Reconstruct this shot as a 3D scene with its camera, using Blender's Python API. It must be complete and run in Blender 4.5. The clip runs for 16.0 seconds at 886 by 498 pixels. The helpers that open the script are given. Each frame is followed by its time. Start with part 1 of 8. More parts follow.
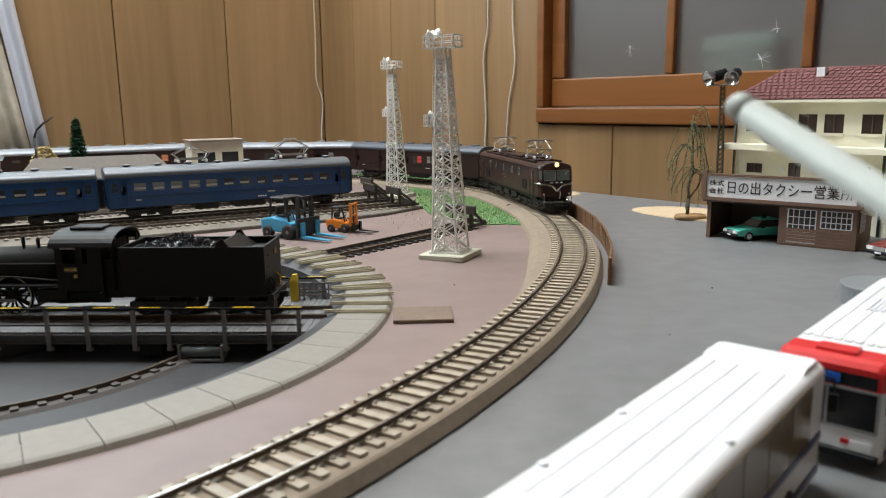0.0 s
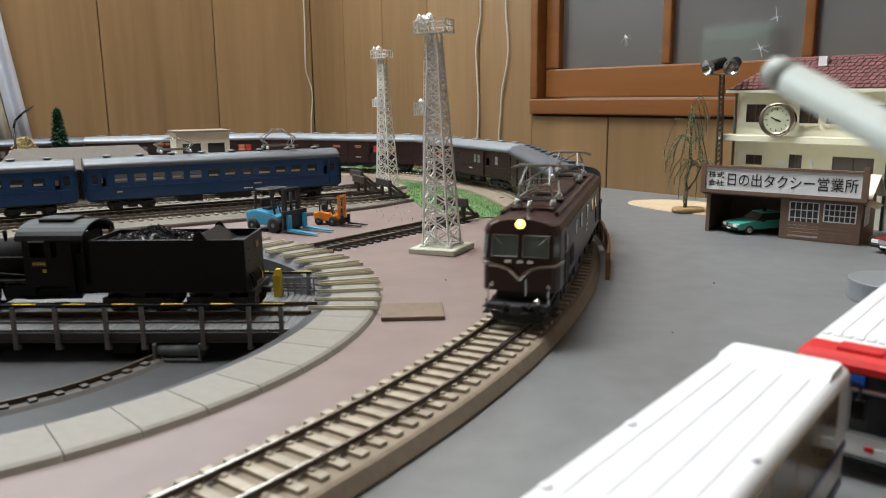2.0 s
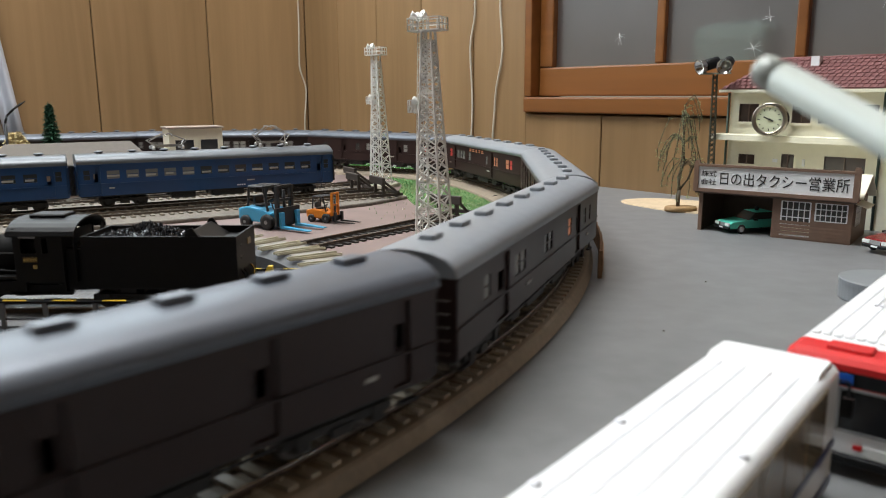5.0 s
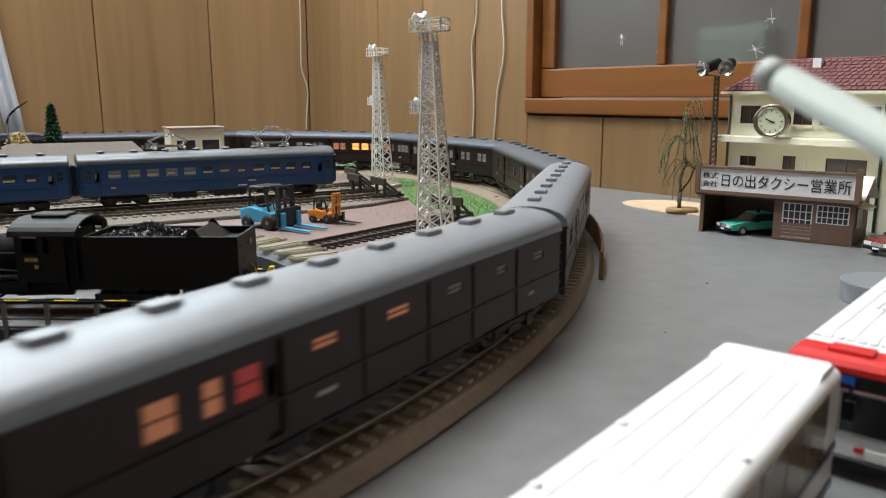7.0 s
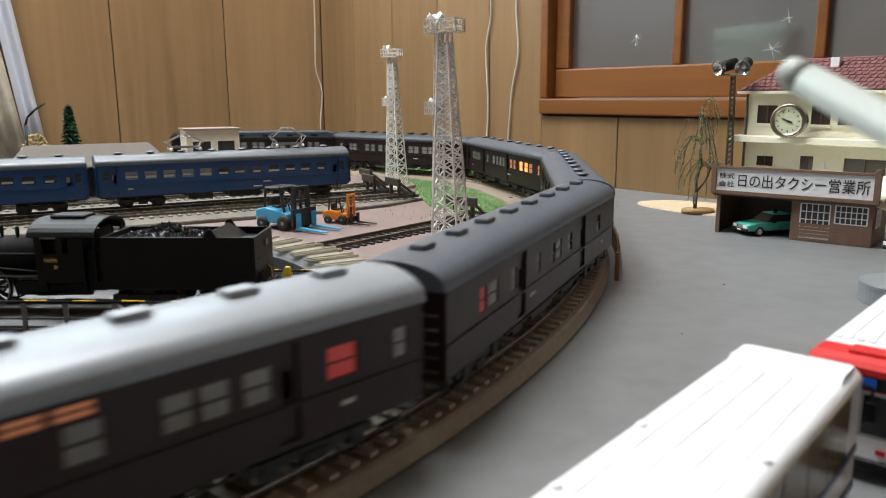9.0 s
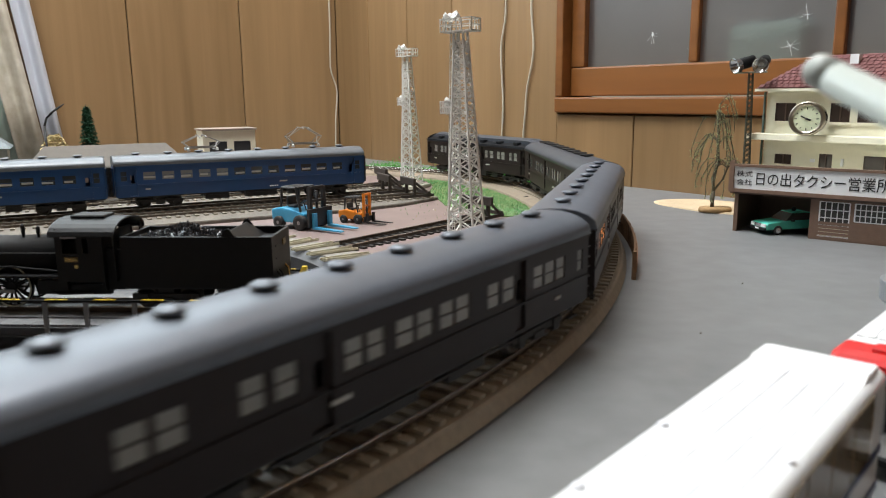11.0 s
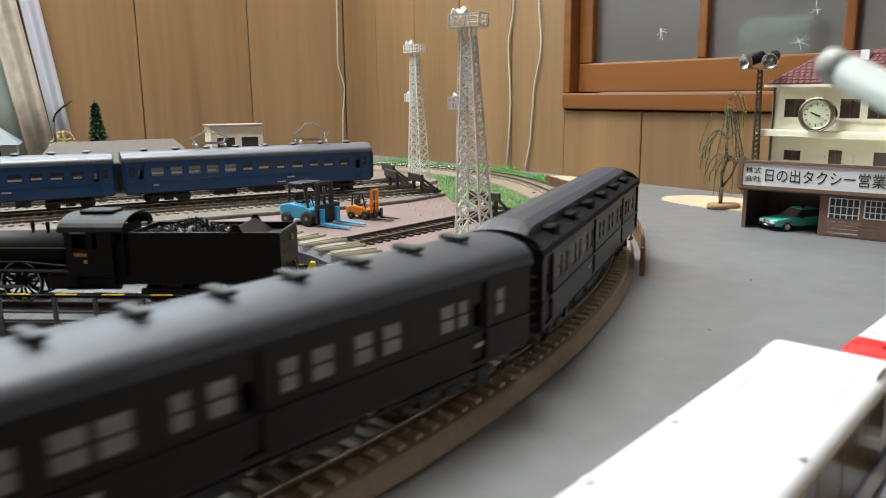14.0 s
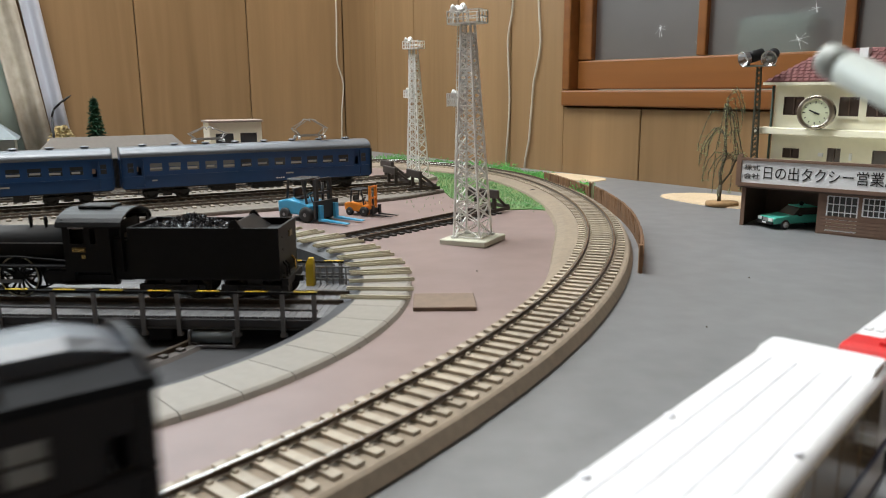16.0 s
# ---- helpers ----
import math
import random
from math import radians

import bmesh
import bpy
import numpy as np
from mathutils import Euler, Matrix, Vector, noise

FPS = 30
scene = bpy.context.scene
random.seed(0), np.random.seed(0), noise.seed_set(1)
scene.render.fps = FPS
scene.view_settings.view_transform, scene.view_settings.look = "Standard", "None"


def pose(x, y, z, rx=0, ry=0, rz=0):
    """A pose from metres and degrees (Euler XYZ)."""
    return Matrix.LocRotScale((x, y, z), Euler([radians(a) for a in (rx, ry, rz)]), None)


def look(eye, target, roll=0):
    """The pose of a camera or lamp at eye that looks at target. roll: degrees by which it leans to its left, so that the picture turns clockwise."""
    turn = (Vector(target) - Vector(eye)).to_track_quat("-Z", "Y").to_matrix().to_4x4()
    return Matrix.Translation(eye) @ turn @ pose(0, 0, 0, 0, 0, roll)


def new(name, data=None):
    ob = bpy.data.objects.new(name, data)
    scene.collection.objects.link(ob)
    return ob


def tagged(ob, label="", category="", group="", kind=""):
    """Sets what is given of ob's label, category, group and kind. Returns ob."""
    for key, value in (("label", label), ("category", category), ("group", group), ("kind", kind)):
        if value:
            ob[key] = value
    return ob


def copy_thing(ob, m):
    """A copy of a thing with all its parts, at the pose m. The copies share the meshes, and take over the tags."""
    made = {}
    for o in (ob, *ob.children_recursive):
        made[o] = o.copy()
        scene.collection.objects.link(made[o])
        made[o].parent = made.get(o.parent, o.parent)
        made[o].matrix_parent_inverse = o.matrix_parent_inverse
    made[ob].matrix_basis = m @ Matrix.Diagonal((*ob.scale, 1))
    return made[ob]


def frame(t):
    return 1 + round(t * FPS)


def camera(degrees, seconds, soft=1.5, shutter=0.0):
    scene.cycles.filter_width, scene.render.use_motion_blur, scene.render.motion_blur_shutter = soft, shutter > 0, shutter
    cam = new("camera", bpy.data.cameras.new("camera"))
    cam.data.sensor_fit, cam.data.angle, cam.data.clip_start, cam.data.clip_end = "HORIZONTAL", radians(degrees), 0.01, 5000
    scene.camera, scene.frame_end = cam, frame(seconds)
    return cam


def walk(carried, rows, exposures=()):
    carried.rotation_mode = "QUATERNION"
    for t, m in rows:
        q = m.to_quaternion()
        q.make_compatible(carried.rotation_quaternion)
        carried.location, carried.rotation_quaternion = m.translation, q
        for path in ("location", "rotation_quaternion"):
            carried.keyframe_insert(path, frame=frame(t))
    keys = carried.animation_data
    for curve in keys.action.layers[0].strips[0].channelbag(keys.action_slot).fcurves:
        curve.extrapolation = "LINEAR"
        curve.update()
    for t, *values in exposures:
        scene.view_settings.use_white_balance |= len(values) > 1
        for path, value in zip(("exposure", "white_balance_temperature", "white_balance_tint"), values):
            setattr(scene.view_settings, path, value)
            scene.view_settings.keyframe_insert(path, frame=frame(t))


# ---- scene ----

# camera: held on a stand, it swings a little; its lens sits 7 cm before the pivot
cam = camera(60.66, 16.0, soft=1.0, shutter=0.5)
cam.data.dof.use_dof = True
cam.data.dof.focus_distance = 0.72
cam.data.dof.aperture_fstop = 22.0
PATH = [
    (0.0, 0.0013, -0.0194, 0.1122, 79.055, -1.512, -0.732),
    (0.5, 0.0014, -0.0194, 0.1121, 78.938, -1.671, -0.703),
    (1.0, 0.0022, 0.0002, 0.1082, 78.858, -1.822, -0.456),
    (1.5, 0.0023, 0.0001, 0.1080, 78.712, -1.947, -0.495),
    (2.0, 0.0025, 0.0001, 0.1079, 78.617, -2.115, -0.569),
    (2.5, 0.0027, 0.0001, 0.1078, 78.548, -2.242, -0.670),
    (3.0, 0.0028, 0.0001, 0.1078, 78.502, -2.355, -0.527),
    (3.5, 0.0029, 0.0000, 0.1077, 78.448, -2.440, -0.373),
    (4.0, 0.0030, 0.0000, 0.1077, 78.442, -2.542, -0.359),
    (6.5, 0.0031, 0.0000, 0.1078, 78.513, -2.579, -0.064),
    (7.0, 0.0030, 0.0001, 0.1078, 78.526, -2.518, -0.099),
    (7.5, 0.0028, 0.0001, 0.1078, 78.534, -2.320, -0.279),
    (8.0, 0.0026, 0.0001, 0.1078, 78.548, -2.130, -0.308),
    (8.5, 0.0022, 0.0001, 0.1078, 78.551, -1.850, -0.326),
    (9.0, 0.0018, 0.0001, 0.1079, 78.569, -1.501, -0.274),
    (11.5, 0.0003, 0.0001, 0.1078, 78.487, -0.273, -0.551),
    (12.0, 0.0002, 0.0001, 0.1077, 78.437, -0.169, -0.466),
    (12.5, 0.0000, 0.0001, 0.1076, 78.386, -0.031, -0.436),
    (13.0, -0.0001, 0.0001, 0.1076, 78.327, 0.051, -0.424),
    (13.5, -0.0001, 0.0001, 0.1075, 78.286, 0.062, -0.483),
    (14.0, -0.0001, 0.0001, 0.1075, 78.266, 0.107, -0.561),
    (14.5, -0.0002, 0.0000, 0.1074, 78.205, 0.130, -0.392),
    (15.0, -0.0001, 0.0000, 0.1073, 78.131, 0.118, -0.328),
    (15.5, -0.0001, 0.0000, 0.1073, 78.080, 0.067, -0.242),
    (16.0, -0.0000, 0.0000, 0.1072, 78.036, 0.000, -0.341),
]
walk(cam, [(t, pose(x, y, z, tilt, 0, turn) @ pose(0, 0, 0, 0, 0, lean)) for t, x, y, z, tilt, turn, lean in PATH],
     exposures=[(0.0, -0.02), (2.0, -0.05), (4.0, -0.02), (6.5, 0.05), (9.0, 0.12), (11.5, 0.20), (12.5, 0.25), (14.5, 0.28), (15.2, 0.28), (16.0, 0.02)])

# light: a ceiling lamp over the table, daylight through the curtained window, dim sky outside
world = bpy.data.worlds.new("world")
scene.world = world
world.use_nodes = True
wn = world.node_tree.nodes
sky = wn.new("ShaderNodeTexSky")
sky.sky_type = "NISHITA"
sky.sun_disc = False
sky.sun_elevation, sky.sun_rotation = radians(38), radians(200)
wn["Background"].inputs["Strength"].default_value = 0.08
world.node_tree.links.new(sky.outputs[0], wn["Background"].inputs[0])


def area_lamp(name, eye, target, sx, sy, power, colour):
    d = bpy.data.lights.new(name, "AREA")
    d.shape, d.size, d.size_y, d.energy, d.color = "RECTANGLE", sx, sy, power, colour
    ob = new(name, d)
    ob.matrix_world = look(eye, target)
    return ob


LAMP = (-0.42, 0.60)
area_lamp("ceiling_lamp_light", (*LAMP, 1.47), (*LAMP, 0), 0.95, 0.55, 29.5, (0.92, 0.97, 1.0))
area_lamp("window_light", (-0.750, 1.092, 0.78), (-0.303, 0.198, 0.78), 1.14, 0.68, 13.0, (0.84, 0.95, 1.0))

# ---- materials ----
MATS = {}


def mat(name, col, rough=0.5, metal=0.0, var=0.12, scale=150.0, bump=0.1, depth=0.0004, col2=None, mixat=0.5, glow=None,
        transmission=0.0, coat=0.0, stretch=(1, 1, 1), perobj=0.0, island=0.0, spec=None):
    """A painted or raw surface: base colour varied by a fine grain and a coarse stain, with a fine relief."""
    if name in MATS:
        return MATS[name]
    m = bpy.data.materials.new(name)
    m.use_nodes = True
    nt = m.node_tree
    n, lk = nt.nodes, nt.links.new
    b = n["Principled BSDF"]
    tc, mp = n.new("ShaderNodeTexCoord"), n.new("ShaderNodeMapping")
    mp.inputs["Scale"].default_value = stretch
    lk(tc.outputs["Object"], mp.inputs["Vector"])
    fine, big = n.new("ShaderNodeTexNoise"), n.new("ShaderNodeTexNoise")
    for tex, s, d in ((fine, scale, 6.0), (big, scale / 9.0, 3.0)):
        tex.inputs["Scale"].default_value, tex.inputs["Detail"].default_value = s, d
        lk(mp.outputs[0], tex.inputs["Vector"])
    add = n.new("ShaderNodeMath")
    add.operation = "ADD"
    lk(fine.outputs["Fac"], add.inputs[0])
    lk(big.outputs["Fac"], add.inputs[1])
    if perobj or island:
        info = n.new("ShaderNodeObjectInfo") if perobj else n.new("ShaderNodeNewGeometry")
        sc = n.new("ShaderNodeMath")
        sc.operation = "MULTIPLY_ADD"
        lk(info.outputs["Random" if perobj else "Random Per Island"], sc.inputs[0])
        sc.inputs[1].default_value = (perobj or island)
        sc.inputs[2].default_value = -(perobj or island) / 2
        add2 = n.new("ShaderNodeMath")
        add2.operation = "ADD"
        lk(add.outputs[0], add2.inputs[0])
        lk(sc.outputs[0], add2.inputs[1])
        add = add2
    rng = n.new("ShaderNodeMapRange")
    rng.inputs["From Min"].default_value, rng.inputs["From Max"].default_value = 0.6, 1.4
    lk(add.outputs[0], rng.inputs["Value"])
    ramp = n.new("ShaderNodeMix")
    ramp.data_type = "RGBA"
    c2 = col2 or tuple(min(1, c * (1 + var)) for c in col)
    c1 = col if col2 else tuple(c * (1 - var) for c in col)
    ramp.inputs["A"].default_value, ramp.inputs["B"].default_value = (*c1, 1), (*c2, 1)
    lk(rng.outputs[0], ramp.inputs["Factor"])
    lk(ramp.outputs["Result"], b.inputs["Base Color"])
    rr = n.new("ShaderNodeMapRange")
    rr.inputs["To Min"].default_value, rr.inputs["To Max"].default_value = max(0.02, rough * 0.85), min(1, rough * 1.15)
    lk(big.outputs["Fac"], rr.inputs["Value"])
    lk(rr.outputs[0], b.inputs["Roughness"])
    b.inputs["Metallic"].default_value = metal
    b.inputs["Transmission Weight"].default_value = transmission
    b.inputs["Coat Weight"].default_value = coat
    if spec is not None:
        b.inputs["Specular IOR Level"].default_value = spec
    if bump:
        bp = n.new("ShaderNodeBump")
        bp.inputs["Strength"].default_value, bp.inputs["Distance"].default_value = bump, depth
        lk(fine.outputs["Fac"], bp.inputs["Height"])
        lk(bp.outputs[0], b.inputs["Normal"])
    if glow:
        b.inputs["Emission Color"].default_value = (*glow[0], 1)
        b.inputs["Emission Strength"].default_value = glow[1]
    MATS[name] = m
    return m


def wood_mat(name, a, b_, scale=3.0, rough=0.45, along="Z", perobj=0.5, fine=60.0):
    """Wood with grain lines along one axis."""
    m = bpy.data.materials.new(name)
    m.use_nodes = True
    nt = m.node_tree
    n, lk = nt.nodes, nt.links.new
    b = n["Principled BSDF"]
    tc, mp = n.new("ShaderNodeTexCoord"), n.new("ShaderNodeMapping")
    st = {"X": (0.05, 1, 1), "Y": (1, 0.05, 1), "Z": (1, 1, 0.05)}[along]
    mp.inputs["Scale"].default_value = st
    lk(tc.outputs["Object"], mp.inputs["Vector"])
    info = n.new("ShaderNodeObjectInfo")
    off = n.new("ShaderNodeVectorMath")
    off.operation = "MULTIPLY_ADD"
    lk(info.outputs["Random"], off.inputs[0])
    off.inputs[1].default_value = (7, 3, 5)
    lk(mp.outputs[0], off.inputs[2])
    g1, g2 = n.new("ShaderNodeTexNoise"), n.new("ShaderNodeTexNoise")
    for tex, s in ((g1, fine), (g2, scale * 4)):
        tex.inputs["Scale"].default_value, tex.inputs["Detail"].default_value = s, 5
        tex.inputs["Distortion"].default_value = 0.6
        lk(off.outputs[0], tex.inputs["Vector"])
    add = n.new("ShaderNodeMath")
    add.operation = "ADD"
    lk(g1.outputs["Fac"], add.inputs[0])
    lk(g2.outputs["Fac"], add.inputs[1])
    per = n.new("ShaderNodeMath")
    per.operation = "MULTIPLY_ADD"
    lk(info.outputs["Random"], per.inputs[0])
    per.inputs[1].default_value = perobj
    lk(add.outputs[0], per.inputs[2])
    rng = n.new("ShaderNodeMapRange")
    rng.inputs["From Min"].default_value, rng.inputs["From Max"].default_value = 0.7, 1.35 + perobj
    lk(per.outputs[0], rng.inputs["Value"])
    mix = n.new("ShaderNodeMix")
    mix.data_type = "RGBA"
    mix.inputs["A"].default_value, mix.inputs["B"].default_value = (*a, 1), (*b_, 1)
    lk(rng.outputs[0], mix.inputs["Factor"])
    lk(mix.outputs["Result"], b.inputs["Base Color"])
    b.inputs["Roughness"].default_value = rough
    bp = n.new("ShaderNodeBump")
    bp.inputs["Strength"].default_value, bp.inputs["Distance"].default_value = 0.15, 0.0005
    lk(g1.outputs["Fac"], bp.inputs["Height"])
    lk(bp.outputs[0], b.inputs["Normal"])
    MATS[name] = m
    return m


M_GREY = mat("grey_painted_board", (0.168, 0.17, 0.172), 0.42, scale=60, var=0.20, bump=0.12)
M_YARD = mat("mauve_brown_yard_paint", (0.213, 0.156, 0.143), 0.50, scale=45, var=0.16, bump=0.1)
M_ROADBED = mat("tan_roadbed", (0.235, 0.186, 0.133), 0.75, scale=260, var=0.2, bump=0.35)
M_SLEEPER = mat("weathered_sleeper", (0.36, 0.308, 0.236), 0.5, scale=300, var=0.22, bump=0.3, perobj=0.5)
M_RAILSIDE = mat("brown_rail_side", (0.10, 0.075, 0.055), 0.5, 0.4, scale=300)
M_RAILTOP = mat("polished_rail_head", (0.80, 0.79, 0.77), 0.24, 1.0, scale=400, var=0.06, bump=0.03)
M_WALL = wood_mat("oak_plywood_panel", (0.200, 0.119, 0.053), (0.325, 0.200, 0.097), 2.2, 0.40, "Z", 0.28)
M_FRAME = wood_mat("reddish_window_timber", (0.155, 0.056, 0.014), (0.25, 0.098, 0.026), 4.0, 0.35, "X", 0.3)
M_CEIL = mat("ceiling_board", (0.72, 0.70, 0.66), 0.8, scale=20)
M_FLOORW = wood_mat("room_floor_wood", (0.20, 0.12, 0.06), (0.30, 0.19, 0.10), 3, 0.4, "X", 0.2)
M_FROST = mat("frosted_glass", (0.225, 0.195, 0.180), 0.30, scale=14, var=0.15, bump=0.03, transmission=0.82)
M_MAROON = mat("maroon_brown_coach_paint", (0.026, 0.0135, 0.012), 0.36, scale=240, var=0.15, bump=0.05, spec=0.30)
M_LOCO = mat("maroon_brown_locomotive_paint", (0.038, 0.0178, 0.0152), 0.36, scale=240, var=0.18, bump=0.06, spec=0.38)
M_ROOFSIL = mat("silver_grey_roof_paint", (0.26, 0.28, 0.305), 0.42, 0.20, scale=200, var=0.08, bump=0.06)
M_ROOFGREY = mat("dark_grey_roof_paint", (0.105, 0.118, 0.142), 0.42, 0.25, scale=200, var=0.1, bump=0.06)
M_ROOFDARK = mat("blackish_grey_roof_paint", (0.045, 0.051, 0.062), 0.48, 0.1, scale=200, var=0.12, bump=0.06)
M_BLACK = mat("matt_black_metal", (0.006, 0.006, 0.0065), 0.50, 0.0, scale=260, var=0.3, bump=0.08, spec=0.25)
M_UNDER = mat("black_underframe", (0.013, 0.012, 0.012), 0.55, 0.0, scale=260, var=0.3, bump=0.1)
M_STEEL = mat("bright_steel", (0.62, 0.62, 0.62), 0.22, 1.0, scale=300, var=0.06, bump=0.04)
M_BRASS = mat("brass", (0.60, 0.43, 0.16), 0.25, 1.0, scale=300, var=0.06, bump=0.03)
M_PANE = mat("smoked_window_pane", (0.055, 0.055, 0.052), 0.08, scale=50, var=0.2, bump=0.0)
M_PANELIGHT = mat("pale_window_blind", (0.25, 0.25, 0.235), 0.16, scale=120, var=0.2, bump=0.03)
M_GLOW = mat("lamplit_pane", (0.8, 0.33, 0.10), 0.3, scale=90, var=0.3, bump=0.0, glow=((1.0, 0.36, 0.09), 1.3))
# the red bus's reflection on coach panes, put into colour and a faint glow
M_REDREFLECT = mat("red_reflection_pane", (0.5, 0.06, 0.05), 0.3, scale=90, var=0.3, bump=0.0, glow=((1.0, 0.08, 0.06), 0.08))
M_GLOWDIM = mat("dim_lamplit_pane", (0.45, 0.2, 0.12), 0.3, scale=90, var=0.3, bump=0.0, glow=((1.0, 0.34, 0.14), 0.16))
M_OLDBROWN = mat("old_dark_brown_coach_paint", (0.016, 0.0105, 0.0098), 0.38, scale=240, var=0.15, bump=0.05, spec=0.20)
M_BLUE = mat("blue_coach_paint", (0.010, 0.050, 0.150), 0.30, scale=240, var=0.1, bump=0.05)
M_WHITE = mat("gloss_white_plastic", (0.82, 0.83, 0.84), 0.22, scale=120, var=0.03, bump=0.02)
M_CREAM = mat("cream_wall_plastic", (0.80, 0.77, 0.62), 0.5, scale=180, var=0.05, bump=0.06)
M_CONC = mat("pale_concrete_ring", (0.232, 0.211, 0.180), 0.6, scale=220, var=0.10, bump=0.12, perobj=0.35)
M_PIT = mat("dark_grey_pit", (0.040, 0.040, 0.043), 0.6, scale=160, var=0.18, bump=0.15)
M_SILVER = mat("silver_grey_tower_plastic", (0.74, 0.73, 0.70), 0.4, 0.05, scale=260, var=0.08, bump=0.05)

# ---- mesh helpers ----


def B():
    return bmesh.new()


def box(bm, x0, x1, y0, y1, z0, z1):
    v = [bm.verts.new(p) for p in ((x0, y0, z0), (x1, y0, z0), (x1, y1, z0), (x0, y1, z0), (x0, y0, z1), (x1, y0, z1), (x1, y1, z1), (x0, y1, z1))]
    return [bm.faces.new([v[i] for i in f]) for f in ((3, 2, 1, 0), (4, 5, 6, 7), (0, 1, 5, 4), (1, 2, 6, 5), (2, 3, 7, 6), (3, 0, 4, 7))]


def cbox(bm, c, s, m=None):
    k = len(bm.verts)
    f = box(bm, c[0] - s[0] / 2, c[0] + s[0] / 2, c[1] - s[1] / 2, c[1] + s[1] / 2, c[2] - s[2] / 2, c[2] + s[2] / 2)
    if m is not None:
        for v in {v for q in f for v in q.verts}:
            v.co = m @ v.co
    return f


def bevel(bm, w, seg=2):
    bmesh.ops.bevel(bm, geom=list(bm.edges), offset=w, segments=seg, affect="EDGES", profile=0.6)
    return bm


def rod(bm, a, b, r, n=6, r2=None, cap=True):
    a, b = Vector(a), Vector(b)
    d = (b - a).normalized()
    u = d.orthogonal().normalized()
    w = d.cross(u)
    rings = []
    for p, q in ((a, r), (b, r if r2 is None else r2)):
        rings.append([bm.verts.new(p + (u * math.cos(i * math.tau / n) + w * math.sin(i * math.tau / n)) * q) for i in range(n)])
    for i in range(n):
        f = bm.faces.new((rings[0][i], rings[0][(i + 1) % n], rings[1][(i + 1) % n], rings[1][i]))
        f.smooth = n > 6
    if cap:
        bm.faces.new(rings[0][::-1])
        bm.faces.new(rings[1])


def hose(bm, pts, r, n=8):
    """A smooth bent tube through the points."""
    pts = [Vector(p) for p in pts]
    loops = []
    for i, p in enumerate(pts):
        d = (pts[min(i + 1, len(pts) - 1)] - pts[max(i - 1, 0)]).normalized()
        u = d.cross(Vector((0, 1, 0.001))).normalized()
        w = d.cross(u)
        loops.append([p + (u * math.cos(k * math.tau / n) + w * math.sin(k * math.tau / n)) * r for k in range(n)])
    loft(bm, loops, smooth=True)


def tube(bm, pts, r, n=6):
    for a, b in zip(pts, pts[1:]):
        rod(bm, a, b, r, n)


def lathe(bm, prof, n=20, m=None, smooth=True, ring=False):
    """prof: (radius, height) pairs, turned round z."""
    rings = []
    for r, z in prof:
        if r < 1e-7:
            rings.append([bm.verts.new((0, 0, z))])
        else:
            rings.append([bm.verts.new((r * math.cos(i * math.tau / n), r * math.sin(i * math.tau / n), z)) for i in range(n)])
    if m is not None:
        for loop in rings:
            for v in loop:
                v.co = m @ v.co
    for a, b in zip(rings, rings[1:] + (rings[:1] if ring else [])):
        for i in range(n):
            j = (i + 1) % n
            if len(a) == 1 and len(b) > 1:
                f = bm.faces.new((a[0], b[j], b[i]))
            elif len(b) == 1 and len(a) > 1:
                f = bm.faces.new((a[i], a[j], b[0]))
            elif len(a) > 1:
                f = bm.faces.new((a[i], a[j], b[j], b[i]))
            else:
                continue
            f.smooth = smooth
    for loop, flip in ((rings[0], True), (rings[-1], False)):
        if len(loop) > 1 and not ring:
            bm.faces.new(loop[::-1] if flip else loop)


def loft(bm, loops, closed=True, cap=True, smooth=False):
    rings = [[bm.verts.new(p) for p in lp] for lp in loops]
    n = len(rings[0])
    for a, b in zip(rings, rings[1:]):
        for i in range(n if closed else n - 1):
            j = (i + 1) % n
            f = bm.faces.new((a[i], a[j], b[j], b[i]))
            f.smooth = smooth
    if cap and closed:
        bm.faces.new(rings[0][::-1])
        bm.faces.new(rings[-1])
    return rings


def holed(bm, x0, x1, z0, z1, holes, y0, y1):
    """An upright wall along x from y0 to y1 thick, with rectangular holes (x0, x1, z0, z1) through it."""
    xs = sorted({x0, x1, *[h[0] for h in holes], *[h[1] for h in holes]})
    zs = sorted({z0, z1, *[h[2] for h in holes], *[h[3] for h in holes]})
    solid = {}
    for i in range(len(xs) - 1):
        for k in range(len(zs) - 1):
            cx, cz = (xs[i] + xs[i + 1]) / 2, (zs[k] + zs[k + 1]) / 2
            solid[i, k] = not any(h[0] < cx < h[1] and h[2] < cz < h[3] for h in holes)
    vs = {}

    def v(i, k, y):
        if (i, k, y) not in vs:
            vs[i, k, y] = bm.verts.new((xs[i], y, zs[k]))
        return vs[i, k, y]
    for (i, k), s in solid.items():
        if not s:
            continue
        bm.faces.new((v(i, k, y0), v(i + 1, k, y0), v(i + 1, k + 1, y0), v(i, k + 1, y0)))
        bm.faces.new((v(i, k + 1, y1), v(i + 1, k + 1, y1), v(i + 1, k, y1), v(i, k, y1)))
        for di, dk, a, b in ((-1, 0, (i, k), (i, k + 1)), (1, 0, (i + 1, k + 1), (i + 1, k)), (0, -1, (i + 1, k), (i, k)), (0, 1, (i, k + 1), (i + 1, k + 1))):
            if not solid.get((i + di, k + dk), False):
                bm.faces.new((v(*a, y0), v(*b, y0), v(*b, y1), v(*a, y1)))


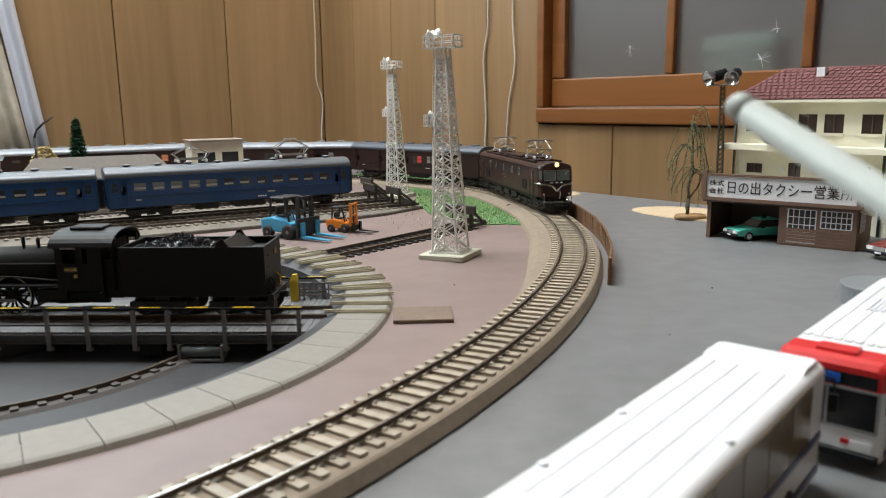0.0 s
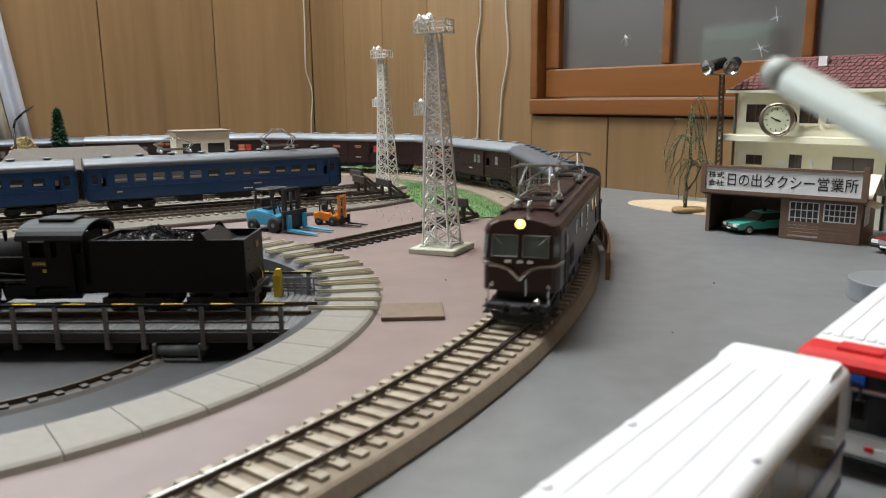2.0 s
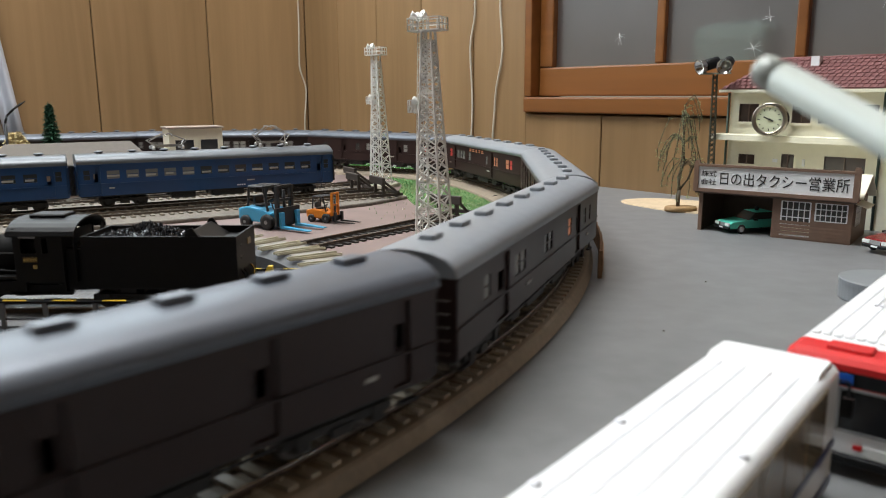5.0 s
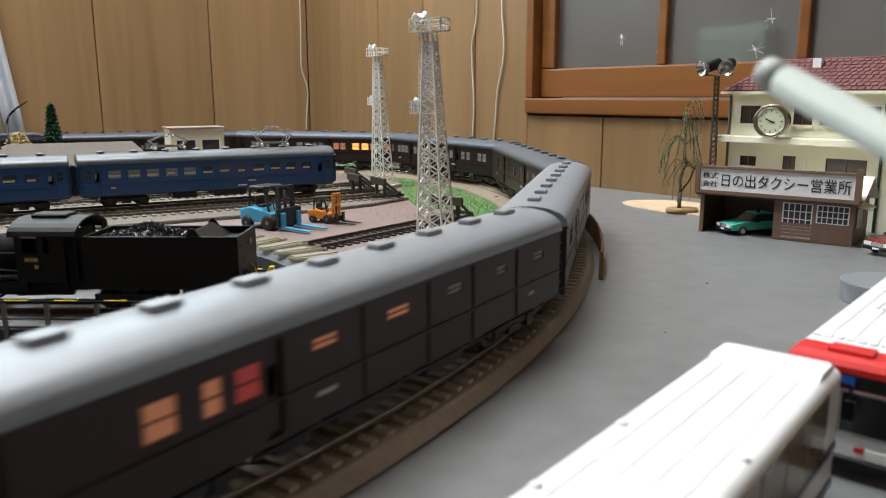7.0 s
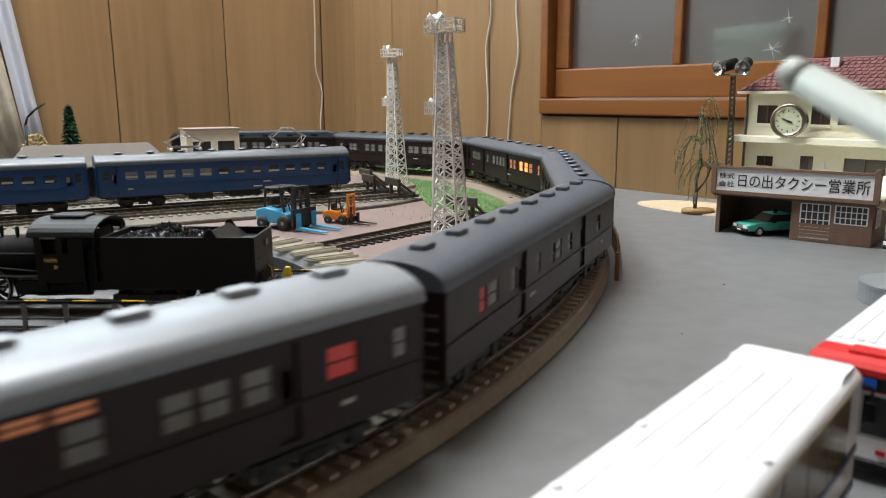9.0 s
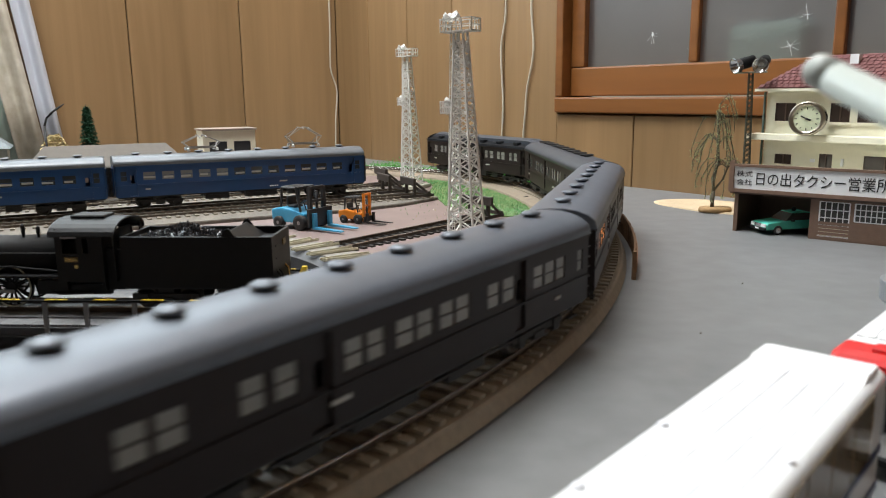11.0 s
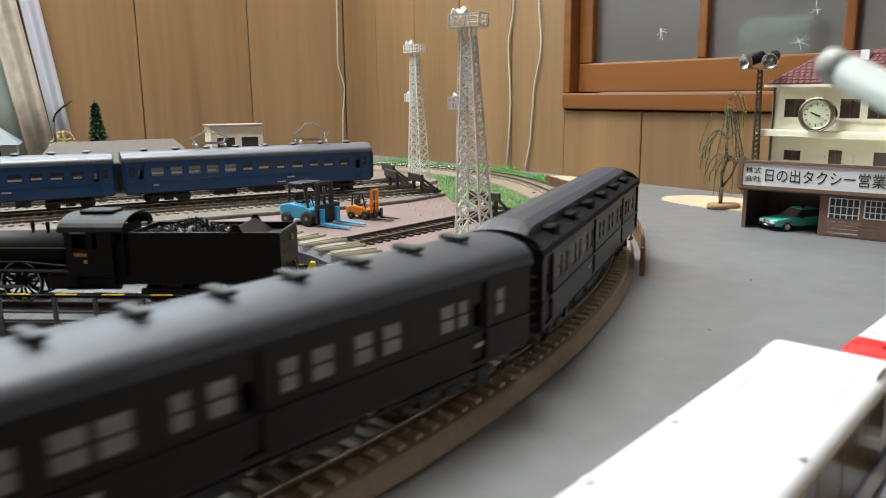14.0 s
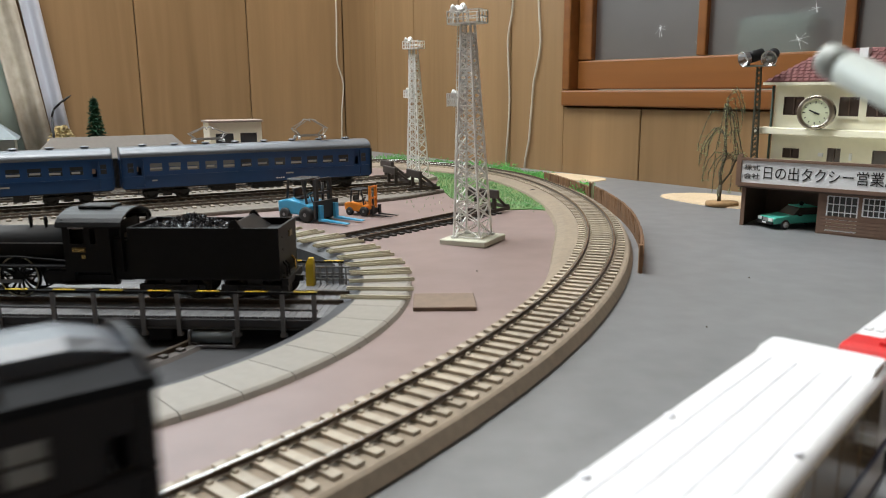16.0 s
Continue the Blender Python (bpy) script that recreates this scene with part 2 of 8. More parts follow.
def part(name, bm, material, parent=None, label="", m=None, fix=True):
    me = bpy.data.meshes.new(name)
    if fix:
        bmesh.ops.recalc_face_normals(bm, faces=list(bm.faces))
    bm.to_mesh(me)
    bm.free()
    me.materials.append(material)
    ob = new(name, me)
    if parent is not None:
        ob.parent = parent
    if m is not None:
        ob.matrix_basis = m
    if label:
        ob["label"] = label
    return ob


def again(name, src, parent, m):
    """Another object on the same mesh."""
    ob = new(name, src.data)
    ob.parent = parent
    ob.matrix_basis = m
    return ob


def thing(name, m, label, category, group="", kind=""):
    ob = new(name)
    ob.empty_display_size = 0.01
    ob.matrix_basis = m
    return tagged(ob, label, category, group, kind)


def tag(ob, label, category, group="", kind=""):
    return tagged(ob, label, category, group, kind)


# ---- the plan: the oval track and the room ----
ZR = 0.010
CX, CY, R1 = -0.6083, 0.6522, 0.7307
R2, LT, R3, LB = 0.36, 1.0, 0.446, 0.591
TH1 = radians(15)
SEG_A = R1 * radians(90)
SEG_B = SEG_A + LB
SEG_C = SEG_B + R3 * radians(168.4)
SEG_D = SEG_C + LT
LOOP = SEG_D + R2 * radians(101.6)


def along(s):
    """Place and heading on the track's centre line, s metres along it in the running direction; 0 is where the wide curve begins."""
    s = s % LOOP

    def arc(x, y, h, r, d):
        cx, cy = x + r * math.sin(h), y - r * math.cos(h)
        h2 = h - d / r
        return cx - r * math.sin(h2), cy + r * math.cos(h2), h2
    x, y, h = CX + R1 * math.cos(TH1), CY + R1 * math.sin(TH1), TH1 - math.pi / 2
    if s < SEG_A:
        return arc(x, y, h, R1, s)
    x, y, h = arc(x, y, h, R1, SEG_A)
    d = min(s, SEG_B) - SEG_A
    x, y = x + d * math.cos(h), y + d * math.sin(h)
    if s < SEG_B:
        return x, y, h
    d = min(s, SEG_C) - SEG_B
    x, y, h = arc(x, y, h, R3, d)
    if s < SEG_C:
        return x, y, h
    d = min(s, SEG_D) - SEG_C
    x, y = x + d * math.cos(h), y + d * math.sin(h)
    if s < SEG_D:
        return x, y, h
    return arc(x, y, h, R2, s - SEG_D)


def beside(s, off, z=0.0):
    x, y, h = along(s)
    return Vector((x - off * math.sin(h), y + off * math.cos(h), z))


CORNER = Vector((-0.177, 1.406, 0))
DR = Vector((0.615, -0.789, 0)).normalized()
DL = Vector((-0.894, -0.447, 0)).normalized()
M_RIGHT = Matrix.Translation(CORNER) @ Matrix.Rotation(math.atan2(DR.y, DR.x), 4, "Z")
M_LEFT = Matrix.Translation(CORNER) @ Matrix.Rotation(math.atan2(-DL.y, -DL.x), 4, "Z")
TT = Vector((-0.231, 0.388, 0))

# ---- the room ----
def board(name, x0, x1, z0, z1, parent, material=M_WALL, y0=0.0, y1=0.012):
    bm = B()
    box(bm, x0 + 0.0006, x1 - 0.0006, y0, y1, z0, z1)
    bevel(bm, 0.0009, 1)
    return part(name, bm, material, parent)


def wall_right():
    w = thing("wall_right", M_RIGHT, "oak-veneered plywood panel wall with dark grooves", "wall", kind="structure")
    bm = B()
    holed(bm, -0.02, 2.3, -0.75, 1.55, [(0.545, 1.33, 0.09, 0.80)], 0.0145, 0.06)
    part("backing", bm, mat("dark_groove_backing", (0.15, 0.092, 0.045), 0.7, scale=40), w)
    xs = [0.0, 0.105, 0.216, 0.328, 0.44, 0.5395, 0.660, 0.89, 1.115, 1.34, 1.565, 1.79, 2.015, 2.24]
    for a, b in zip(xs, xs[1:]):
        if 0.539 < a < 1.33:
            lap = 0.0006 if a < 0.55 else 0.0
            board("panel", a - lap, b, -0.75, 0.083, w)
            board("panel", a, b, 0.803, 1.55, w)
        else:
            board("panel", a, b + (0.0006 if abs(b - 0.5395) < 0.001 else 0.0), -0.75, 1.55, w)


def wall_left():
    w = thing("wall_left", M_LEFT, "oak-veneered plywood panel wall with dark grooves", "wall", kind="structure")
    bm = B()
    holed(bm, -2.6, 0.05, -0.75, 1.55, [(-1.25, -0.03, 0.42, 1.14)], 0.0145, 0.05)
    part("backing", bm, MATS["dark_groove_backing"], w)
    xs = [0.0, -0.17, -0.3465, -0.53, -0.71, -0.89, -1.07, -1.25, -1.43, -1.61, -1.79, -1.97, -2.15, -2.33, -2.51]
    for b, a in zip(xs, xs[1:]):
        if -1.25 < (a + b) / 2:
            board("panel", a, b, -0.75, 0.42, w)
            board("panel", a, b, 1.14, 1.55, w)
        else:
            board("panel", a, b, -0.75, 1.55, w)
    f = thing("window_2", M_LEFT, "curtained timber window letting in daylight", "window", kind="structure")
    for x0, x1, z0, z1 in ((-1.25, -0.03, 0.42, 0.445), (-1.25, -0.03, 1.115, 1.14), (-1.25, -1.225, 0.4455, 1.1145), (-0.055, -0.03, 0.4455, 1.1145)):
        bm = B()
        box(bm, x0, x1, -0.006, 0.05, z0, z1)
        bevel(bm, 0.002, 1)
        part("frame", bm, M_FRAME, f)


def window_right():
    w = thing("window_1", M_RIGHT, "reddish timber sliding window with frosted panes", "window", kind="structure")

    def bar(name, x0, x1, z0, z1, y0, y1):
        bm = B()
        box(bm, x0, x1, y0, y1, z0, z1)
        bevel(bm, 0.002, 2)
        return part(name, bm, M_FRAME, w)
    bar("frame_bottom", 0.5395, 1.335, 0.085, 0.104, -0.006, 0.05)
    bar("frame_top", 0.5395, 1.335, 0.786, 0.803, -0.005, 0.05)
    bar("frame_side", 0.5395, 0.5515, 0.1045, 0.7855, -0.005, 0.05)
    bar("frame_side", 1.315, 1.335, 0.1045, 0.7855, -0.005, 0.05)
    bar("sash_rail", 0.552, 1.314, 0.105, 0.140, 0.010, 0.032)
    bar("sash_rail", 0.552, 1.314, 0.76, 0.785, 0.010, 0.032)
    for x, wd in ((0.552, 0.0215), (1.284, 0.030)):
        bar("sash_stile", x, x + wd, 0.1405, 0.7595, 0.010, 0.032)
    for x in (0.7197, 0.8735, 1.027, 1.17):
        bar("glazing_bar", x, x + 0.0110, 0.1405, 0.7595, 0.012, 0.030)
    xs = [0.5735, 0.7197, 0.8735, 1.027, 1.17, 1.284]
    for a, b in zip(xs, xs[1:]):
        bm = B()
        box(bm, a, b, 0.018, 0.021, 0.14, 0.76)
        part("pane", bm, M_FROST, w).visible_shadow = False
    # a pale teal bundle stands outside, blurred by the glass
    bm = B()
    box(bm, 0.748, 0.838, 0.0330, 0.075, 0.106, 0.180)
    bevel(bm, 0.016, 3)
    tag(part("bundle", bm, mat("pale_teal_cloth", (0.55, 0.85, 0.80), 0.8, scale=60), m=M_RIGHT), "pale teal bundle standing behind the frosted glass", "bundle")
    # chips on the glass
    rnd = random.Random(5)
    bm = B()
    for x, z in ((0.668, 0.173), (0.845, 0.18), (0.86, 0.212), (0.95, 0.19), (0.98, 0.163), (0.72, 0.15), (0.83, 0.152)):
        for _ in range(6):
            a = rnd.uniform(0, 6.28)
            d = Vector((math.cos(a), 0, math.sin(a))) * rnd.uniform(0.003, 0.011)
            p = Vector((x, 0.0172, z))
            rod(bm, p - d * 0.3, p + d, 0.00020, 4)
    part("scratch", bm, M_WHITE, w, "pale scratches on the glass")


def rest_of_room():
    bm = B()
    box(bm, -2.8, 2.4, -2.4, 2.4, -0.80, -0.75)
    tag(part("floor", bm, M_FLOORW), "brown wooden room floor", "floor", kind="structure")
    bm = B()
    box(bm, -2.8, 2.4, -2.4, 2.4, 1.55, 1.60)
    tag(part("ceiling", bm, M_CEIL), "plain off-white ceiling", "ceiling", kind="structure")
    bm = B()
    box(bm, -2.8, 2.4, -2.0, -1.94, -0.75, 1.55)
    tag(part("wall_back", bm, M_WALL), "plain panelled wall", "wall", kind="structure")
    bm = B()
    box(bm, 1.24, 1.30, -1.94, 0.3, -0.75, 1.55)
    tag(part("wall_side", bm, M_WALL), "plain panelled side wall", "wall", kind="structure")
    bm = B()
    box(bm, -2.56, -2.50, -1.94, 0.6, -0.75, 1.55)
    tag(part("wall_far_side", bm, M_WALL), "plain panelled side wall", "wall", kind="structure")
    lampm = mat("ceiling_lamp_diffuser", (0.9, 0.9, 0.88), 0.5, scale=30, var=0.02, glow=((1.0, 0.97, 0.92), 6.0))
    c = thing("ceiling_light", pose(*LAMP, 1.55), "white ceiling light with a glowing diffuser", "ceiling light")
    bm = B()
    box(bm, -0.51, 0.51, -0.31, 0.31, -0.05, 0.0)
    bevel(bm, 0.01, 2)
    part("housing", bm, M_WHITE, c)
    bm = B()
    box(bm, -0.48, 0.48, -0.28, 0.28, -0.068, -0.051)
    part("diffuser", bm, lampm, c)


def ground():
    # the table top, with a round pit cut through it for the turntable
    k = CORNER + Vector((0, 0, 0))
    outer = [k + DR * 0.004 + DL * 0.0, k + DR * 1.75, Vector((0.75, -0.75, 0)), Vector((-1.95, -0.75, 0)), k + DL * 1.98]
    bm = B()
    loops = [[bm.verts.new((p.x, p.y, 0)) for p in outer],
             [bm.verts.new((TT.x + 0.192 * math.cos(i * math.tau / 96), TT.y + 0.192 * math.sin(i * math.tau / 96), 0)) for i in range(96)]]
    edges = [bm.edges.new((lp[i], lp[(i + 1) % len(lp)])) for lp in loops for i in range(len(lp))]
    bmesh.ops.triangle_fill(bm, edges=edges, use_beauty=True)
    top = bmesh.ops.extrude_face_region(bm, geom=list(bm.faces))
    for v in [e for e in top["geom"] if isinstance(e, bmesh.types.BMVert)]:
        v.co.z -= 0.03
    tag(part("ground", bm, M_GREY), "grey painted layout board with scuffs", "layout board", kind="structure")
    # legs of the table
    for x, y in ((0.6, -0.6), (-1.8, -0.6), (-1.5, 0.5), (0.3, 0.6)):
        bm = B()
        box(bm, x - 0.03, x + 0.03, y - 0.03, y + 0.03, -0.75, -0.031)
        tag(part("table_leg", bm, M_FLOORW), "plain wooden table leg under the layout", "table leg")
    # mauve-brown yard inside the curve
    bm = B()
    inner = [beside(i * LOOP / 200, -0.012) for i in range(200)]
    lo = [bm.verts.new((p.x, p.y, 0.0012)) for p in inner]
    hole = [bm.verts.new((TT.x + 0.192 * math.cos(i * math.tau / 96), TT.y + 0.192 * math.sin(i * math.tau / 96), 0.0012)) for i in range(96)]
    edges = [bm.edges.new((lp[i], lp[(i + 1) % len(lp)])) for lp in (lo, hole) for i in range(len(lp))]
    bmesh.ops.triangle_fill(bm, edges=edges, use_beauty=True)
    top = bmesh.ops.extrude_face_region(bm, geom=list(bm.faces))
    for v in [e for e in top["geom"] if isinstance(e, bmesh.types.BMVert)]:
        v.co.z -= 0.0010
    tag(part("pavement", bm, M_YARD), "mauve-brown painted yard surface with faint stains", "yard", kind="structure")


def patch(name, cx, cy, rx, ry, z, material, label, category, turn=0, seed=1, wob=0.12, n=72, dome=0.0):
    """A thin irregular patch lying on the board."""
    rnd = random.Random(seed)
    ph = [rnd.uniform(0, 6.28) for _ in range(4)]
    bm = B()
    ring = []
    for i in range(n):
        a = i * math.tau / n
        q = 1 + wob * (math.sin(2 * a + ph[0]) * 0.4 + math.sin(3 * a + ph[1]) * 0.35 + math.sin(5 * a + ph[2]) * 0.25)
        ring.append(Vector((rx * q * math.cos(a), ry * q * math.sin(a), 0)))
    loft(bm, [[p for p in ring], [Vector((p.x * 0.985, p.y * 0.985, z)) for p in ring]])
    ob = tag(part(name, bm, material, m=pose(cx, cy, 0, 0, 0, turn)), label, category, kind="structure")
    return ob


# ---- the track ----
def sweep(bm, prof, s0, s1, step, smooth=False):
    n = max(2, int(abs(s1 - s0) / step))
    loops = []
    for i in range(n + 1):
        s = s0 + (s1 - s0) * i / n
        loops.append([beside(s, o, z) for o, z in prof])
    loft(bm, loops, cap=True, smooth=smooth)


def sleeper_mesh():
    bm = B()
    box(bm, -0.0018, 0.0018, -0.0155, 0.0155, 0.0, 0.0013)
    for y in (-0.0086, 0.0086):
        for d in (-1, 1):
            box(bm, -0.0008, 0.0008, y + d * 0.0017 - 0.0007, y + d * 0.0017 + 0.0007, 0.0013, 0.0020)
    return bm


SHOULDER_END = 0.50


def main_track():
    t = thing("railway_track", Matrix(), "curved model railway track with tan sleepers on a tan roadbed", "railway track", kind="structure")
    a, b = -LOOP / 2, LOOP / 2
    bm = B()
    n = int((b - a) / 0.010)
    loops = []
    for i in range(n + 1):
        s = a + (b - a) * i / n
        # the inner shoulder is broad behind and dies out along the front of the curve
        f = min(1.0, max(0.0, (SHOULDER_END - s) / 0.16))
        f = f * f * (3 - 2 * f) if s > -0.3 else 1.0
        wide = 0.0020 + 0.0135 * f
        loops.append([beside(s, o, z) for o, z in ((-0.0172 - wide, 0.0), (-0.0172 - wide * 0.85, 0.0036 + 0.0006 * f), (-0.0172 - wide * 0.45, 0.0058), (-0.0172, 0.0064),
                                                   (0.0174, 0.0064), (0.0186, 0.0057), (0.0208, 0.0011), (0.0196, 0.0009), (0.0196, 0.0))])
    loft(bm, loops, cap=True)
    part("roadbed", bm, M_ROADBED, t)
    for o in (-0.0086, 0.0086):
        bm = B()
        sweep(bm, [(o - 0.0011, 0.0077), (o + 0.0011, 0.0077), (o + 0.0011, 0.0081), (o + 0.0003, 0.0084), (o + 0.0003, 0.0091), (o + 0.00055, 0.0093), (o + 0.00055, 0.0097), (o - 0.00055, 0.0097), (o - 0.00055, 0.0093), (o - 0.0003, 0.0091), (o - 0.0003, 0.0084), (o - 0.0011, 0.0081)], a, b, 0.008)
        r = part("rail", bm, M_RAILSIDE, t)
        bm = B()
        sweep(bm, [(o - 0.0005, 0.00965), (o + 0.0005, 0.00965), (o + 0.00052, 0.0098), (o + 0.0004, 0.00995), (o + 0.0002, 0.0100), (o - 0.0002, 0.0100), (o - 0.0004, 0.00995), (o - 0.00052, 0.0098)], a, b, 0.008, True)
        part("railhead", bm, M_RAILTOP, r, "polished railhead")
    src = None
    rest = B()
    i = 0
    pitch = 0.0080
    for i in range(int(LOOP / pitch)):
        s = a + i * pitch
        x, y, h = along(s)
        m = pose(x, y, 0.0064, 0, 0, math.degrees(h))
        if -0.85 < s < 1.25:
            if src is None:
                src = part("sleeper", sleeper_mesh(), M_SLEEPER, t, m=m)
            else:
                again("sleeper", src, t, m)
        else:
            k = sleeper_mesh()
            k.transform(m)
            me = bpy.data.meshes.new("tmp")
            k.to_mesh(me)
            k.free()
            rest.from_mesh(me)
            bpy.data.meshes.remove(me)
    tagged(part("far_sleepers", rest, M_SLEEPER, t), kind="stuff")


def straight_track(name, p0, p1, z, label, sl, rs, pitch=0.008, bed=None, half=0.0155):
    """A straight track from p0 to p1, sleepers' underside at z."""
    p0, p1 = Vector((*p0, 0)), Vector((*p1, 0))
    d = p1 - p0
    L = d.length
    t = thing(name, pose(p0.x, p0.y, z, 0, 0, math.degrees(math.atan2(d.y, d.x))), label, "railway track", kind="structure")
    for o in (-0.0086, 0.0086):
        bm = B()
        box(bm, 0, L, o - 0.0010, o + 0.0010, 0.0013, 0.0017)
        box(bm, 0, L, o - 0.0004, o + 0.0004, 0.0017, 0.0033)
        r = part("rail", bm, rs, t)
        bm = B()
        box(bm, 0, L, o - 0.00045, o + 0.00045, 0.0033, 0.0036)
        part("railhead", bm, M_RAILTOP, r)
    src = None
    for i in range(int(L / pitch)):
        m = pose((i + 0.5) * pitch, 0, 0)
        if src is None:
            src = part("sleeper", sleeper_mesh(), sl, t, m=m)
        else:
            again("sleeper", src, t, m)
    return t


YD, YN = Vector((0.894, 0.447)), Vector((-0.447, 0.894))


def yard_at(a, o):
    """A point of the yard: a metres along its tracks, at offset o."""
    p = YD * a + YN * o
    return p.x, p.y


wall_right()
wall_left()
window_right()
rest_of_room()
ground()
main_track()
M_BALLAST = mat("grey_brown_ballast", (0.165, 0.145, 0.120), 0.85, scale=420, var=0.4, bump=0.6, depth=0.001)
bm = B()
pts = [yard_at(-1.0, 0.664), yard_at(0.245, 0.664), yard_at(0.30, 0.675), yard_at(0.352, 0.70), yard_at(0.352, 0.85), yard_at(-1.0, 0.85)]
loft(bm, [[Vector((x, y, 0.0)) for x, y in pts], [Vector((x, y, 0.0035)) for x, y in pts], [Vector((x * 0.998 - 0.001, y * 0.998 + 0.0015, 0.0045)) for x, y in pts]])
tag(part("ballast_bed", bm, M_BALLAST), "raised grey-brown ballast bed of the storage yard", "ballast", kind="structure")
M_YARDSL = mat("grey_brown_yard_sleeper", (0.225, 0.195, 0.155), 0.6, scale=300, var=0.25, bump=0.3, perobj=0.5)
for o in (0.708, 0.753, 0.815):
    straight_track("yard_track", yard_at(-1.0, o), yard_at(0.345, o), 0.0045, "straight yard track with grey-brown sleepers", M_YARDSL, M_RAILSIDE)
M_DKSL = mat("black_sleeper_plastic", (0.025, 0.022, 0.020), 0.5, scale=300, var=0.3)
straight_track("siding_track", (-0.0755, 0.5235), (0.0450, 0.6610), 0.0013, "black siding track leading to the turntable", M_DKSL, M_RAILSIDE)

# ---- the train ----
LP, SPEED, S0 = 0.2456, 0.1870, 0.5966


def section(w, z0, zs, zt, n=9):
    """Half-round roof outline over upright sides: list of (y, z)."""
    pts = [(-w, z0), (-w, zs)]
    for i in range(1, n):
        a = math.pi * (1 - i / n)
        pts.append((w * math.cos(a) * 1.0, zs + (zt - zs) * math.sin(a) ** 0.8))
    return pts + [(w, zs), (w, z0)]


def bogie(parent, x, z=0.0, wb=0.028, axles=2, r=0.0057):
    b = B()
    for sd in (-1, 1):
        box(b, x - wb / 2 - 0.006, x + wb / 2 + 0.006, sd * 0.0125 - 0.0012, sd * 0.0125 + 0.0012, z + 0.0055, z + 0.0082)
        for k in range(axles):
            ax = x - wb / 2 + wb * k / (axles - 1)
            box(b, ax - 0.0024, ax + 0.0024, sd * 0.0125 - 0.002, sd * 0.0125 + 0.002, z + 0.0035, z + 0.0085)
        box(b, x - 0.004, x + 0.004, sd * 0.0125 - 0.0018, sd * 0.0125 + 0.0018, z + 0.0035, z + 0.0065)
    box(b, x - 0.004, x + 0.004, -0.0125, 0.0125, z + 0.006, z + 0.0115)
    bg = part("bogie", b, M_UNDER, parent)
    for k in range(axles):
        ax = x - wb / 2 + wb * k / (axles - 1)
        b = B()
        for y in (-0.0086, 0.0086):
            lathe(b, [(r + 0.0008, -0.0012), (r + 0.0008, -0.0006), (r, -0.0005), (r, 0.0014), (r * 0.75, 0.0015), (r * 0.7, 0.0008), (0.001, 0.0012)] if y > 0 else
                  [(0.001, -0.0012), (r * 0.7, -0.0008), (r * 0.75, -0.0015), (r, -0.0014), (r, 0.0005), (r + 0.0008, 0.0006), (r + 0.0008, 0.0012)],
                  18, Matrix.Translation((ax, y, z + r)) @ Matrix.Rotation(-math.pi / 2, 4, "X"))
        rod(b, (ax, -0.0086, z + r), (ax, 0.0086, z + r), 0.0012, 8)
        part("wheelset", b, mat("dark_steel_tyre", (0.10, 0.095, 0.09), 0.35, 0.8, scale=300), bg)
    return bg


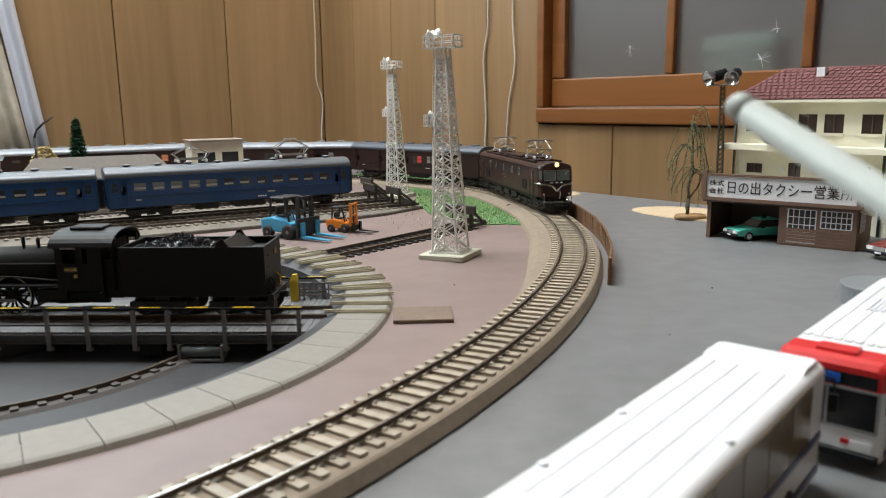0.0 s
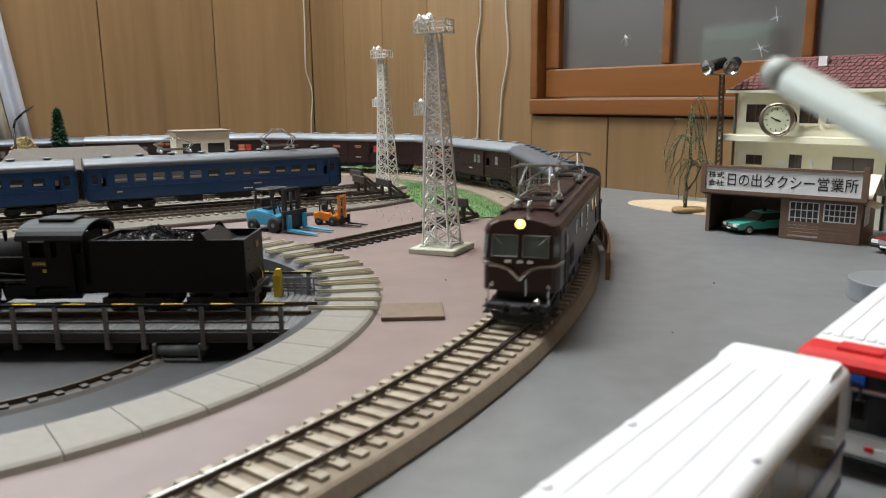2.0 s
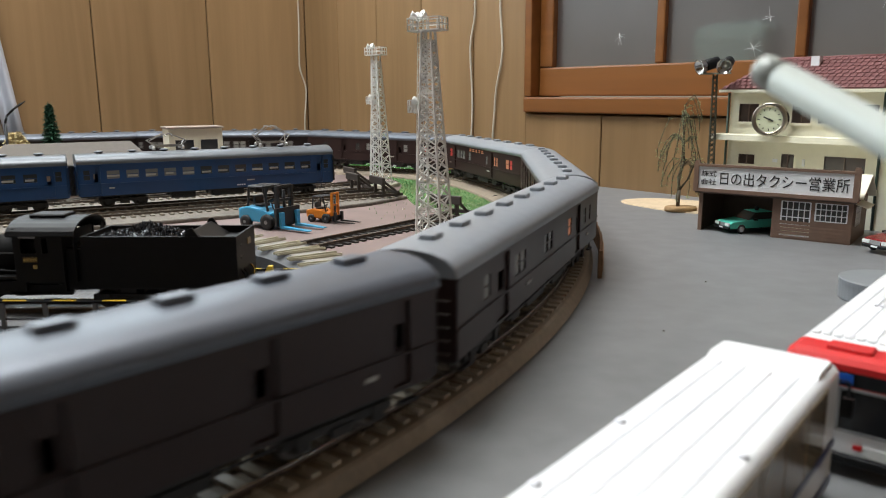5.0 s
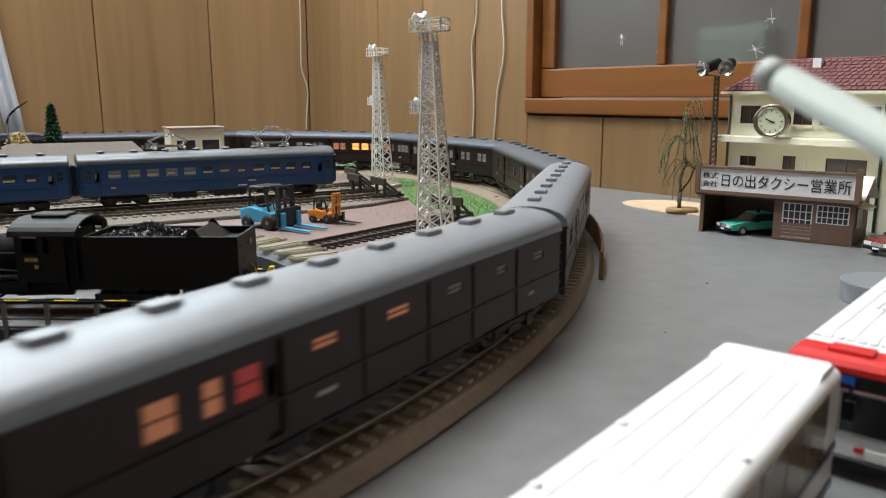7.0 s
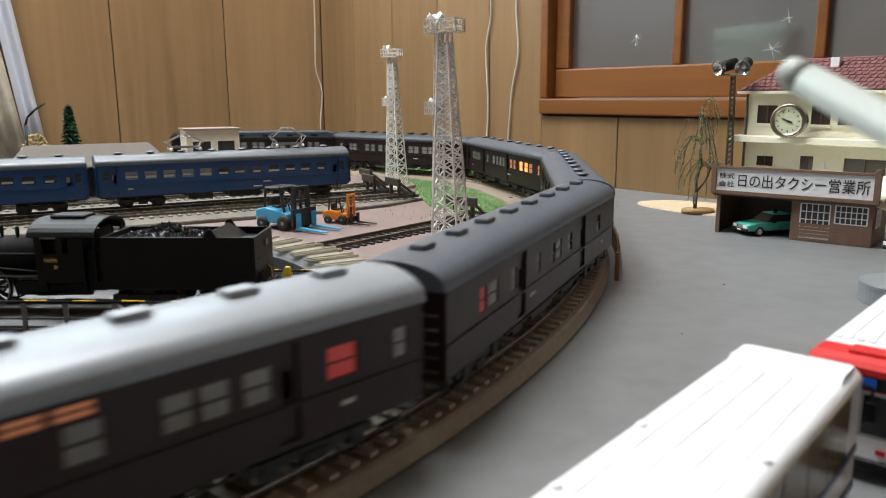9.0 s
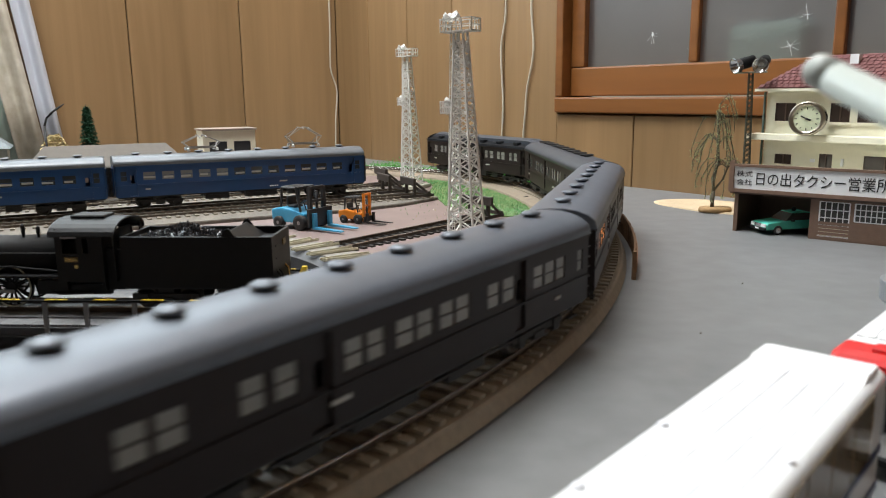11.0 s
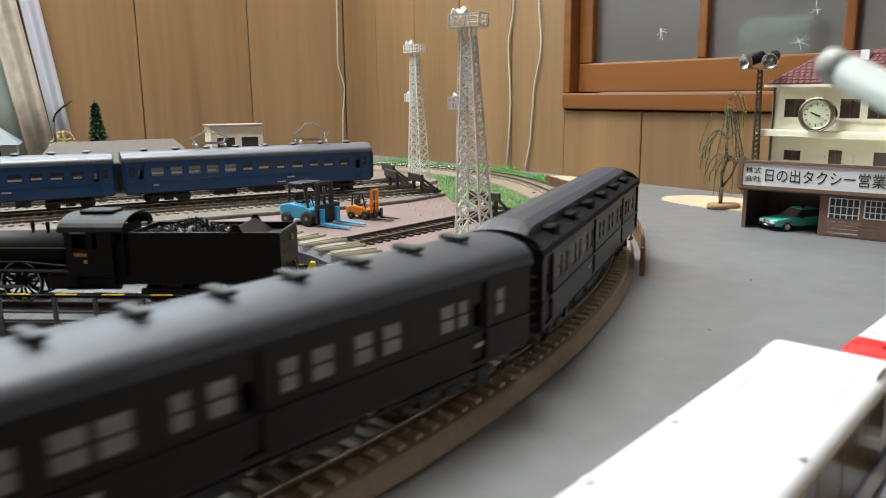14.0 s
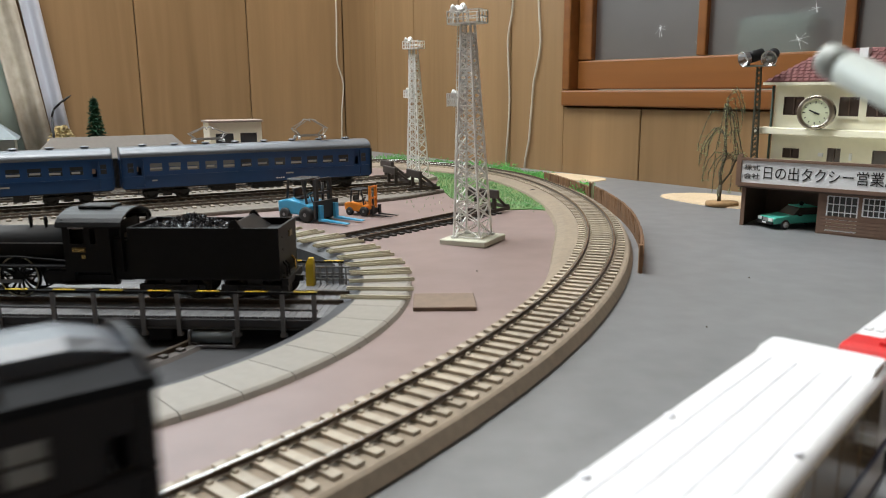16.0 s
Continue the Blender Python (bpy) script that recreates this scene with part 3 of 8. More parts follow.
def coach(label, roof, wins, doors, vents="dome", clere=False, body=M_MAROON, L=0.2402, lit=(), pale=(), dim=(), red=(), seams=(), z1=0.0400, zt=0.0487, group="coaches of the train", seats=False, nvent=0, m_vent=None):
    """A passenger or mail coach. wins: (x0, x1, z0, z1) along the side; lit and pale: which of them glow or have blinds."""
    c = thing("passenger_coach", pose(0, 0, 0), label, "coach", group)
    h, w = L / 2, 0.0172
    z0 = 0.0118
    for sd in (-1, 1):
        b = B()
        holed(b, -h, h, z0, z1, [q[:4] for q in wins] + [(d[0], d[1], z0 + 0.001, 0.0385) for d in doors], 0, 0.0010)
        b.transform(Matrix.Translation((0, -w, 0)))
        if sd > 0:
            b.transform(Matrix.Diagonal((1, -1, 1, 1)))
        part("side_wall", b, body, c)
        # waist strip, gutter and panel ribs
        strips = [("waist_strip", -h, h, 0.0222, 0.0229), ("gutter", -h, h, z1 - 0.0010, z1)] + [("rib", x - 0.0005, x + 0.0005, z0, z1 - 0.0012) for x in seams]
        for nm, xa, xb, za, zb in strips:
            b = B()
            box(b, xa, xb, sd * (w + 0.0003) - 0.00025, sd * (w + 0.0003) + 0.00025, za, zb)
            part(nm, b, body, c)
        for i, q in enumerate(wins):
            g = M_GLOW if i in lit else M_REDREFLECT if i in red else M_GLOWDIM if i in dim else M_PANELIGHT if i in pale else M_PANE
            b = B()
            yy = sd * (w - 0.0007)
            box(b, q[0], q[1], yy - 0.0002, yy + 0.0002, q[2], q[3])
            pn = part("window_pane", b, g, c)
            b = B()
            zm = (q[2] + q[3]) / 2
            box(b, q[0], q[1], sd * (w - 0.0003) - 0.0002, sd * (w - 0.0003) + 0.0002, zm - 0.0002, zm + 0.0002)
            part("sash_bar", b, body, pn)
            if seats and q[1] - q[0] > 0.008:
                b = B()
                zs = q[2] + (q[3] - q[2]) * (0.30 if i % 3 else 0.38)
                box(b, q[0] + 0.0012 * (i % 2), q[1] - 0.0008 * (i % 4), sd * (w - 0.00045) - 0.0001, sd * (w - 0.00045) + 0.0001, zs - 0.0011, zs + 0.0007)
                part("seat_back", b, mat("pale_seat_moulding", (0.50, 0.48, 0.42), 0.5, scale=200, var=0.15), pn)
        for d in doors:
            x0, x1 = d[0], d[1]
            b = B()
            yy = sd * (w - 0.0016)
            holed(b, x0, x1, z0 + 0.001, 0.0385, [(x0 + (x1 - x0) * 0.25, x1 - (x1 - x0) * 0.25, 0.0240, 0.0315)], yy - 0.0004, yy + 0.0004)
            part("door", b, body, c)
    for sd in (-1, 1):
        b = B()
        pts = [(-w, z0), (-w, z1)] + [(y, z) for y, z in section(w, z0, z1, zt)[2:-2]] + [(w, z1), (w, z0)]
        loft(b, [[Vector((sd * h, y, z)) for y, z in pts], [Vector((sd * (h - 0.0012), y, z)) for y, z in pts]])
        box(b, sd * h, sd * (h + 0.0028), -0.0055, 0.0055, z0 + 0.001, 0.0375)
        part("end_wall", b, body, c)
    b = B()
    if clere:
        prof = [(-w - 0.0006, z1), (-w, z1 + 0.0022), (-0.0095, z1 + 0.0050), (-0.0092, z1 + 0.0085), (-0.006, z1 + 0.0102), (0, z1 + 0.0108), (0.006, z1 + 0.0102), (0.0092, z1 + 0.0085), (0.0095, z1 + 0.0050), (w, z1 + 0.0022), (w + 0.0006, z1)]
    else:
        sc = section(w + 0.0006, z1, z1, zt)
        prof = sc[1:-1]
    xs = [-h - 0.001, -h + 0.0005, h - 0.0005, h + 0.001]
    if clere:
        lower = [(-w - 0.0006, z1), (-w, z1 + 0.0022), (-0.0100, z1 + 0.0048), (-0.005, z1 + 0.0056), (0, z1 + 0.006), (0.005, z1 + 0.0056), (0.0100, z1 + 0.0048), (w, z1 + 0.0022), (w + 0.0006, z1)]
        loft(b, [[Vector((x, y, z)) for y, z in lower] for x in xs], smooth=False)
        part("roof", b, roof, c)
        b = B()
        up = [(-0.0098, z1 + 0.0040), (-0.0098, z1 + 0.0085), (-0.006, z1 + 0.0104), (0, z1 + 0.0110), (0.006, z1 + 0.0104), (0.0098, z1 + 0.0085), (0.0098, z1 + 0.0040)]
        ends = [(-h + 0.0004, 0.30), (-h + 0.0060, 0.68), (-h + 0.0130, 1), (h - 0.0130, 1), (h - 0.0060, 0.68), (h - 0.0004, 0.30)]
        loft(b, [[Vector((x, y, z1 + 0.004 + (z - z1 - 0.004) * k)) for y, z in up] for x, k in ends], smooth=False)
        part("clerestory", b, mat("blue_black_gloss_roof", (0.040, 0.047, 0.060), 0.42, 0.0, scale=200, var=0.12, bump=0.05, spec=0.55), c)
        for i in range(6):
            x = -h + 0.03 + i * (L - 0.06) / 5
            for sd in (-1, 1):
                b = B()
                box(b, x - 0.0045, x + 0.0045, sd * 0.0120 - 0.0030, sd * 0.0120 + 0.0030, z1 + 0.0030, z1 + 0.0066)
                bevel(b, 0.0008, 1)
                part("ventilator", b, roof, c)
    else:
        loft(b, [[Vector((x, y, z)) for y, z in prof] for x in xs], smooth=True)
        part("roof", b, roof, c)
        n = nvent or 8
        src = None
        for i in range(n):
            x = -h + 0.02 + i * (L - (0.062 if vents == "torpedo" else 0.04)) / (n - 1)
            m = pose(x, 0, zt)
            if src is None:
                b = B()
                if vents == "torpedo":
                    box(b, -0.0034, 0.0034, -0.0054, 0.0054, 0.0002, 0.0028)
                    box(b, -0.0020, 0.0020, -0.0022, 0.0022, -0.0008, 0.0010)
                    for vert in b.verts:
                        if abs(vert.co.y) > 0.005:
                            vert.co.x *= 0.55
                            vert.co.z = 0.0016 + (vert.co.z - 0.0020) * 0.6
                    bevel(b, 0.0004, 1)
                elif vents == "dome":
                    lathe(b, [(0.0026, -0.0006), (0.0026, 0.0006), (0.0040, 0.0008), (0.0040, 0.0014), (0.0028, 0.0021), (0.0, 0.0024)], 16)
                else:
                    box(b, -0.0045, 0.0045, -0.0030, 0.0030, -0.0008, 0.0018)
                    bevel(b, 0.0009, 2)
                src = part("ventilator", b, m_vent or roof, c, m=m)
            else:
                again("ventilator", src, c, m)
    b = B()
    box(b, -h + 0.001, h - 0.001, -w + 0.001, w - 0.001, z0 - 0.0012, z0 + 0.0008)
    for sd in (-1, 1):
        for x, l in ((-0.03, 0.022), (0.012, 0.03), (0.045, 0.012)):
            box(b, x - l / 2, x + l / 2, sd * 0.011 - 0.004, sd * 0.011 + 0.004, 0.0055, z0 - 0.001)
        box(b, -0.06, 0.06, sd * 0.0155 - 0.0003, sd * 0.0155 + 0.0003, 0.0085, 0.0093)
        for x in (-h + 0.012, h - 0.012):
            box(b, x - 0.004, x + 0.004, sd * 0.0155 - 0.001, sd * 0.0155 + 0.001, 0.006, 0.0068)
            rod(b, (x, sd * 0.0155, 0.0064), (x, sd * 0.0155, z0), 0.0004, 5)
    part("underframe", b, M_UNDER, c)
    for x in (-h + 0.037, h - 0.037):
        bogie(c, x)
    for sd in (-1, 1):
        b = B()
        box(b, sd * (h - 0.002), sd * (h + 0.0042), -0.0013, 0.0013, 0.0075, 0.0100)
        part("coupler", b, M_STEEL, c)
        # rungs on the corner of the end wall, and small plain bars of lettering low on the side
        b = B()
        for k in range(5):
            z = 0.0145 + k * 0.0045
            rod(b, (sd * (h + 0.0008), 0.0100, z), (sd * (h + 0.0008), 0.0150, z), 0.00032, 5)
        rod(b, (sd * (h + 0.0008), 0.0100, 0.0135), (sd * (h + 0.0008), 0.0100, 0.0335), 0.00025, 5)
        part("end_ladder", b, mat("worn_grey_iron", (0.20, 0.19, 0.18), 0.4, 0.5, scale=250), c)
        for x0, l, z in ((0.030, 0.0075, 0.0182), (-0.094, 0.0045, 0.0178)):
            b = B()
            box(b, x0, x0 + l, sd * (w + 0.0002) - 0.0002, sd * (w + 0.0002) + 0.0002, z, z + 0.0013)
            part("lettering", b, mat("off_white_marking", (0.42, 0.41, 0.38), 0.5, scale=200), c, "plain pale bars")
    return c


def even(x0, x1, n, w, z0=0.0265, z1=0.0355):
    p = (x1 - x0) / n
    return [(x0 + p * (i + 0.5) - w / 2, x0 + p * (i + 0.5) + w / 2, z0, z1) for i in range(n)]


def row(xs, w=0.0068, z0=0.0257, z1=0.0344):
    return [(x - w / 2, x + w / 2, z0, z1) for x in xs]


def spans(*ab, z0=0.0257, z1=0.0344):
    """Window openings from their two ends, in millimetres along the side."""
    return [(a / 1000, b / 1000, z0, z1) for a, b in ab]


# x runs towards the engine
def coaches():
    out = []
    # 1: luggage van
    out.append(coach("maroon-brown luggage van with a dark grey roof", M_ROOFGREY, spans((54.4, 60), (39.5, 44.3), (32, 38), (14, 21.9), (4.8, 12.9)), [(0.0719, 0.0781), (-0.0088, -0.0011), (-0.0598, -0.0514), (-0.108, -0.101)], "block", red=(3,), pale=(1, 2)))
    # 2: mail van
    out.append(coach("maroon-brown mail van with a silver-grey roof", M_ROOFSIL, row((0.089, 0.0506, 0.0422, 0.0038, -0.0047), 0.0068) + spans((-49.3, -41.6), (-86.8, -79.2), (-100.2, -96.3)), [(0.062, 0.077), (-0.0715, -0.061)], "block", dim=(5,), pale=(0, 1, 2, 6)))
    # 3: steel mail van with few small openings
    out.append(coach("maroon-brown steel mail van with a silver-grey roof and few windows", M_ROOFSIL, spans((82.1, 90.5), (69.4, 74.8), (57.2, 65.2)) + spans((28.5, 38.3), (-5.9, 5.3), (-38.4, -28.5), (-70.6, -63), (-103.3, -94.2), z0=0.0313, z1=0.0345), [(0.0495, 0.0562)], "block", dim=(0, 1, 3, 4), red=(2,), pale=(5, 6, 7), seams=(0.017, -0.017, -0.0455, -0.0794)))
    # 4: postal sorting coach
    out.append(coach("maroon-brown postal sorting coach with a silver-grey roof", M_ROOFSIL, spans((90.5, 97.7), (80.8, 89.1), (55.1, 59.3), (48.5, 52.7), (26, 31), (-28.1, -20.5), (-48, -41), (-57, -50), (-68.5, -61), (-95, -85.5), (-113.7, -108.7)) + spans((10.6, 18), (1.8, 8.7), (-7.5, -0.7), (-17.3, -9.6), (-27.1, -19), z0=0.0355, z1=0.0386), [(0.0425, 0.0475), (-0.0765, -0.0705)], "block", red=(0, 9), dim=(1, 2, 3, 11, 12, 13, 14, 15), pale=(4, 5, 6, 7, 8, 10)))
    # 5: brake coach
    out.append(coach("dark brown brake coach with a dark grey roof", M_ROOFGREY, spans((86.1, 91.4), (73.8, 82.9), (53.6, 59.5), (22.9, 28.3), (0.8, 6.1), (-9.4, -1.9), (-28, -21), (-87, -79)), [(0.042, 0.0515), (-0.054, -0.044)], "block", red=(0,), pale=(1, 2, 3, 5)))
    # 6: seating coach with paired windows
    out.append(coach("dark brown coach with paired sash windows and a grey roof", M_ROOFGREY, row((0.094, 0.085, 0.063, 0.0525, 0.028, 0.019), 0.0072) + spans((1.5, 9.7), (-8, -0.2), (-19.5, -12), (-28.6, -20.7), (-47.4, -40), (-58, -50.2), (-80.1, -72.2), (-89.3, -81.2), (-98, -90.7), (-114.3, -109.4)), [(0.0365, 0.044), (-0.066, -0.059)], "dome", body=M_OLDBROWN, pale=tuple(range(16))))
    # 7: the same with a lamp burning inside
    out.append(coach("dark brown coach with lamplit windows and a grey roof", M_ROOFGREY, spans((110.8, 116.5), (88.8, 98.2), (76.9, 86.1), (63, 72.4), (45, 52.2), (34.5, 42.8), (12.1, 18.9), (2.2, 9.4), (-8.9, -1.2), (-21.3, -12.6), (-42, -35), (-70.2, -64.5), (-77.7, -71.7), (-85.3, -79.9), (-93.2, -86.8)), [(0.0265, 0.033), (-0.053, -0.0465), (-0.112, -0.1047)], "dome", body=M_OLDBROWN, lit=(2, 3), dim=(0, 1, 4, 5), pale=tuple(range(6, 15))))
    # 8: old coach with sliding doors
    out.append(coach("dark brown old coach with narrow sash windows and a blackish roof", M_ROOFDARK, spans((103, 109), (86, 93), (77, 84), (54.8, 61.3), (44.5, 52.9), (31.1, 38.4), (21.7, 29.2), (8.6, 13.4), (-2.5, 4.3), (-20.8, -15.4), (-32.5, -25.2), (-46.3, -39.6), (-57.2, -50), (-80.6, -74), (-87.3, -82.2), (-106.1, -101.2)), [(0.111, 0.117), (-0.0098, -0.0033), (-0.096, -0.089)], "torpedo", pale=tuple(range(3, 16)), nvent=9, m_vent=M_UNDER, body=M_OLDBROWN))
    # 9: clerestory coach at the tail
    out.append(coach("black-brown old clerestory coach at the tail", mat("black_roof_paint", (0.010, 0.011, 0.013), 0.55, spec=0.08, scale=200, var=0.15, bump=0.05), spans((-95.8, -88.4), (-79.3, -73), (-69.9, -63.9), (-51.5, -44.4), (-41.2, -34.2), (-25.9, -18.2), (-16.6, -9.4), (-0.8, 5.9), (8.4, 15.5), (27.2, 33.5), (37.3, 45.1), (52.7, 59.2), (61.5, 68.8), (77.5, 82.9), (86.8, 92.9), z0=0.0268, z1=0.0350), [(0.100, 0.111), (0.0197, 0.0256), (-0.0585, -0.0527), (-0.113, -0.104)], clere=True, L=0.2313, pale=tuple(range(0, 15)), body=mat("black_brown_coach_paint", (0.014, 0.0105, 0.010), 0.36, scale=240, spec=0.22)))
    # lamplight shows in the gangway door of the seventh coach
    b = B()
    box(b, 0.1202, 0.1206, 0.0075, 0.0130, 0.0235, 0.0315)
    box(b, 0.1230, 0.1233, -0.0035, 0.0035, 0.0235, 0.0315)
    part("gangway_pane", b, M_GLOW, out[6], "lamplit pane in the gangway door")
    return out


def pantograph(parent, x, up=0.012, name="pantograph", zb=0.0535):
    r = 0.00042
    pm = mat("pantograph_grey_metal", (0.30, 0.29, 0.27), 0.35, 0.7, scale=300)
    b = B()
    box(b, x - 0.0135, x - 0.0125, -0.0085, 0.0085, zb - 0.0006, zb + 0.0006)
    box(b, x + 0.0125, x + 0.0135, -0.0085, 0.0085, zb - 0.0006, zb + 0.0006)
    for sd in (-1, 1):
        box(b, x - 0.0125, x + 0.0125, sd * 0.0085 - 0.0006, sd * 0.0085 + 0.0006, zb - 0.0006, zb + 0.0006)
    p = part(name, b, pm, parent)
    for e in (-1, 1):
        for sd in (-1, 1):
            b = B()
            tube(b, [(x + e * 0.011, sd * 0.0085, zb), (x + e * 0.017, sd * 0.0070, zb + up * 0.45)], r, 5)
            part("lower_arm", b, pm, p)
            b = B()
            tube(b, [(x + e * 0.017, sd * 0.0070, zb + up * 0.45), (x + e * 0.003, sd * 0.0055, zb + up)], r, 5)
            part("upper_arm", b, pm, p)
        for q0, q1 in (((0.017, -0.007, 0.45), (0.017, 0.007, 0.45)), ((0.011, -0.0085, 0), (0.017, 0.007, 0.45)), ((0.017, -0.007, 0.45), (0.003, 0.0055, 1))):
            b = B()
            tube(b, [(x + e * q0[0], q0[1], zb + up * q0[2]), (x + e * q1[0], q1[1], zb + up * q1[2])], r, 5)
            part("cross_brace", b, pm, p)
        b = B()
        tube(b, [(x + e * 0.003, -0.0135, zb + up - 0.0016), (x + e * 0.003, -0.0095, zb + up), (x + e * 0.003, 0.0095, zb + up), (x + e * 0.003, 0.0135, zb + up - 0.0016)], 0.0006, 5)
        part("contact_shoe", b, pm, p)
    for sx in (-1, 1):
        for sd in (-1, 1):
            b = B()
            lathe(b, [(0.0011, 0), (0.0019, 0.0006), (0.0011, 0.0012), (0.0017, 0.0018), (0.0009, 0.0030)], 12, Matrix.Translation((x + sx * 0.013, sd * 0.0085, zb - 0.003)))
            part("insulator", b, M_WHITE, p)
    return p


def locomotive():
    c = thing("electric_locomotive", pose(0, 0, 0), "maroon-brown streamlined electric locomotive with a lit headlamp", "locomotive", "")
    h, w = 0.1235, 0.0172
    z0, z1, zt = 0.0145, 0.0408, 0.0458
    # body with sloped, slightly pointed ends, lofted along its length
    b = B()
    wz = [(0.030, 0.0385)]
    st = [(-h, 0.80, 0.0), (-h + 0.0012, 0.90, 0.0), (-h + 0.005, 0.985, 0), (-h + 0.012, 1, 0), (h - 0.012, 1, 0), (h - 0.005, 0.985, 0), (h - 0.0012, 0.90, 0), (h, 0.80, 0)]

    def ring(x, k):
        sg = 1 if x > 0 else -1
        pts = []
        for y, z in section(w, z0, z1, zt, 8):
            lean = max(0, (z - 0.026)) * 0.16 if abs(x) > h - 0.02 else 0
            pts.append(Vector((x - sg * lean, y * k, z)))
        return pts
    loft(b, [ring(x, k) for x, k, _ in st], smooth=False)
    part("body", b, M_LOCO, c)
    # roof deck and hatches
    b = B()
    box(b, -0.030, 0.030, -0.0085, 0.0085, zt - 0.001, zt + 0.0022)
    bevel(b, 0.0012, 2)
    part("roof_hatch", b, mat("glossy_brown_roof_paint", (0.030, 0.018, 0.017), 0.24, scale=240, var=0.15, spec=0.7), c)
    for sd in (-1, 1):
        b = B()
        box(b, -0.098, 0.098, sd * 0.0125 - 0.0009, sd * 0.0125 + 0.0009, zt - 0.0022, zt + 0.0004)
        part("roof_walkway", b, MATS["glossy_brown_roof_paint"], c)
        for x in (-0.084, -0.048, 0.048, 0.084):
            b = B()
            box(b, x - 0.006, x + 0.006, -0.010, 0.010, zt - 0.001, zt + 0.0010)
            if sd > 0:
                part("roof_plate", b, MATS["glossy_brown_roof_paint"], c)
            else:
                b.free()
        # side windows, louvres, plates
        for x in (-0.060, -0.036, -0.004, 0.030, 0.056):
            b = B()
            box(b, x - 0.0032, x + 0.0032, sd * w - 0.0004, sd * w + 0.0004, 0.0300, 0.0375)
            part("side_window", b, mat("pale_green_side_pane", (0.075, 0.092, 0.085), 0.12, scale=60, var=0.15), c)
        for x in (-0.078, -0.070, 0.070, 0.078):
            for k in range(6):
                b = B()
                z = 0.0190 + k * 0.0014
                box(b, x - 0.0034, x + 0.0034, sd * (w + 0.0002) - 0.0004, sd * (w + 0.0002) + 0.0004, z, z + 0.0008)
                part("louvre", b, M_UNDER, c)
            b = B()
            box(b, x - 0.0037, x + 0.0037, sd * w - 0.0003, sd * w + 0.0003, 0.0186, 0.0276)
            part("louvre_panel", b, M_BLACK, c)
        b = B()
        for k, (x, l) in enumerate(((0.0, 0.012), (0.0, 0.007))):
            box(b, x - l / 2, x + l / 2, sd * (w + 0.0003) - 0.0003, sd * (w + 0.0003) + 0.0003, 0.0262 - k * 0.0028, 0.0274 - k * 0.0028)
        part("number_plate", b, M_STEEL, c, "plain bars of silver lettering")
        # cab doors and handrails
        for x in (-0.1005, 0.1005):
            b = B()
            box(b, x - 0.0036, x + 0.0036, sd * w - 0.0003, sd * w + 0.0003, 0.0158, 0.0390)
            d = part("cab_door", b, mat("darker_maroon_door", (0.045, 0.019, 0.016), 0.3, scale=240), c)
            b = B()
            box(b, x - 0.0022, x + 0.0022, sd * w - 0.0006, sd * w + 0.0006, 0.0300, 0.0375)
            part("door_window", b, M_PANE, d)
            for k in (-1, 1):
                b = B()
                rod(b, (x + k * 0.0048, sd * (w + 0.0007), 0.0150), (x + k * 0.0048, sd * (w + 0.0007), 0.0290), 0.0003, 5)
                part("handrail", b, M_UNDER, c)
        b = B()
        box(b, -0.098, 0.098, sd * (w + 0.0001) - 0.0002, sd * (w + 0.0001) + 0.0002, 0.0398, 0.0404)
        part("gutter", b, M_BLACK, c)
    # both fronts
    for sg in (-1, 1):
        M = Matrix.Identity(4) if sg > 0 else Matrix.Rotation(math.pi, 4, "Z")

        def fpart(name, bm, material, label="", parent=c):
            bm.transform(M)
            return part(name, bm, material, parent, label)

        def fx(z):
            return h - max(0, z - 0.026) * 0.16
        for sd in (-1, 1):
            b = B()
            y0, y1 = (0.0011, 0.0132)
            q = [Vector((fx(z) + 0.0006 - 0.0, sd * y, z)) for y, z in ((y0, 0.0300), (y1 - 0.0008, 0.0300), (y1 - 0.0008, 0.0388), (y0, 0.0388))]
            loft(b, [q, [p - Vector((0.0012, 0, 0)) for p in q]])
            fpart("windscreen", b, mat("greenish_windscreen", (0.09, 0.115, 0.105), 0.08, scale=40, var=0.25, bump=0))
            b = B()
            ring_ = [(fx(z) + 0.0007, sd * y, z) for y, z in ((0.0011, 0.0298), (0.0124, 0.0298), (0.0124, 0.0390), (0.0011, 0.0390), (0.0011, 0.0298))]
            tube(b, ring_, 0.00022, 5)
            tube(b, [(fx(0.039) + 0.0009, sd * 0.0118, 0.0384), (fx(0.034) + 0.0011, sd * 0.0082, 0.0352)], 0.00022, 5)
            fpart("windscreen_frame", b, mat("worn_grey_iron", (0.20, 0.19, 0.18), 0.4, 0.5, scale=250))
            b = B()
            q = [Vector((fx(z) - o, sd * y, z)) for y, z, o in ((0.0142, 0.0300, 0.0006), (0.0162, 0.0300, 0.0036), (0.0160, 0.0388, 0.0034), (0.0140, 0.0388, 0.0004))]
            loft(b, [[p + Vector((0.0007, sd * 0.0004, 0)) for p in q], [p - Vector((0.001, 0, 0)) for p in q]])
            fpart("corner_window", b, MATS["greenish_windscreen"])
            # the raised silver trim: a swept line that dips to a point
            b = B()
            pts = [(0.0, 0.0196), (0.0020, 0.0220), (0.0045, 0.0243), (0.0085, 0.0257), (0.0134, 0.0262)]
            tube(b, [(h + 0.0005, sd * y, z) for y, z in pts], 0.00095, 6)
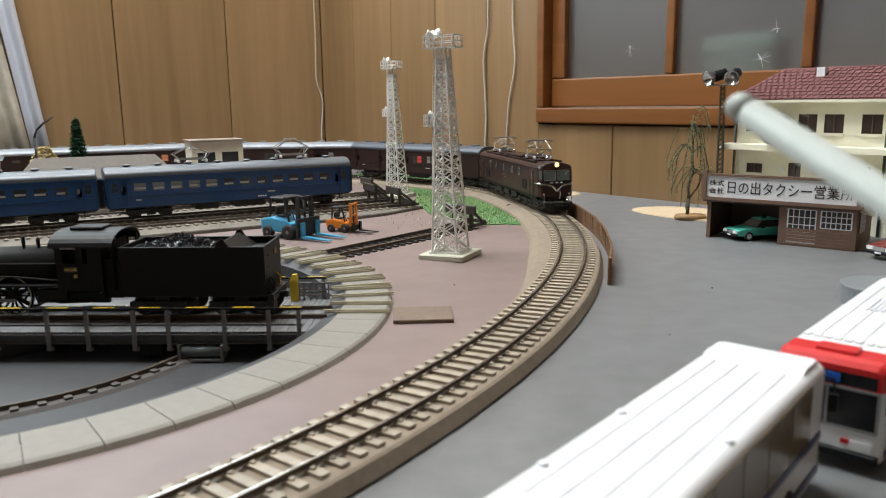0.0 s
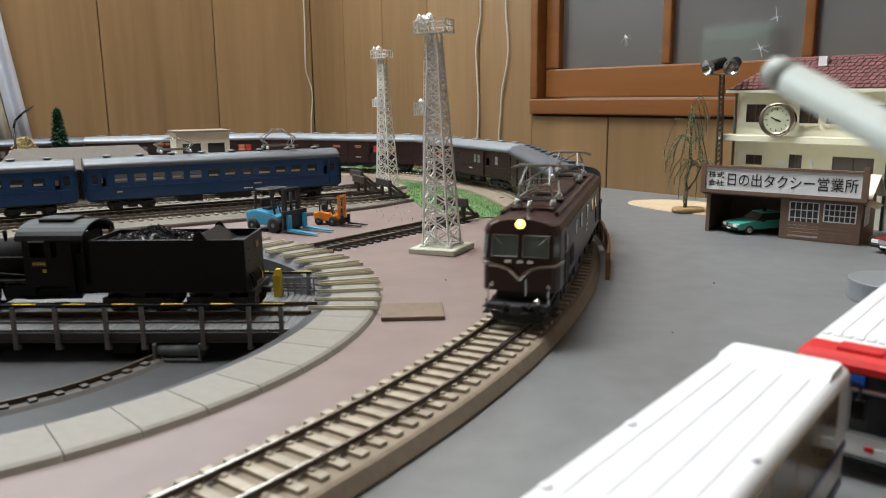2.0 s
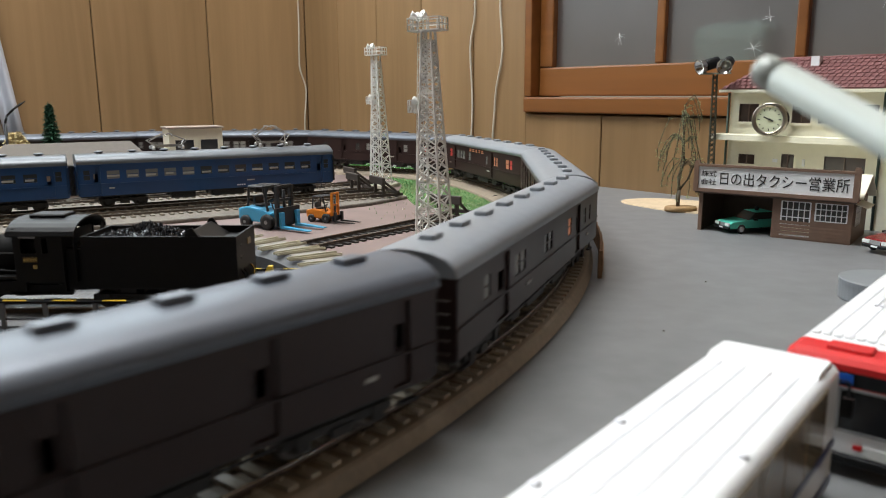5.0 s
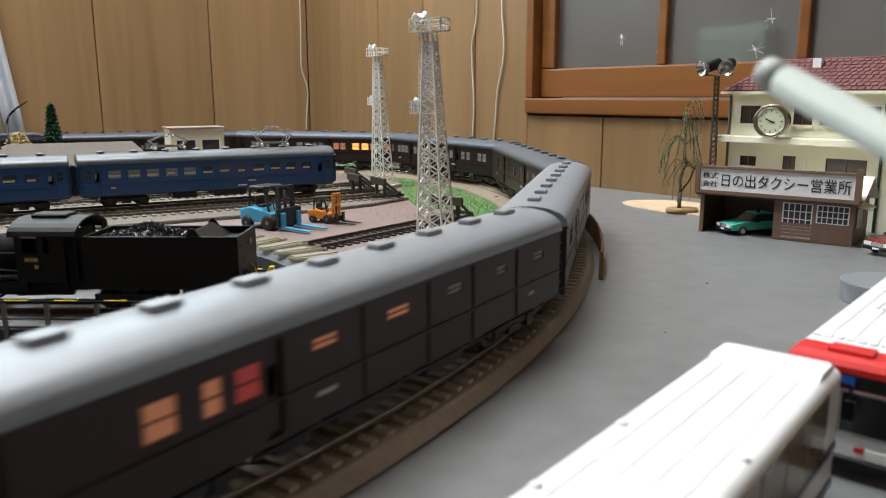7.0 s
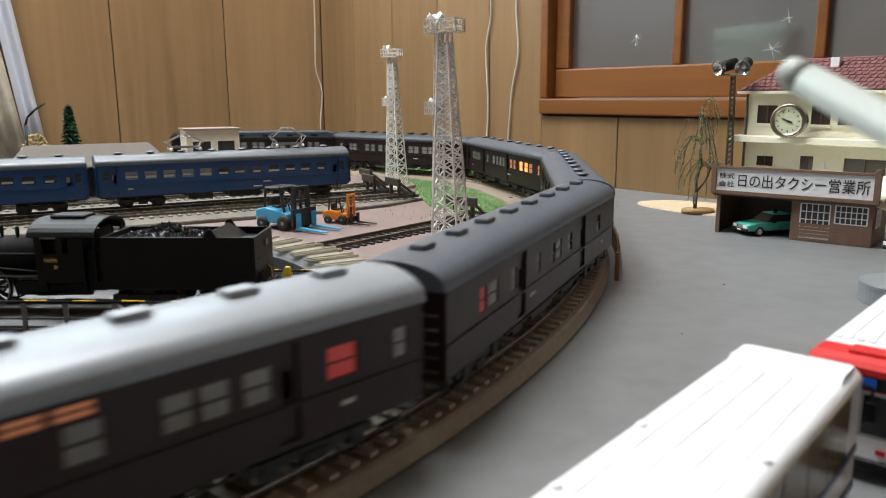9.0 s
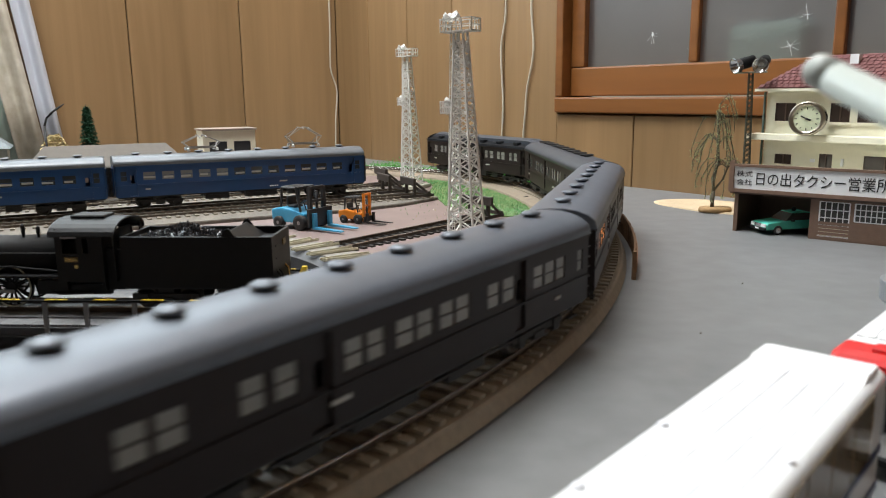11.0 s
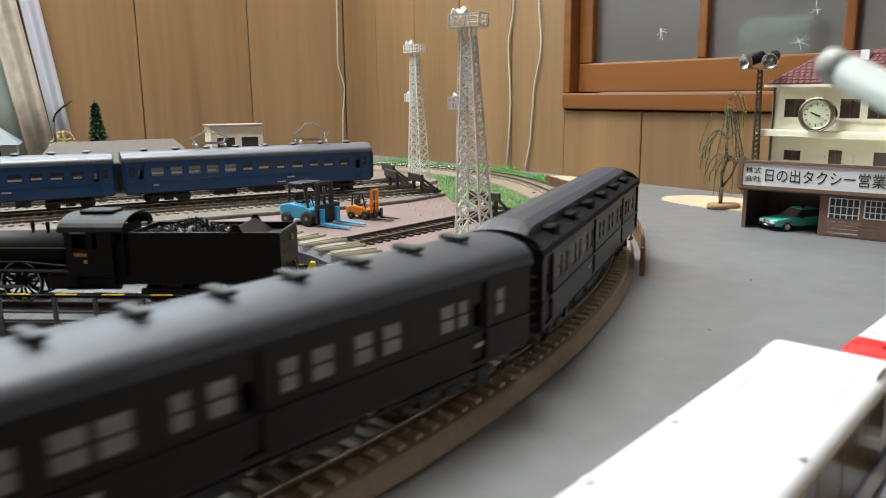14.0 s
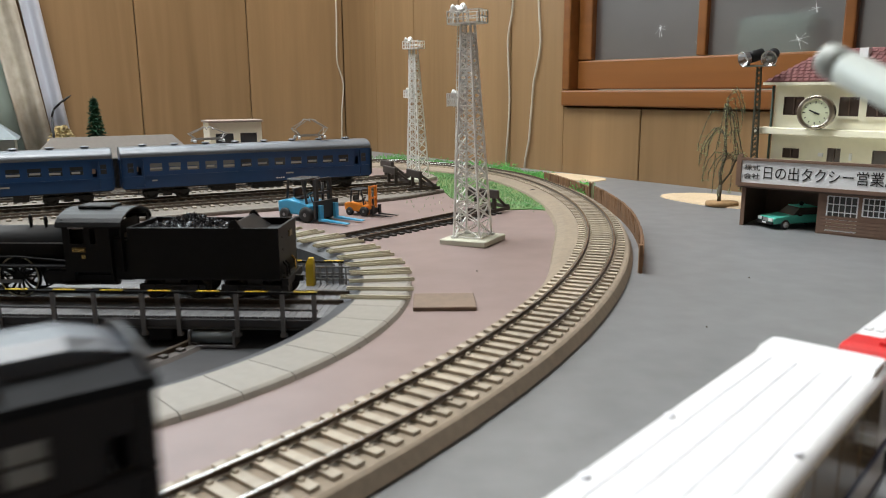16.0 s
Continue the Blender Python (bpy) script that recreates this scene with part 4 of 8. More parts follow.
            tube(b, [(h + 0.0005, sd * 0.0134, 0.0262), (h - 0.0012, sd * 0.0155, 0.0265), (h - 0.0050, sd * 0.0171, 0.0266), (h - 0.0125, sd * 0.0175, 0.0266)], 0.00095, 6)
            fpart("trim", b, M_STEEL, "bright silver trim line")
            b = B()
            lathe(b, [(0.0012, 0), (0.0014, 0.0012), (0.0010, 0.0020), (0, 0.0022)], 12, Matrix.Translation((h - 0.002, sd * 0.0125, 0.0168)) @ Matrix.Rotation(math.pi / 2, 4, "Y"))
            fpart("marker_lamp", b, M_STEEL)
        b = B()
        for i, (y, l) in enumerate(((-0.0052, 0.0030), (0.0, 0.0028), (0.0045, 0.0026))):
            box(b, fx(0.0275) - 0.0002, fx(0.0275) + 0.0006, y - l / 2, y + l / 2, 0.0270, 0.0284)
        fpart("number_plate", b, M_STEEL, "plain bars of silver lettering")
        b = B()
        lathe(b, [(0.0026, -0.006), (0.0026, 0.0018), (0.0022, 0.0020)], 20, Matrix.Translation((fx(0.043), 0, 0.0440)) @ Matrix.Rotation(math.pi / 2, 4, "Y"))
        hl = fpart("headlamp", b, M_LOCO)
        b = B()
        lathe(b, [(0.0021, 0.0), (0.0018, 0.0007), (0.0, 0.0011)], 20, Matrix.Translation((fx(0.043) + 0.0019, 0, 0.0440)) @ Matrix.Rotation(math.pi / 2, 4, "Y"))
        fpart("lens", b, mat("lit_headlamp_lens", (1, 0.85, 0.5), 0.2, glow=((1.0, 0.66, 0.16), 3.2)) if sg > 0 else M_PANE, "glowing headlamp lens" if sg > 0 else "", hl)
        # bufferbeam, coupler, hoses, steps
        b = B()
        box(b, h + 0.0005, h + 0.0055, -0.0140, 0.0140, 0.0070, 0.0100)
        bevel(b, 0.0006, 1)
        fpart("buffer_beam", b, M_UNDER)
        # snow plough and steps under the beam, lamp irons and a hand pole on it
        b = B()
        loft(b, [[Vector((h + 0.0045, y, z)) for y, z in ((-0.0125, 0.0068), (0.0125, 0.0068), (0.0105, 0.0022), (-0.0105, 0.0022))],
                 [Vector((h + 0.0075, y, z)) for y, z in ((-0.0050, 0.0062), (0.0050, 0.0062), (0.0040, 0.0022), (-0.0040, 0.0022))]])
        fpart("plough", b, M_BLACK)
        for sd in (-1, 1):
            b = B()
            for z in (0.0035, 0.0062):
                box(b, h - 0.0060, h - 0.0010, sd * 0.0150 - 0.0016, sd * 0.0150 + 0.0016, z, z + 0.0006)
            rod(b, (h - 0.0055, sd * 0.0150, 0.0035), (h - 0.0055, sd * 0.0150, 0.0100), 0.0004, 5)
            rod(b, (h - 0.0015, sd * 0.0150, 0.0035), (h - 0.0015, sd * 0.0150, 0.0100), 0.0004, 5)
            fpart("step", b, M_UNDER)
            b = B()
            rod(b, (h + 0.0040, sd * 0.0132, 0.0100), (h + 0.0040, sd * 0.0132, 0.0165), 0.00035, 6)
            fpart("hand_pole", b, M_STEEL)
        b = B()
        lathe(b, [(0.0013, 0), (0.0014, 0.0022), (0.0, 0.0026)], 12, Matrix.Translation((h + 0.0050, 0.0088, 0.0115)) @ Matrix.Rotation(math.pi / 2, 4, "Y"))
        fpart("marker_lamp", b, M_STEEL)
        b = B()
        box(b, h + 0.004, h + 0.0085, -0.0016, 0.0016, 0.0068, 0.0098)
        box(b, h + 0.0072, h + 0.0104, -0.0026, 0.0026, 0.0062, 0.0104)
        bevel(b, 0.0004, 1)
        fpart("coupler", b, M_UNDER)
        for y in (-0.0055, 0.0055, 0.009):
            b = B()
            tube(b, [(h + 0.005, y, 0.0105), (h + 0.0075, y, 0.0085), (h + 0.0078, y, 0.0045)], 0.0006, 6)
            fpart("hose", b, M_BLACK)
        b = B()
        tube(b, [(h + 0.001, 0.003, 0.0128), (h + 0.0015, 0.003, 0.0205)], 0.0004, 6)
        fpart("handrail", b, M_STEEL)
        # bar-frame leading truck deck
        b = B()
        box(b, h - 0.038, h + 0.0010, -0.0130, 0.0130, 0.0075, 0.0100)
        box(b, h - 0.038, h - 0.0040, -0.0110, 0.0110, 0.0100, 0.0146)
        fpart("truck_deck", b, M_UNDER)
    # running gear
    b = B()
    box(b, -0.105, 0.105, -0.0140, 0.0140, 0.0105, 0.0148)
    for sd in (-1, 1):
        for x in (-0.03, 0.0, 0.03):
            box(b, x - 0.010, x + 0.010, sd * 0.0125 - 0.003, sd * 0.0125 + 0.003, 0.0060, 0.0110)
    part("underframe", b, M_UNDER, c)
    for x in (-0.046, 0.046):
        bogie(c, x, wb=0.054, axles=3, r=0.0078)
    for x in (-0.098, 0.098):
        bogie(c, x, wb=0.022, axles=2, r=0.0057)
    pantograph(c, 0.066, 0.015, zb=0.0498)
    pantograph(c, -0.066, 0.013, zb=0.0498)
    b = B()
    lathe(b, [(0.0016, 0), (0.0018, 0.003), (0.0012, 0.0034), (0.0012, 0.005), (0, 0.0052)], 12, Matrix.Translation((0.094, 0, zt)))
    part("roof_whistle", b, M_STEEL, c)
    for x, y in ((0.088, -0.006), (0.044, 0.006), (0.044, -0.006), (-0.044, 0.006), (-0.088, 0.006)):
        b = B()
        lathe(b, [(0.0012, 0), (0.0020, 0.0008), (0.0012, 0.0016), (0.0018, 0.0024), (0.001, 0.0038), (0.0016, 0.0042), (0, 0.0046)], 12, Matrix.Translation((x, y, zt)))
        part("insulator", b, M_STEEL, c)
    return c


def rail_pose(s, half):
    """Where a vehicle stands whose bogies, half apart from its middle, ride on the track's centre line."""
    xa, ya, _ = along(s + half)
    xb, yb, _ = along(s - half)
    return pose((xa + xb) / 2, (ya + yb) / 2, ZR, 0, 0, math.degrees(math.atan2(ya - yb, xa - xb)))


LOCO = locomotive()
for ob in LOCO.children_recursive:
    if ob.type == "MESH":
        for v in ob.data.vertices:
            v.co.x *= 0.887
COACHES = coaches()


# the train runs a little unevenly: metres ahead of or behind its mean pace
PACE = [(0.0, -0.009), (4.0, -0.009), (6.5, 0.003), (9.0, 0.001), (11.5, 0.0), (12.0, -0.005), (12.7, -0.005), (13.5, 0.0), (16.0, 0.0)]


def gained(t):
    for (t0, a), (t1, b) in zip(PACE, PACE[1:]):
        if t <= t1:
            f = (t - t0) / (t1 - t0)
            return a + (b - a) * f * f * (3 - 2 * f)
    return PACE[-1][1]


def motions():
    n = 64
    for i, (v, half) in enumerate([(LOCO, 0.0665)] + [(c, 0.083) for c in COACHES]):
        mid = 0.1195 if i == 0 else -(i - 0.5) * LP + (0.0044 if i == 9 else 0.0)
        walk(v, [(16.0 * k / n, rail_pose(S0 + SPEED * (16.0 * k / n - 3.5) + gained(16.0 * k / n) + mid, half)) for k in range(n + 1)])

# ---- the turntable ----
BR = Matrix.Translation(TT) @ Matrix.Rotation(radians(-3.5), 4, "Z")
RO, RI = 0.2145, 0.188
M_STRIPE_Y = mat("yellow_paint", (0.72, 0.50, 0.03), 0.4, scale=200, var=0.1)
M_DECK = mat("dark_grey_deck_boards", (0.14, 0.14, 0.142), 0.6, scale=250, var=0.2, bump=0.3, perobj=0.6)
M_GIRDER = mat("grey_bridge_plastic", (0.085, 0.085, 0.088), 0.45, scale=220, var=0.12)
M_STUB = mat("pale_stub_rail", (0.47, 0.43, 0.32), 0.36, 0.25, scale=250, var=0.12)


def arc_block(bm, r0, r1, z0, z1, a0, a1, n=4, lip=0.0012):
    prof = [(r0, z0), (r1, z0), (r1, z1 - lip), (r1 - lip * 0.4, z1 - lip * 0.3), (r1 - lip, z1), (r0, z1)]
    loft(bm, [[Vector((r * math.cos(a), r * math.sin(a), z)) for r, z in prof] for a in [a0 + (a1 - a0) * i / n for i in range(n + 1)]])


def turntable():
    t = thing("turntable", Matrix.Translation(TT), "railway turntable with a pale concrete ring round a pit", "turntable")
    n = 57
    src = None
    for i in range(n):
        a = radians(-53.7 + i * 360 / n)
        if src is None:
            b = B()
            arc_block(b, RI, RO, 0.0, 0.0040, 0.0008, math.tau / n - 0.0008, lip=0.0026)
            src = part("ring_segment", b, M_CONC, t, m=Matrix.Rotation(a, 4, "Z"))
        else:
            again("ring_segment", src, t, Matrix.Rotation(a, 4, "Z"))
    b = B()
    lathe(b, [(RI + 0.001, -0.022), (RI + 0.0005, 0.0036), (RI - 0.001, 0.0036), (RI - 0.010, 0.0006), (RI - 0.011, -0.0140), (0.10, -0.0142), (0.03, -0.0142), (0.0, -0.0142)], 96, smooth=False)
    part("pit", b, M_PIT, t, "dark grey round pit")
    b = B()
    lathe(b, [(0.1235, -0.0145), (0.1215, -0.0125), (0.1105, -0.0125), (0.1085, -0.0145)], 96, smooth=False, ring=True)
    part("rail_base", b, mat("brown_pit_rail_base", (0.085, 0.075, 0.068), 0.6, scale=200), t)
    b = B()
    lathe(b, [(0.1168, -0.0125), (0.1168, -0.0103), (0.1155, -0.0103), (0.1155, -0.0125)], 96, smooth=False, ring=True)
    part("ring_rail", b, M_RAILSIDE, t)
    src = None
    for i in range(72):
        m = Matrix.Rotation(i * math.tau / 72, 4, "Z")
        if src is None:
            b = B()
            box(b, 0.1125, 0.1205, -0.0016, 0.0016, -0.0126, -0.0114)
            src = part("rail_chair", b, MATS["brown_pit_rail_base"], t, m=m)
        else:
            again("rail_chair", src, t, m)
    b = B()
    lathe(b, [(0.034, -0.0145), (0.034, -0.010), (0.028, -0.008), (0.028, -0.004)], 40)
    part("pivot", b, M_PIT, t)
    # stub tracks on the ring
    angs = [-3.5] + [6.5 + 6.6 * k for k in range(9)] + [176.5 + 6.6 * k for k in range(4)]
    for a in angs:
        for o in (-0.0083, 0.0083):
            b = B()
            box(b, RI - 0.008, RO + 0.001, o - 0.0013, o + 0.0013, 0.0041 if a else 0.0041, 0.0050)
            box(b, RI - 0.008, RO + 0.001, o - 0.0005, o + 0.0005, 0.0050, 0.0058)
            part("stub_rail", b, M_STUB, t, m=Matrix.Rotation(radians(a), 4, "Z"))
    # bridge
    br = thing("turntable_bridge", BR, "dark grey turntable bridge with striped handrails and a plank deck", "bridge")
    L, W = 0.176, 0.031
    b = B()
    box(b, -L, L, -0.0145, 0.0145, -0.0085, -0.0010)
    part("girder", b, M_GIRDER, br)
    for sd in (-1, 1):
        b = B()
        loft(b, [[Vector((x, sd * W + y, z)) for y, z in ((-0.0018, -0.0052), (0.0018, -0.0052), (0.0018, -0.0046), (0.0008, -0.0043), (0.0008, -0.0014), (0.0018, -0.0011), (0.0018, -0.0003), (-0.0018, -0.0003), (-0.0018, -0.0011), (-0.0008, -0.0014), (-0.0008, -0.0043), (-0.0018, -0.0046))] for x in (-L, L)])
        part("side_girder", b, M_GIRDER, br)
    src = None
    k = 0
    x = -0.1815
    while x < 0.182:
        half = min(W + 0.001, math.sqrt(max(0, 0.1775 ** 2 - (abs(x) - 0.005) ** 2)))
        b = B()
        box(b, x, x + 0.0031, -half, half, -0.0002, 0.0010)
        part("plank", b, M_DECK, br)
        x += 0.0034
        k += 1
    for o in (-0.0086, 0.0086):
        b = B()
        box(b, -0.181, 0.1815, o - 0.0010, o + 0.0010, 0.0010, 0.0014)
        box(b, -0.181, 0.1815, o - 0.0004, o + 0.0004, 0.0014, 0.0032)
        r = part("rail", b, M_RAILSIDE, br)
        b = B()
        box(b, -0.181, 0.1815, o - 0.00045, o + 0.00045, 0.0032, 0.0035)
        part("railhead", b, M_RAILTOP, r)
    xs = [0.1723, 0.1571, 0.1348, 0.1064, 0.0889, 0.0652, 0.0449, 0.0170, -0.008, -0.036, -0.064, -0.092, -0.12, -0.148, -0.17]
    for sd in (-1, 1):
        h = W + 0.0022
        b = B()
        box(b, -0.170, 0.174, sd * h - 0.0006, sd * h + 0.0006, 0.0127, 0.0137)
        top = part("handrail", b, M_BLACK, br, "black and yellow striped handrail")
        x = -0.166
        while x < 0.165:
            b = B()
            box(b, x, x + 0.011, sd * h - 0.0005, sd * h + 0.0005, 0.0137, 0.0140)
            part("stripe", b, M_STRIPE_Y, top)
            x += 0.0235
        for z in (0.0045,):
            b = B()
            box(b, -0.170, 0.174, sd * h - 0.0004, sd * h + 0.0004, z, z + 0.0009)
            part("mid_rail", b, M_GIRDER, br)
        for q in xs:
            b = B()
            box(b, q - 0.0010, q + 0.0010, sd * h - 0.0007, sd * h + 0.0007, -0.0085 if q < 0.17 else -0.002, 0.0127)
            box(b, q - 0.0016, q + 0.0016, sd * (h - 0.001) - 0.001, sd * (h - 0.001) + 0.001, -0.0085 if q < 0.17 else -0.002, -0.0068 if q < 0.17 else -0.001)
            part("post", b, mat("light_grey_post", (0.22, 0.22, 0.225), 0.4, scale=200), br)
    # tank hung below the deck and a motor box
    b = B()
    rod(b, (0.1125, -W - 0.001, -0.0092), (0.1325, -W - 0.001, -0.0092), 0.0030, 16)
    tk = part("air_tank", b, mat("blue_grey_tank", (0.13, 0.15, 0.155), 0.4, scale=200), br)
    b = B()
    box(b, 0.1112, 0.1122, -W - 0.005, -W + 0.003, -0.0128, -0.0052)
    box(b, 0.1328, 0.1338, -W - 0.005, -W + 0.003, -0.0128, -0.0052)
    box(b, 0.1112, 0.1338, -W - 0.005, -W - 0.003, -0.0134, -0.0124)
    part("tank_bracket", b, MATS["light_grey_post"], tk)
    b = B()
    box(b, 0.0900, 0.1020, -W - 0.001, -W + 0.010, -0.0115, -0.0053)
    bevel(b, 0.0006, 1)
    part("motor_box", b, M_BLACK, br)
    for x in (-0.1155, 0.1155):
        b = B()
        lathe(b, [(0.0040, -0.0015), (0.0040, 0.0015)], 16, Matrix.Translation((x, -0.010, -0.0088)) @ Matrix.Rotation(math.pi / 2, 4, "Y"))
        box(b, x - 0.003, x + 0.003, -0.016, -0.004, -0.0075, -0.005)
        part("support_wheel", b, M_GIRDER, br)
    # yellow control post and end fences
    c = thing("control_post", BR @ pose(0.1562, 0.0285, 0.0010), "yellow control post on the turntable bridge", "post")
    c.scale = (1.05, 1.05, 1.15)
    b = B()
    loft(b, [[Vector((x, y, z)) for x, y in ((-0.002, -0.002), (0.002, -0.002), (0.002, 0.002), (-0.002, 0.002))] for z in (0, 0.0105)])
    loft(b, [[Vector((x, y, 0.0105)) for x, y in ((-0.002, -0.002), (0.002, -0.002), (0.002, 0.002), (-0.002, 0.002))], [Vector((x * 0.6 + 0.0006, y * 0.7, 0.0135)) for x, y in ((-0.002, -0.002), (0.002, -0.002), (0.002, 0.002), (-0.002, 0.002))]])
    part("body", b, M_STRIPE_Y, c)
    f = thing("lattice_fence", BR @ pose(0.1535, 0.0312, 0.0010), "grey lattice fence at the end of the bridge", "fence")
    for i in range(7):
        b = B()
        box(b, i * 0.0036, i * 0.0036 + 0.0008, -0.0004, 0.0004, 0, 0.0095)
        part("picket", b, MATS["light_grey_post"], f)
    for z in (0.002, 0.0055, 0.0092):
        b = B()
        box(b, -0.001, 0.0245, -0.0005, 0.0005, z, z + 0.0010)
        part("rail", b, MATS["light_grey_post"], f)


turntable()


# ---- the steam locomotive on the bridge ----
def steam_engine():
    e = thing("steam_locomotive", BR @ pose(0, 0, 0.0035), "matt black steam locomotive standing on the turntable", "locomotive")
    bl = M_BLACK
    # boiler, smokebox, running board
    b = B()
    rod(b, (-0.135, 0, 0.0235), (0.040, 0, 0.0240), 0.0098, 28, 0.0108)
    part("boiler", b, bl, e)
    for x in (-0.10, -0.06, -0.02, 0.012):
        b = B()
        lathe(b, [(0.0106, -0.0006), (0.0106, 0.0006)], 28, Matrix.Translation((x, 0, 0.0238)) @ Matrix.Rotation(math.pi / 2, 4, "Y"))
        part("boiler_band", b, bl, e)
    b = B()
    lathe(b, [(0.0036, 0.0), (0.0034, 0.006), (0.0044, 0.0085), (0.0036, 0.0085)], 18, Matrix.Translation((-0.118, 0, 0.0325)))
    part("chimney", b, bl, e)
    b = B()
    lathe(b, [(0.0075, 0.0), (0.0070, 0.004), (0.0050, 0.0062), (0.0, 0.0068)], 20, Matrix.Translation((-0.055, 0, 0.0325)) @ Matrix.Diagonal((2.0, 1, 1, 1)))
    part("steam_dome", b, bl, e)
    for x, r, hh in ((0.030, 0.0022, 0.0055), (0.020, 0.0010, 0.006), (0.012, 0.0010, 0.007)):
        b = B()
        lathe(b, [(r * 0.6, 0), (r, hh * 0.4), (r, hh * 0.8), (0, hh)], 12, Matrix.Translation((x, -0.003, 0.0340)))
        part("whistle" if r > 0.002 else "safety_valve", b, bl, e)
    for sd in (-1, 1):
        b = B()
        box(b, -0.130, 0.040, sd * 0.0130 - 0.0030, sd * 0.0130 + 0.0030, 0.0165, 0.0174)
        part("running_board", b, bl, e)
        b = B()
        tube(b, [(-0.12, sd * 0.0105, 0.0275), (0.036, sd * 0.0115, 0.0278)], 0.0003, 5)
        part("handrail", b, mat("dull_steel", (0.25, 0.25, 0.25), 0.35, 0.9, scale=250), e)
        b = B()
        tube(b, [(-0.09, sd * 0.0112, 0.0200), (0.01, sd * 0.0118, 0.0210), (0.034, sd * 0.0120, 0.0190)], 0.0006, 6)
        part("pipe", b, bl, e)
        # driving wheels with spokes and rods
        for k, x in enumerate((-0.041, -0.017, 0.0071)):
            b = B()
            m = Matrix.Translation((x, sd * 0.0092, 0.0108)) @ Matrix.Rotation(math.pi / 2, 4, "X")
            lathe(b, [(0.0098, -0.0012), (0.0108, -0.0012), (0.0108, 0.0012), (0.0098, 0.0012)], 40, m, ring=True)
            w = part("driving_wheel", b, bl, e)
            b = B()
            lathe(b, [(0.00995, -0.0002), (0.01065, -0.0002), (0.01065, 0.0002), (0.00995, 0.0002)], 40, Matrix.Translation((x, sd * 0.0105, 0.0108)) @ Matrix.Rotation(math.pi / 2, 4, "X"), ring=True)
            part("tyre", b, mat("pale_tyre_rim", (0.45, 0.43, 0.33), 0.3, 0.7, scale=300), w, "bright wheel rim")
            b = B()
            for q in range(14):
                a = q * math.tau / 14
                rod(b, (x, sd * 0.0092, 0.0108), (x + 0.0099 * math.cos(a), sd * 0.0092, 0.0108 + 0.0099 * math.sin(a)), 0.0006, 5)
            lathe(b, [(0.0024, -0.0012), (0.0024, 0.0012)], 14, m)
            part("spokes", b, bl, w)
        b = B()
        box(b, -0.043, 0.0091, sd * 0.0116 - 0.0006, sd * 0.0116 + 0.0006, 0.0078, 0.0094)
        box(b, -0.094, -0.017, sd * 0.0130 - 0.0006, sd * 0.0130 + 0.0006, 0.0090, 0.0104)
        part("side_rod", b, MATS["dull_steel"], e)
        b = B()
        box(b, -0.112, -0.090, sd * 0.0135 - 0.0045, sd * 0.0135 + 0.0045, 0.0070, 0.0160)
        bevel(b, 0.0015, 2)
        part("cylinder", b, bl, e)
        # frame and pipes under the cab
        b = B()
        box(b, 0.022, 0.066, sd * 0.0110 - 0.0012, sd * 0.0110 + 0.0012, 0.0075, 0.0125)
        box(b, 0.024, 0.040, sd * 0.0130 - 0.0020, sd * 0.0130 + 0.0020, 0.0100, 0.0150)
        box(b, 0.050, 0.060, sd * 0.0145 - 0.0010, sd * 0.0145 + 0.0010, 0.0050, 0.0062)
        tube(b, [(0.022, sd * 0.013, 0.012), (0.034, sd * 0.0135, 0.008), (0.055, sd * 0.0135, 0.0085)], 0.0007, 6)
        part("frame", b, bl, e)
        # cab side with window openings
        b = B()
        holed(b, 0.036, 0.066, 0.0150, 0.0380, [(0.0405, 0.0495, 0.0285, 0.0360), (0.0535, 0.0570, 0.0285, 0.0360)], sd * 0.0165 - 0.0005, sd * 0.0165 + 0.0005)
        cs = part("cab_side", b, bl, e)
        b = B()
        box(b, 0.0400, 0.0500, sd * 0.0171 - 0.0002, sd * 0.0171 + 0.0002, 0.0358, 0.0366)
        part("window_ledge", b, MATS["dull_steel"], cs)
        b = B()
        box(b, 0.0415, 0.0500, sd * 0.0172 - 0.0002, sd * 0.0172 + 0.0002, 0.0245, 0.0268)
        part("number_plate", b, mat("aged_brass_plate", (0.16, 0.11, 0.04), 0.4, 0.6, scale=300), cs, "aged brass plate with unreadable bars")
        b = B()
        for k in range(5):
            box(b, 0.0421 + k * 0.0016, 0.0431 + k * 0.0016, sd * 0.0175 - 0.0001, sd * 0.0175 + 0.0001, 0.0250, 0.0263)
        box(b, 0.0475, 0.0500, sd * 0.0173 - 0.0002, sd * 0.0173 + 0.0002, 0.0215, 0.0232)
        part("lettering", b, M_BRASS, cs, "plain brass bars")
    b = B()
    box(b, 0.0355, 0.0366, -0.0160, 0.0160, 0.0150, 0.0400)
    part("cab_front", b, bl, e)
    # firebox backhead, filling the cab behind the windows; then black boxes added to block light leaking behind the cab
    b = B()
    box(b, 0.0368, 0.0480, -0.0110, 0.0110, 0.0150, 0.0345)
    bevel(b, 0.0015, 2)
    part("backhead", b, bl, e)
    b = B()
    box(b, 0.0640, 0.0655, -0.0158, 0.0158, 0.0100, 0.0375)
    box(b, 0.0655, 0.0764, -0.0120, 0.0120, 0.0100, 0.0310)
    part("cab_screen", b, bl, e)
    b = B()
    prof = [(0.0178 * math.sin(a), 0.0365 + 0.0075 * math.cos(a)) for a in [radians(-86 + 172 * i / 12) for i in range(13)]]
    prof = prof + [(y * 0.95, z - 0.0008) for y, z in prof[::-1]]
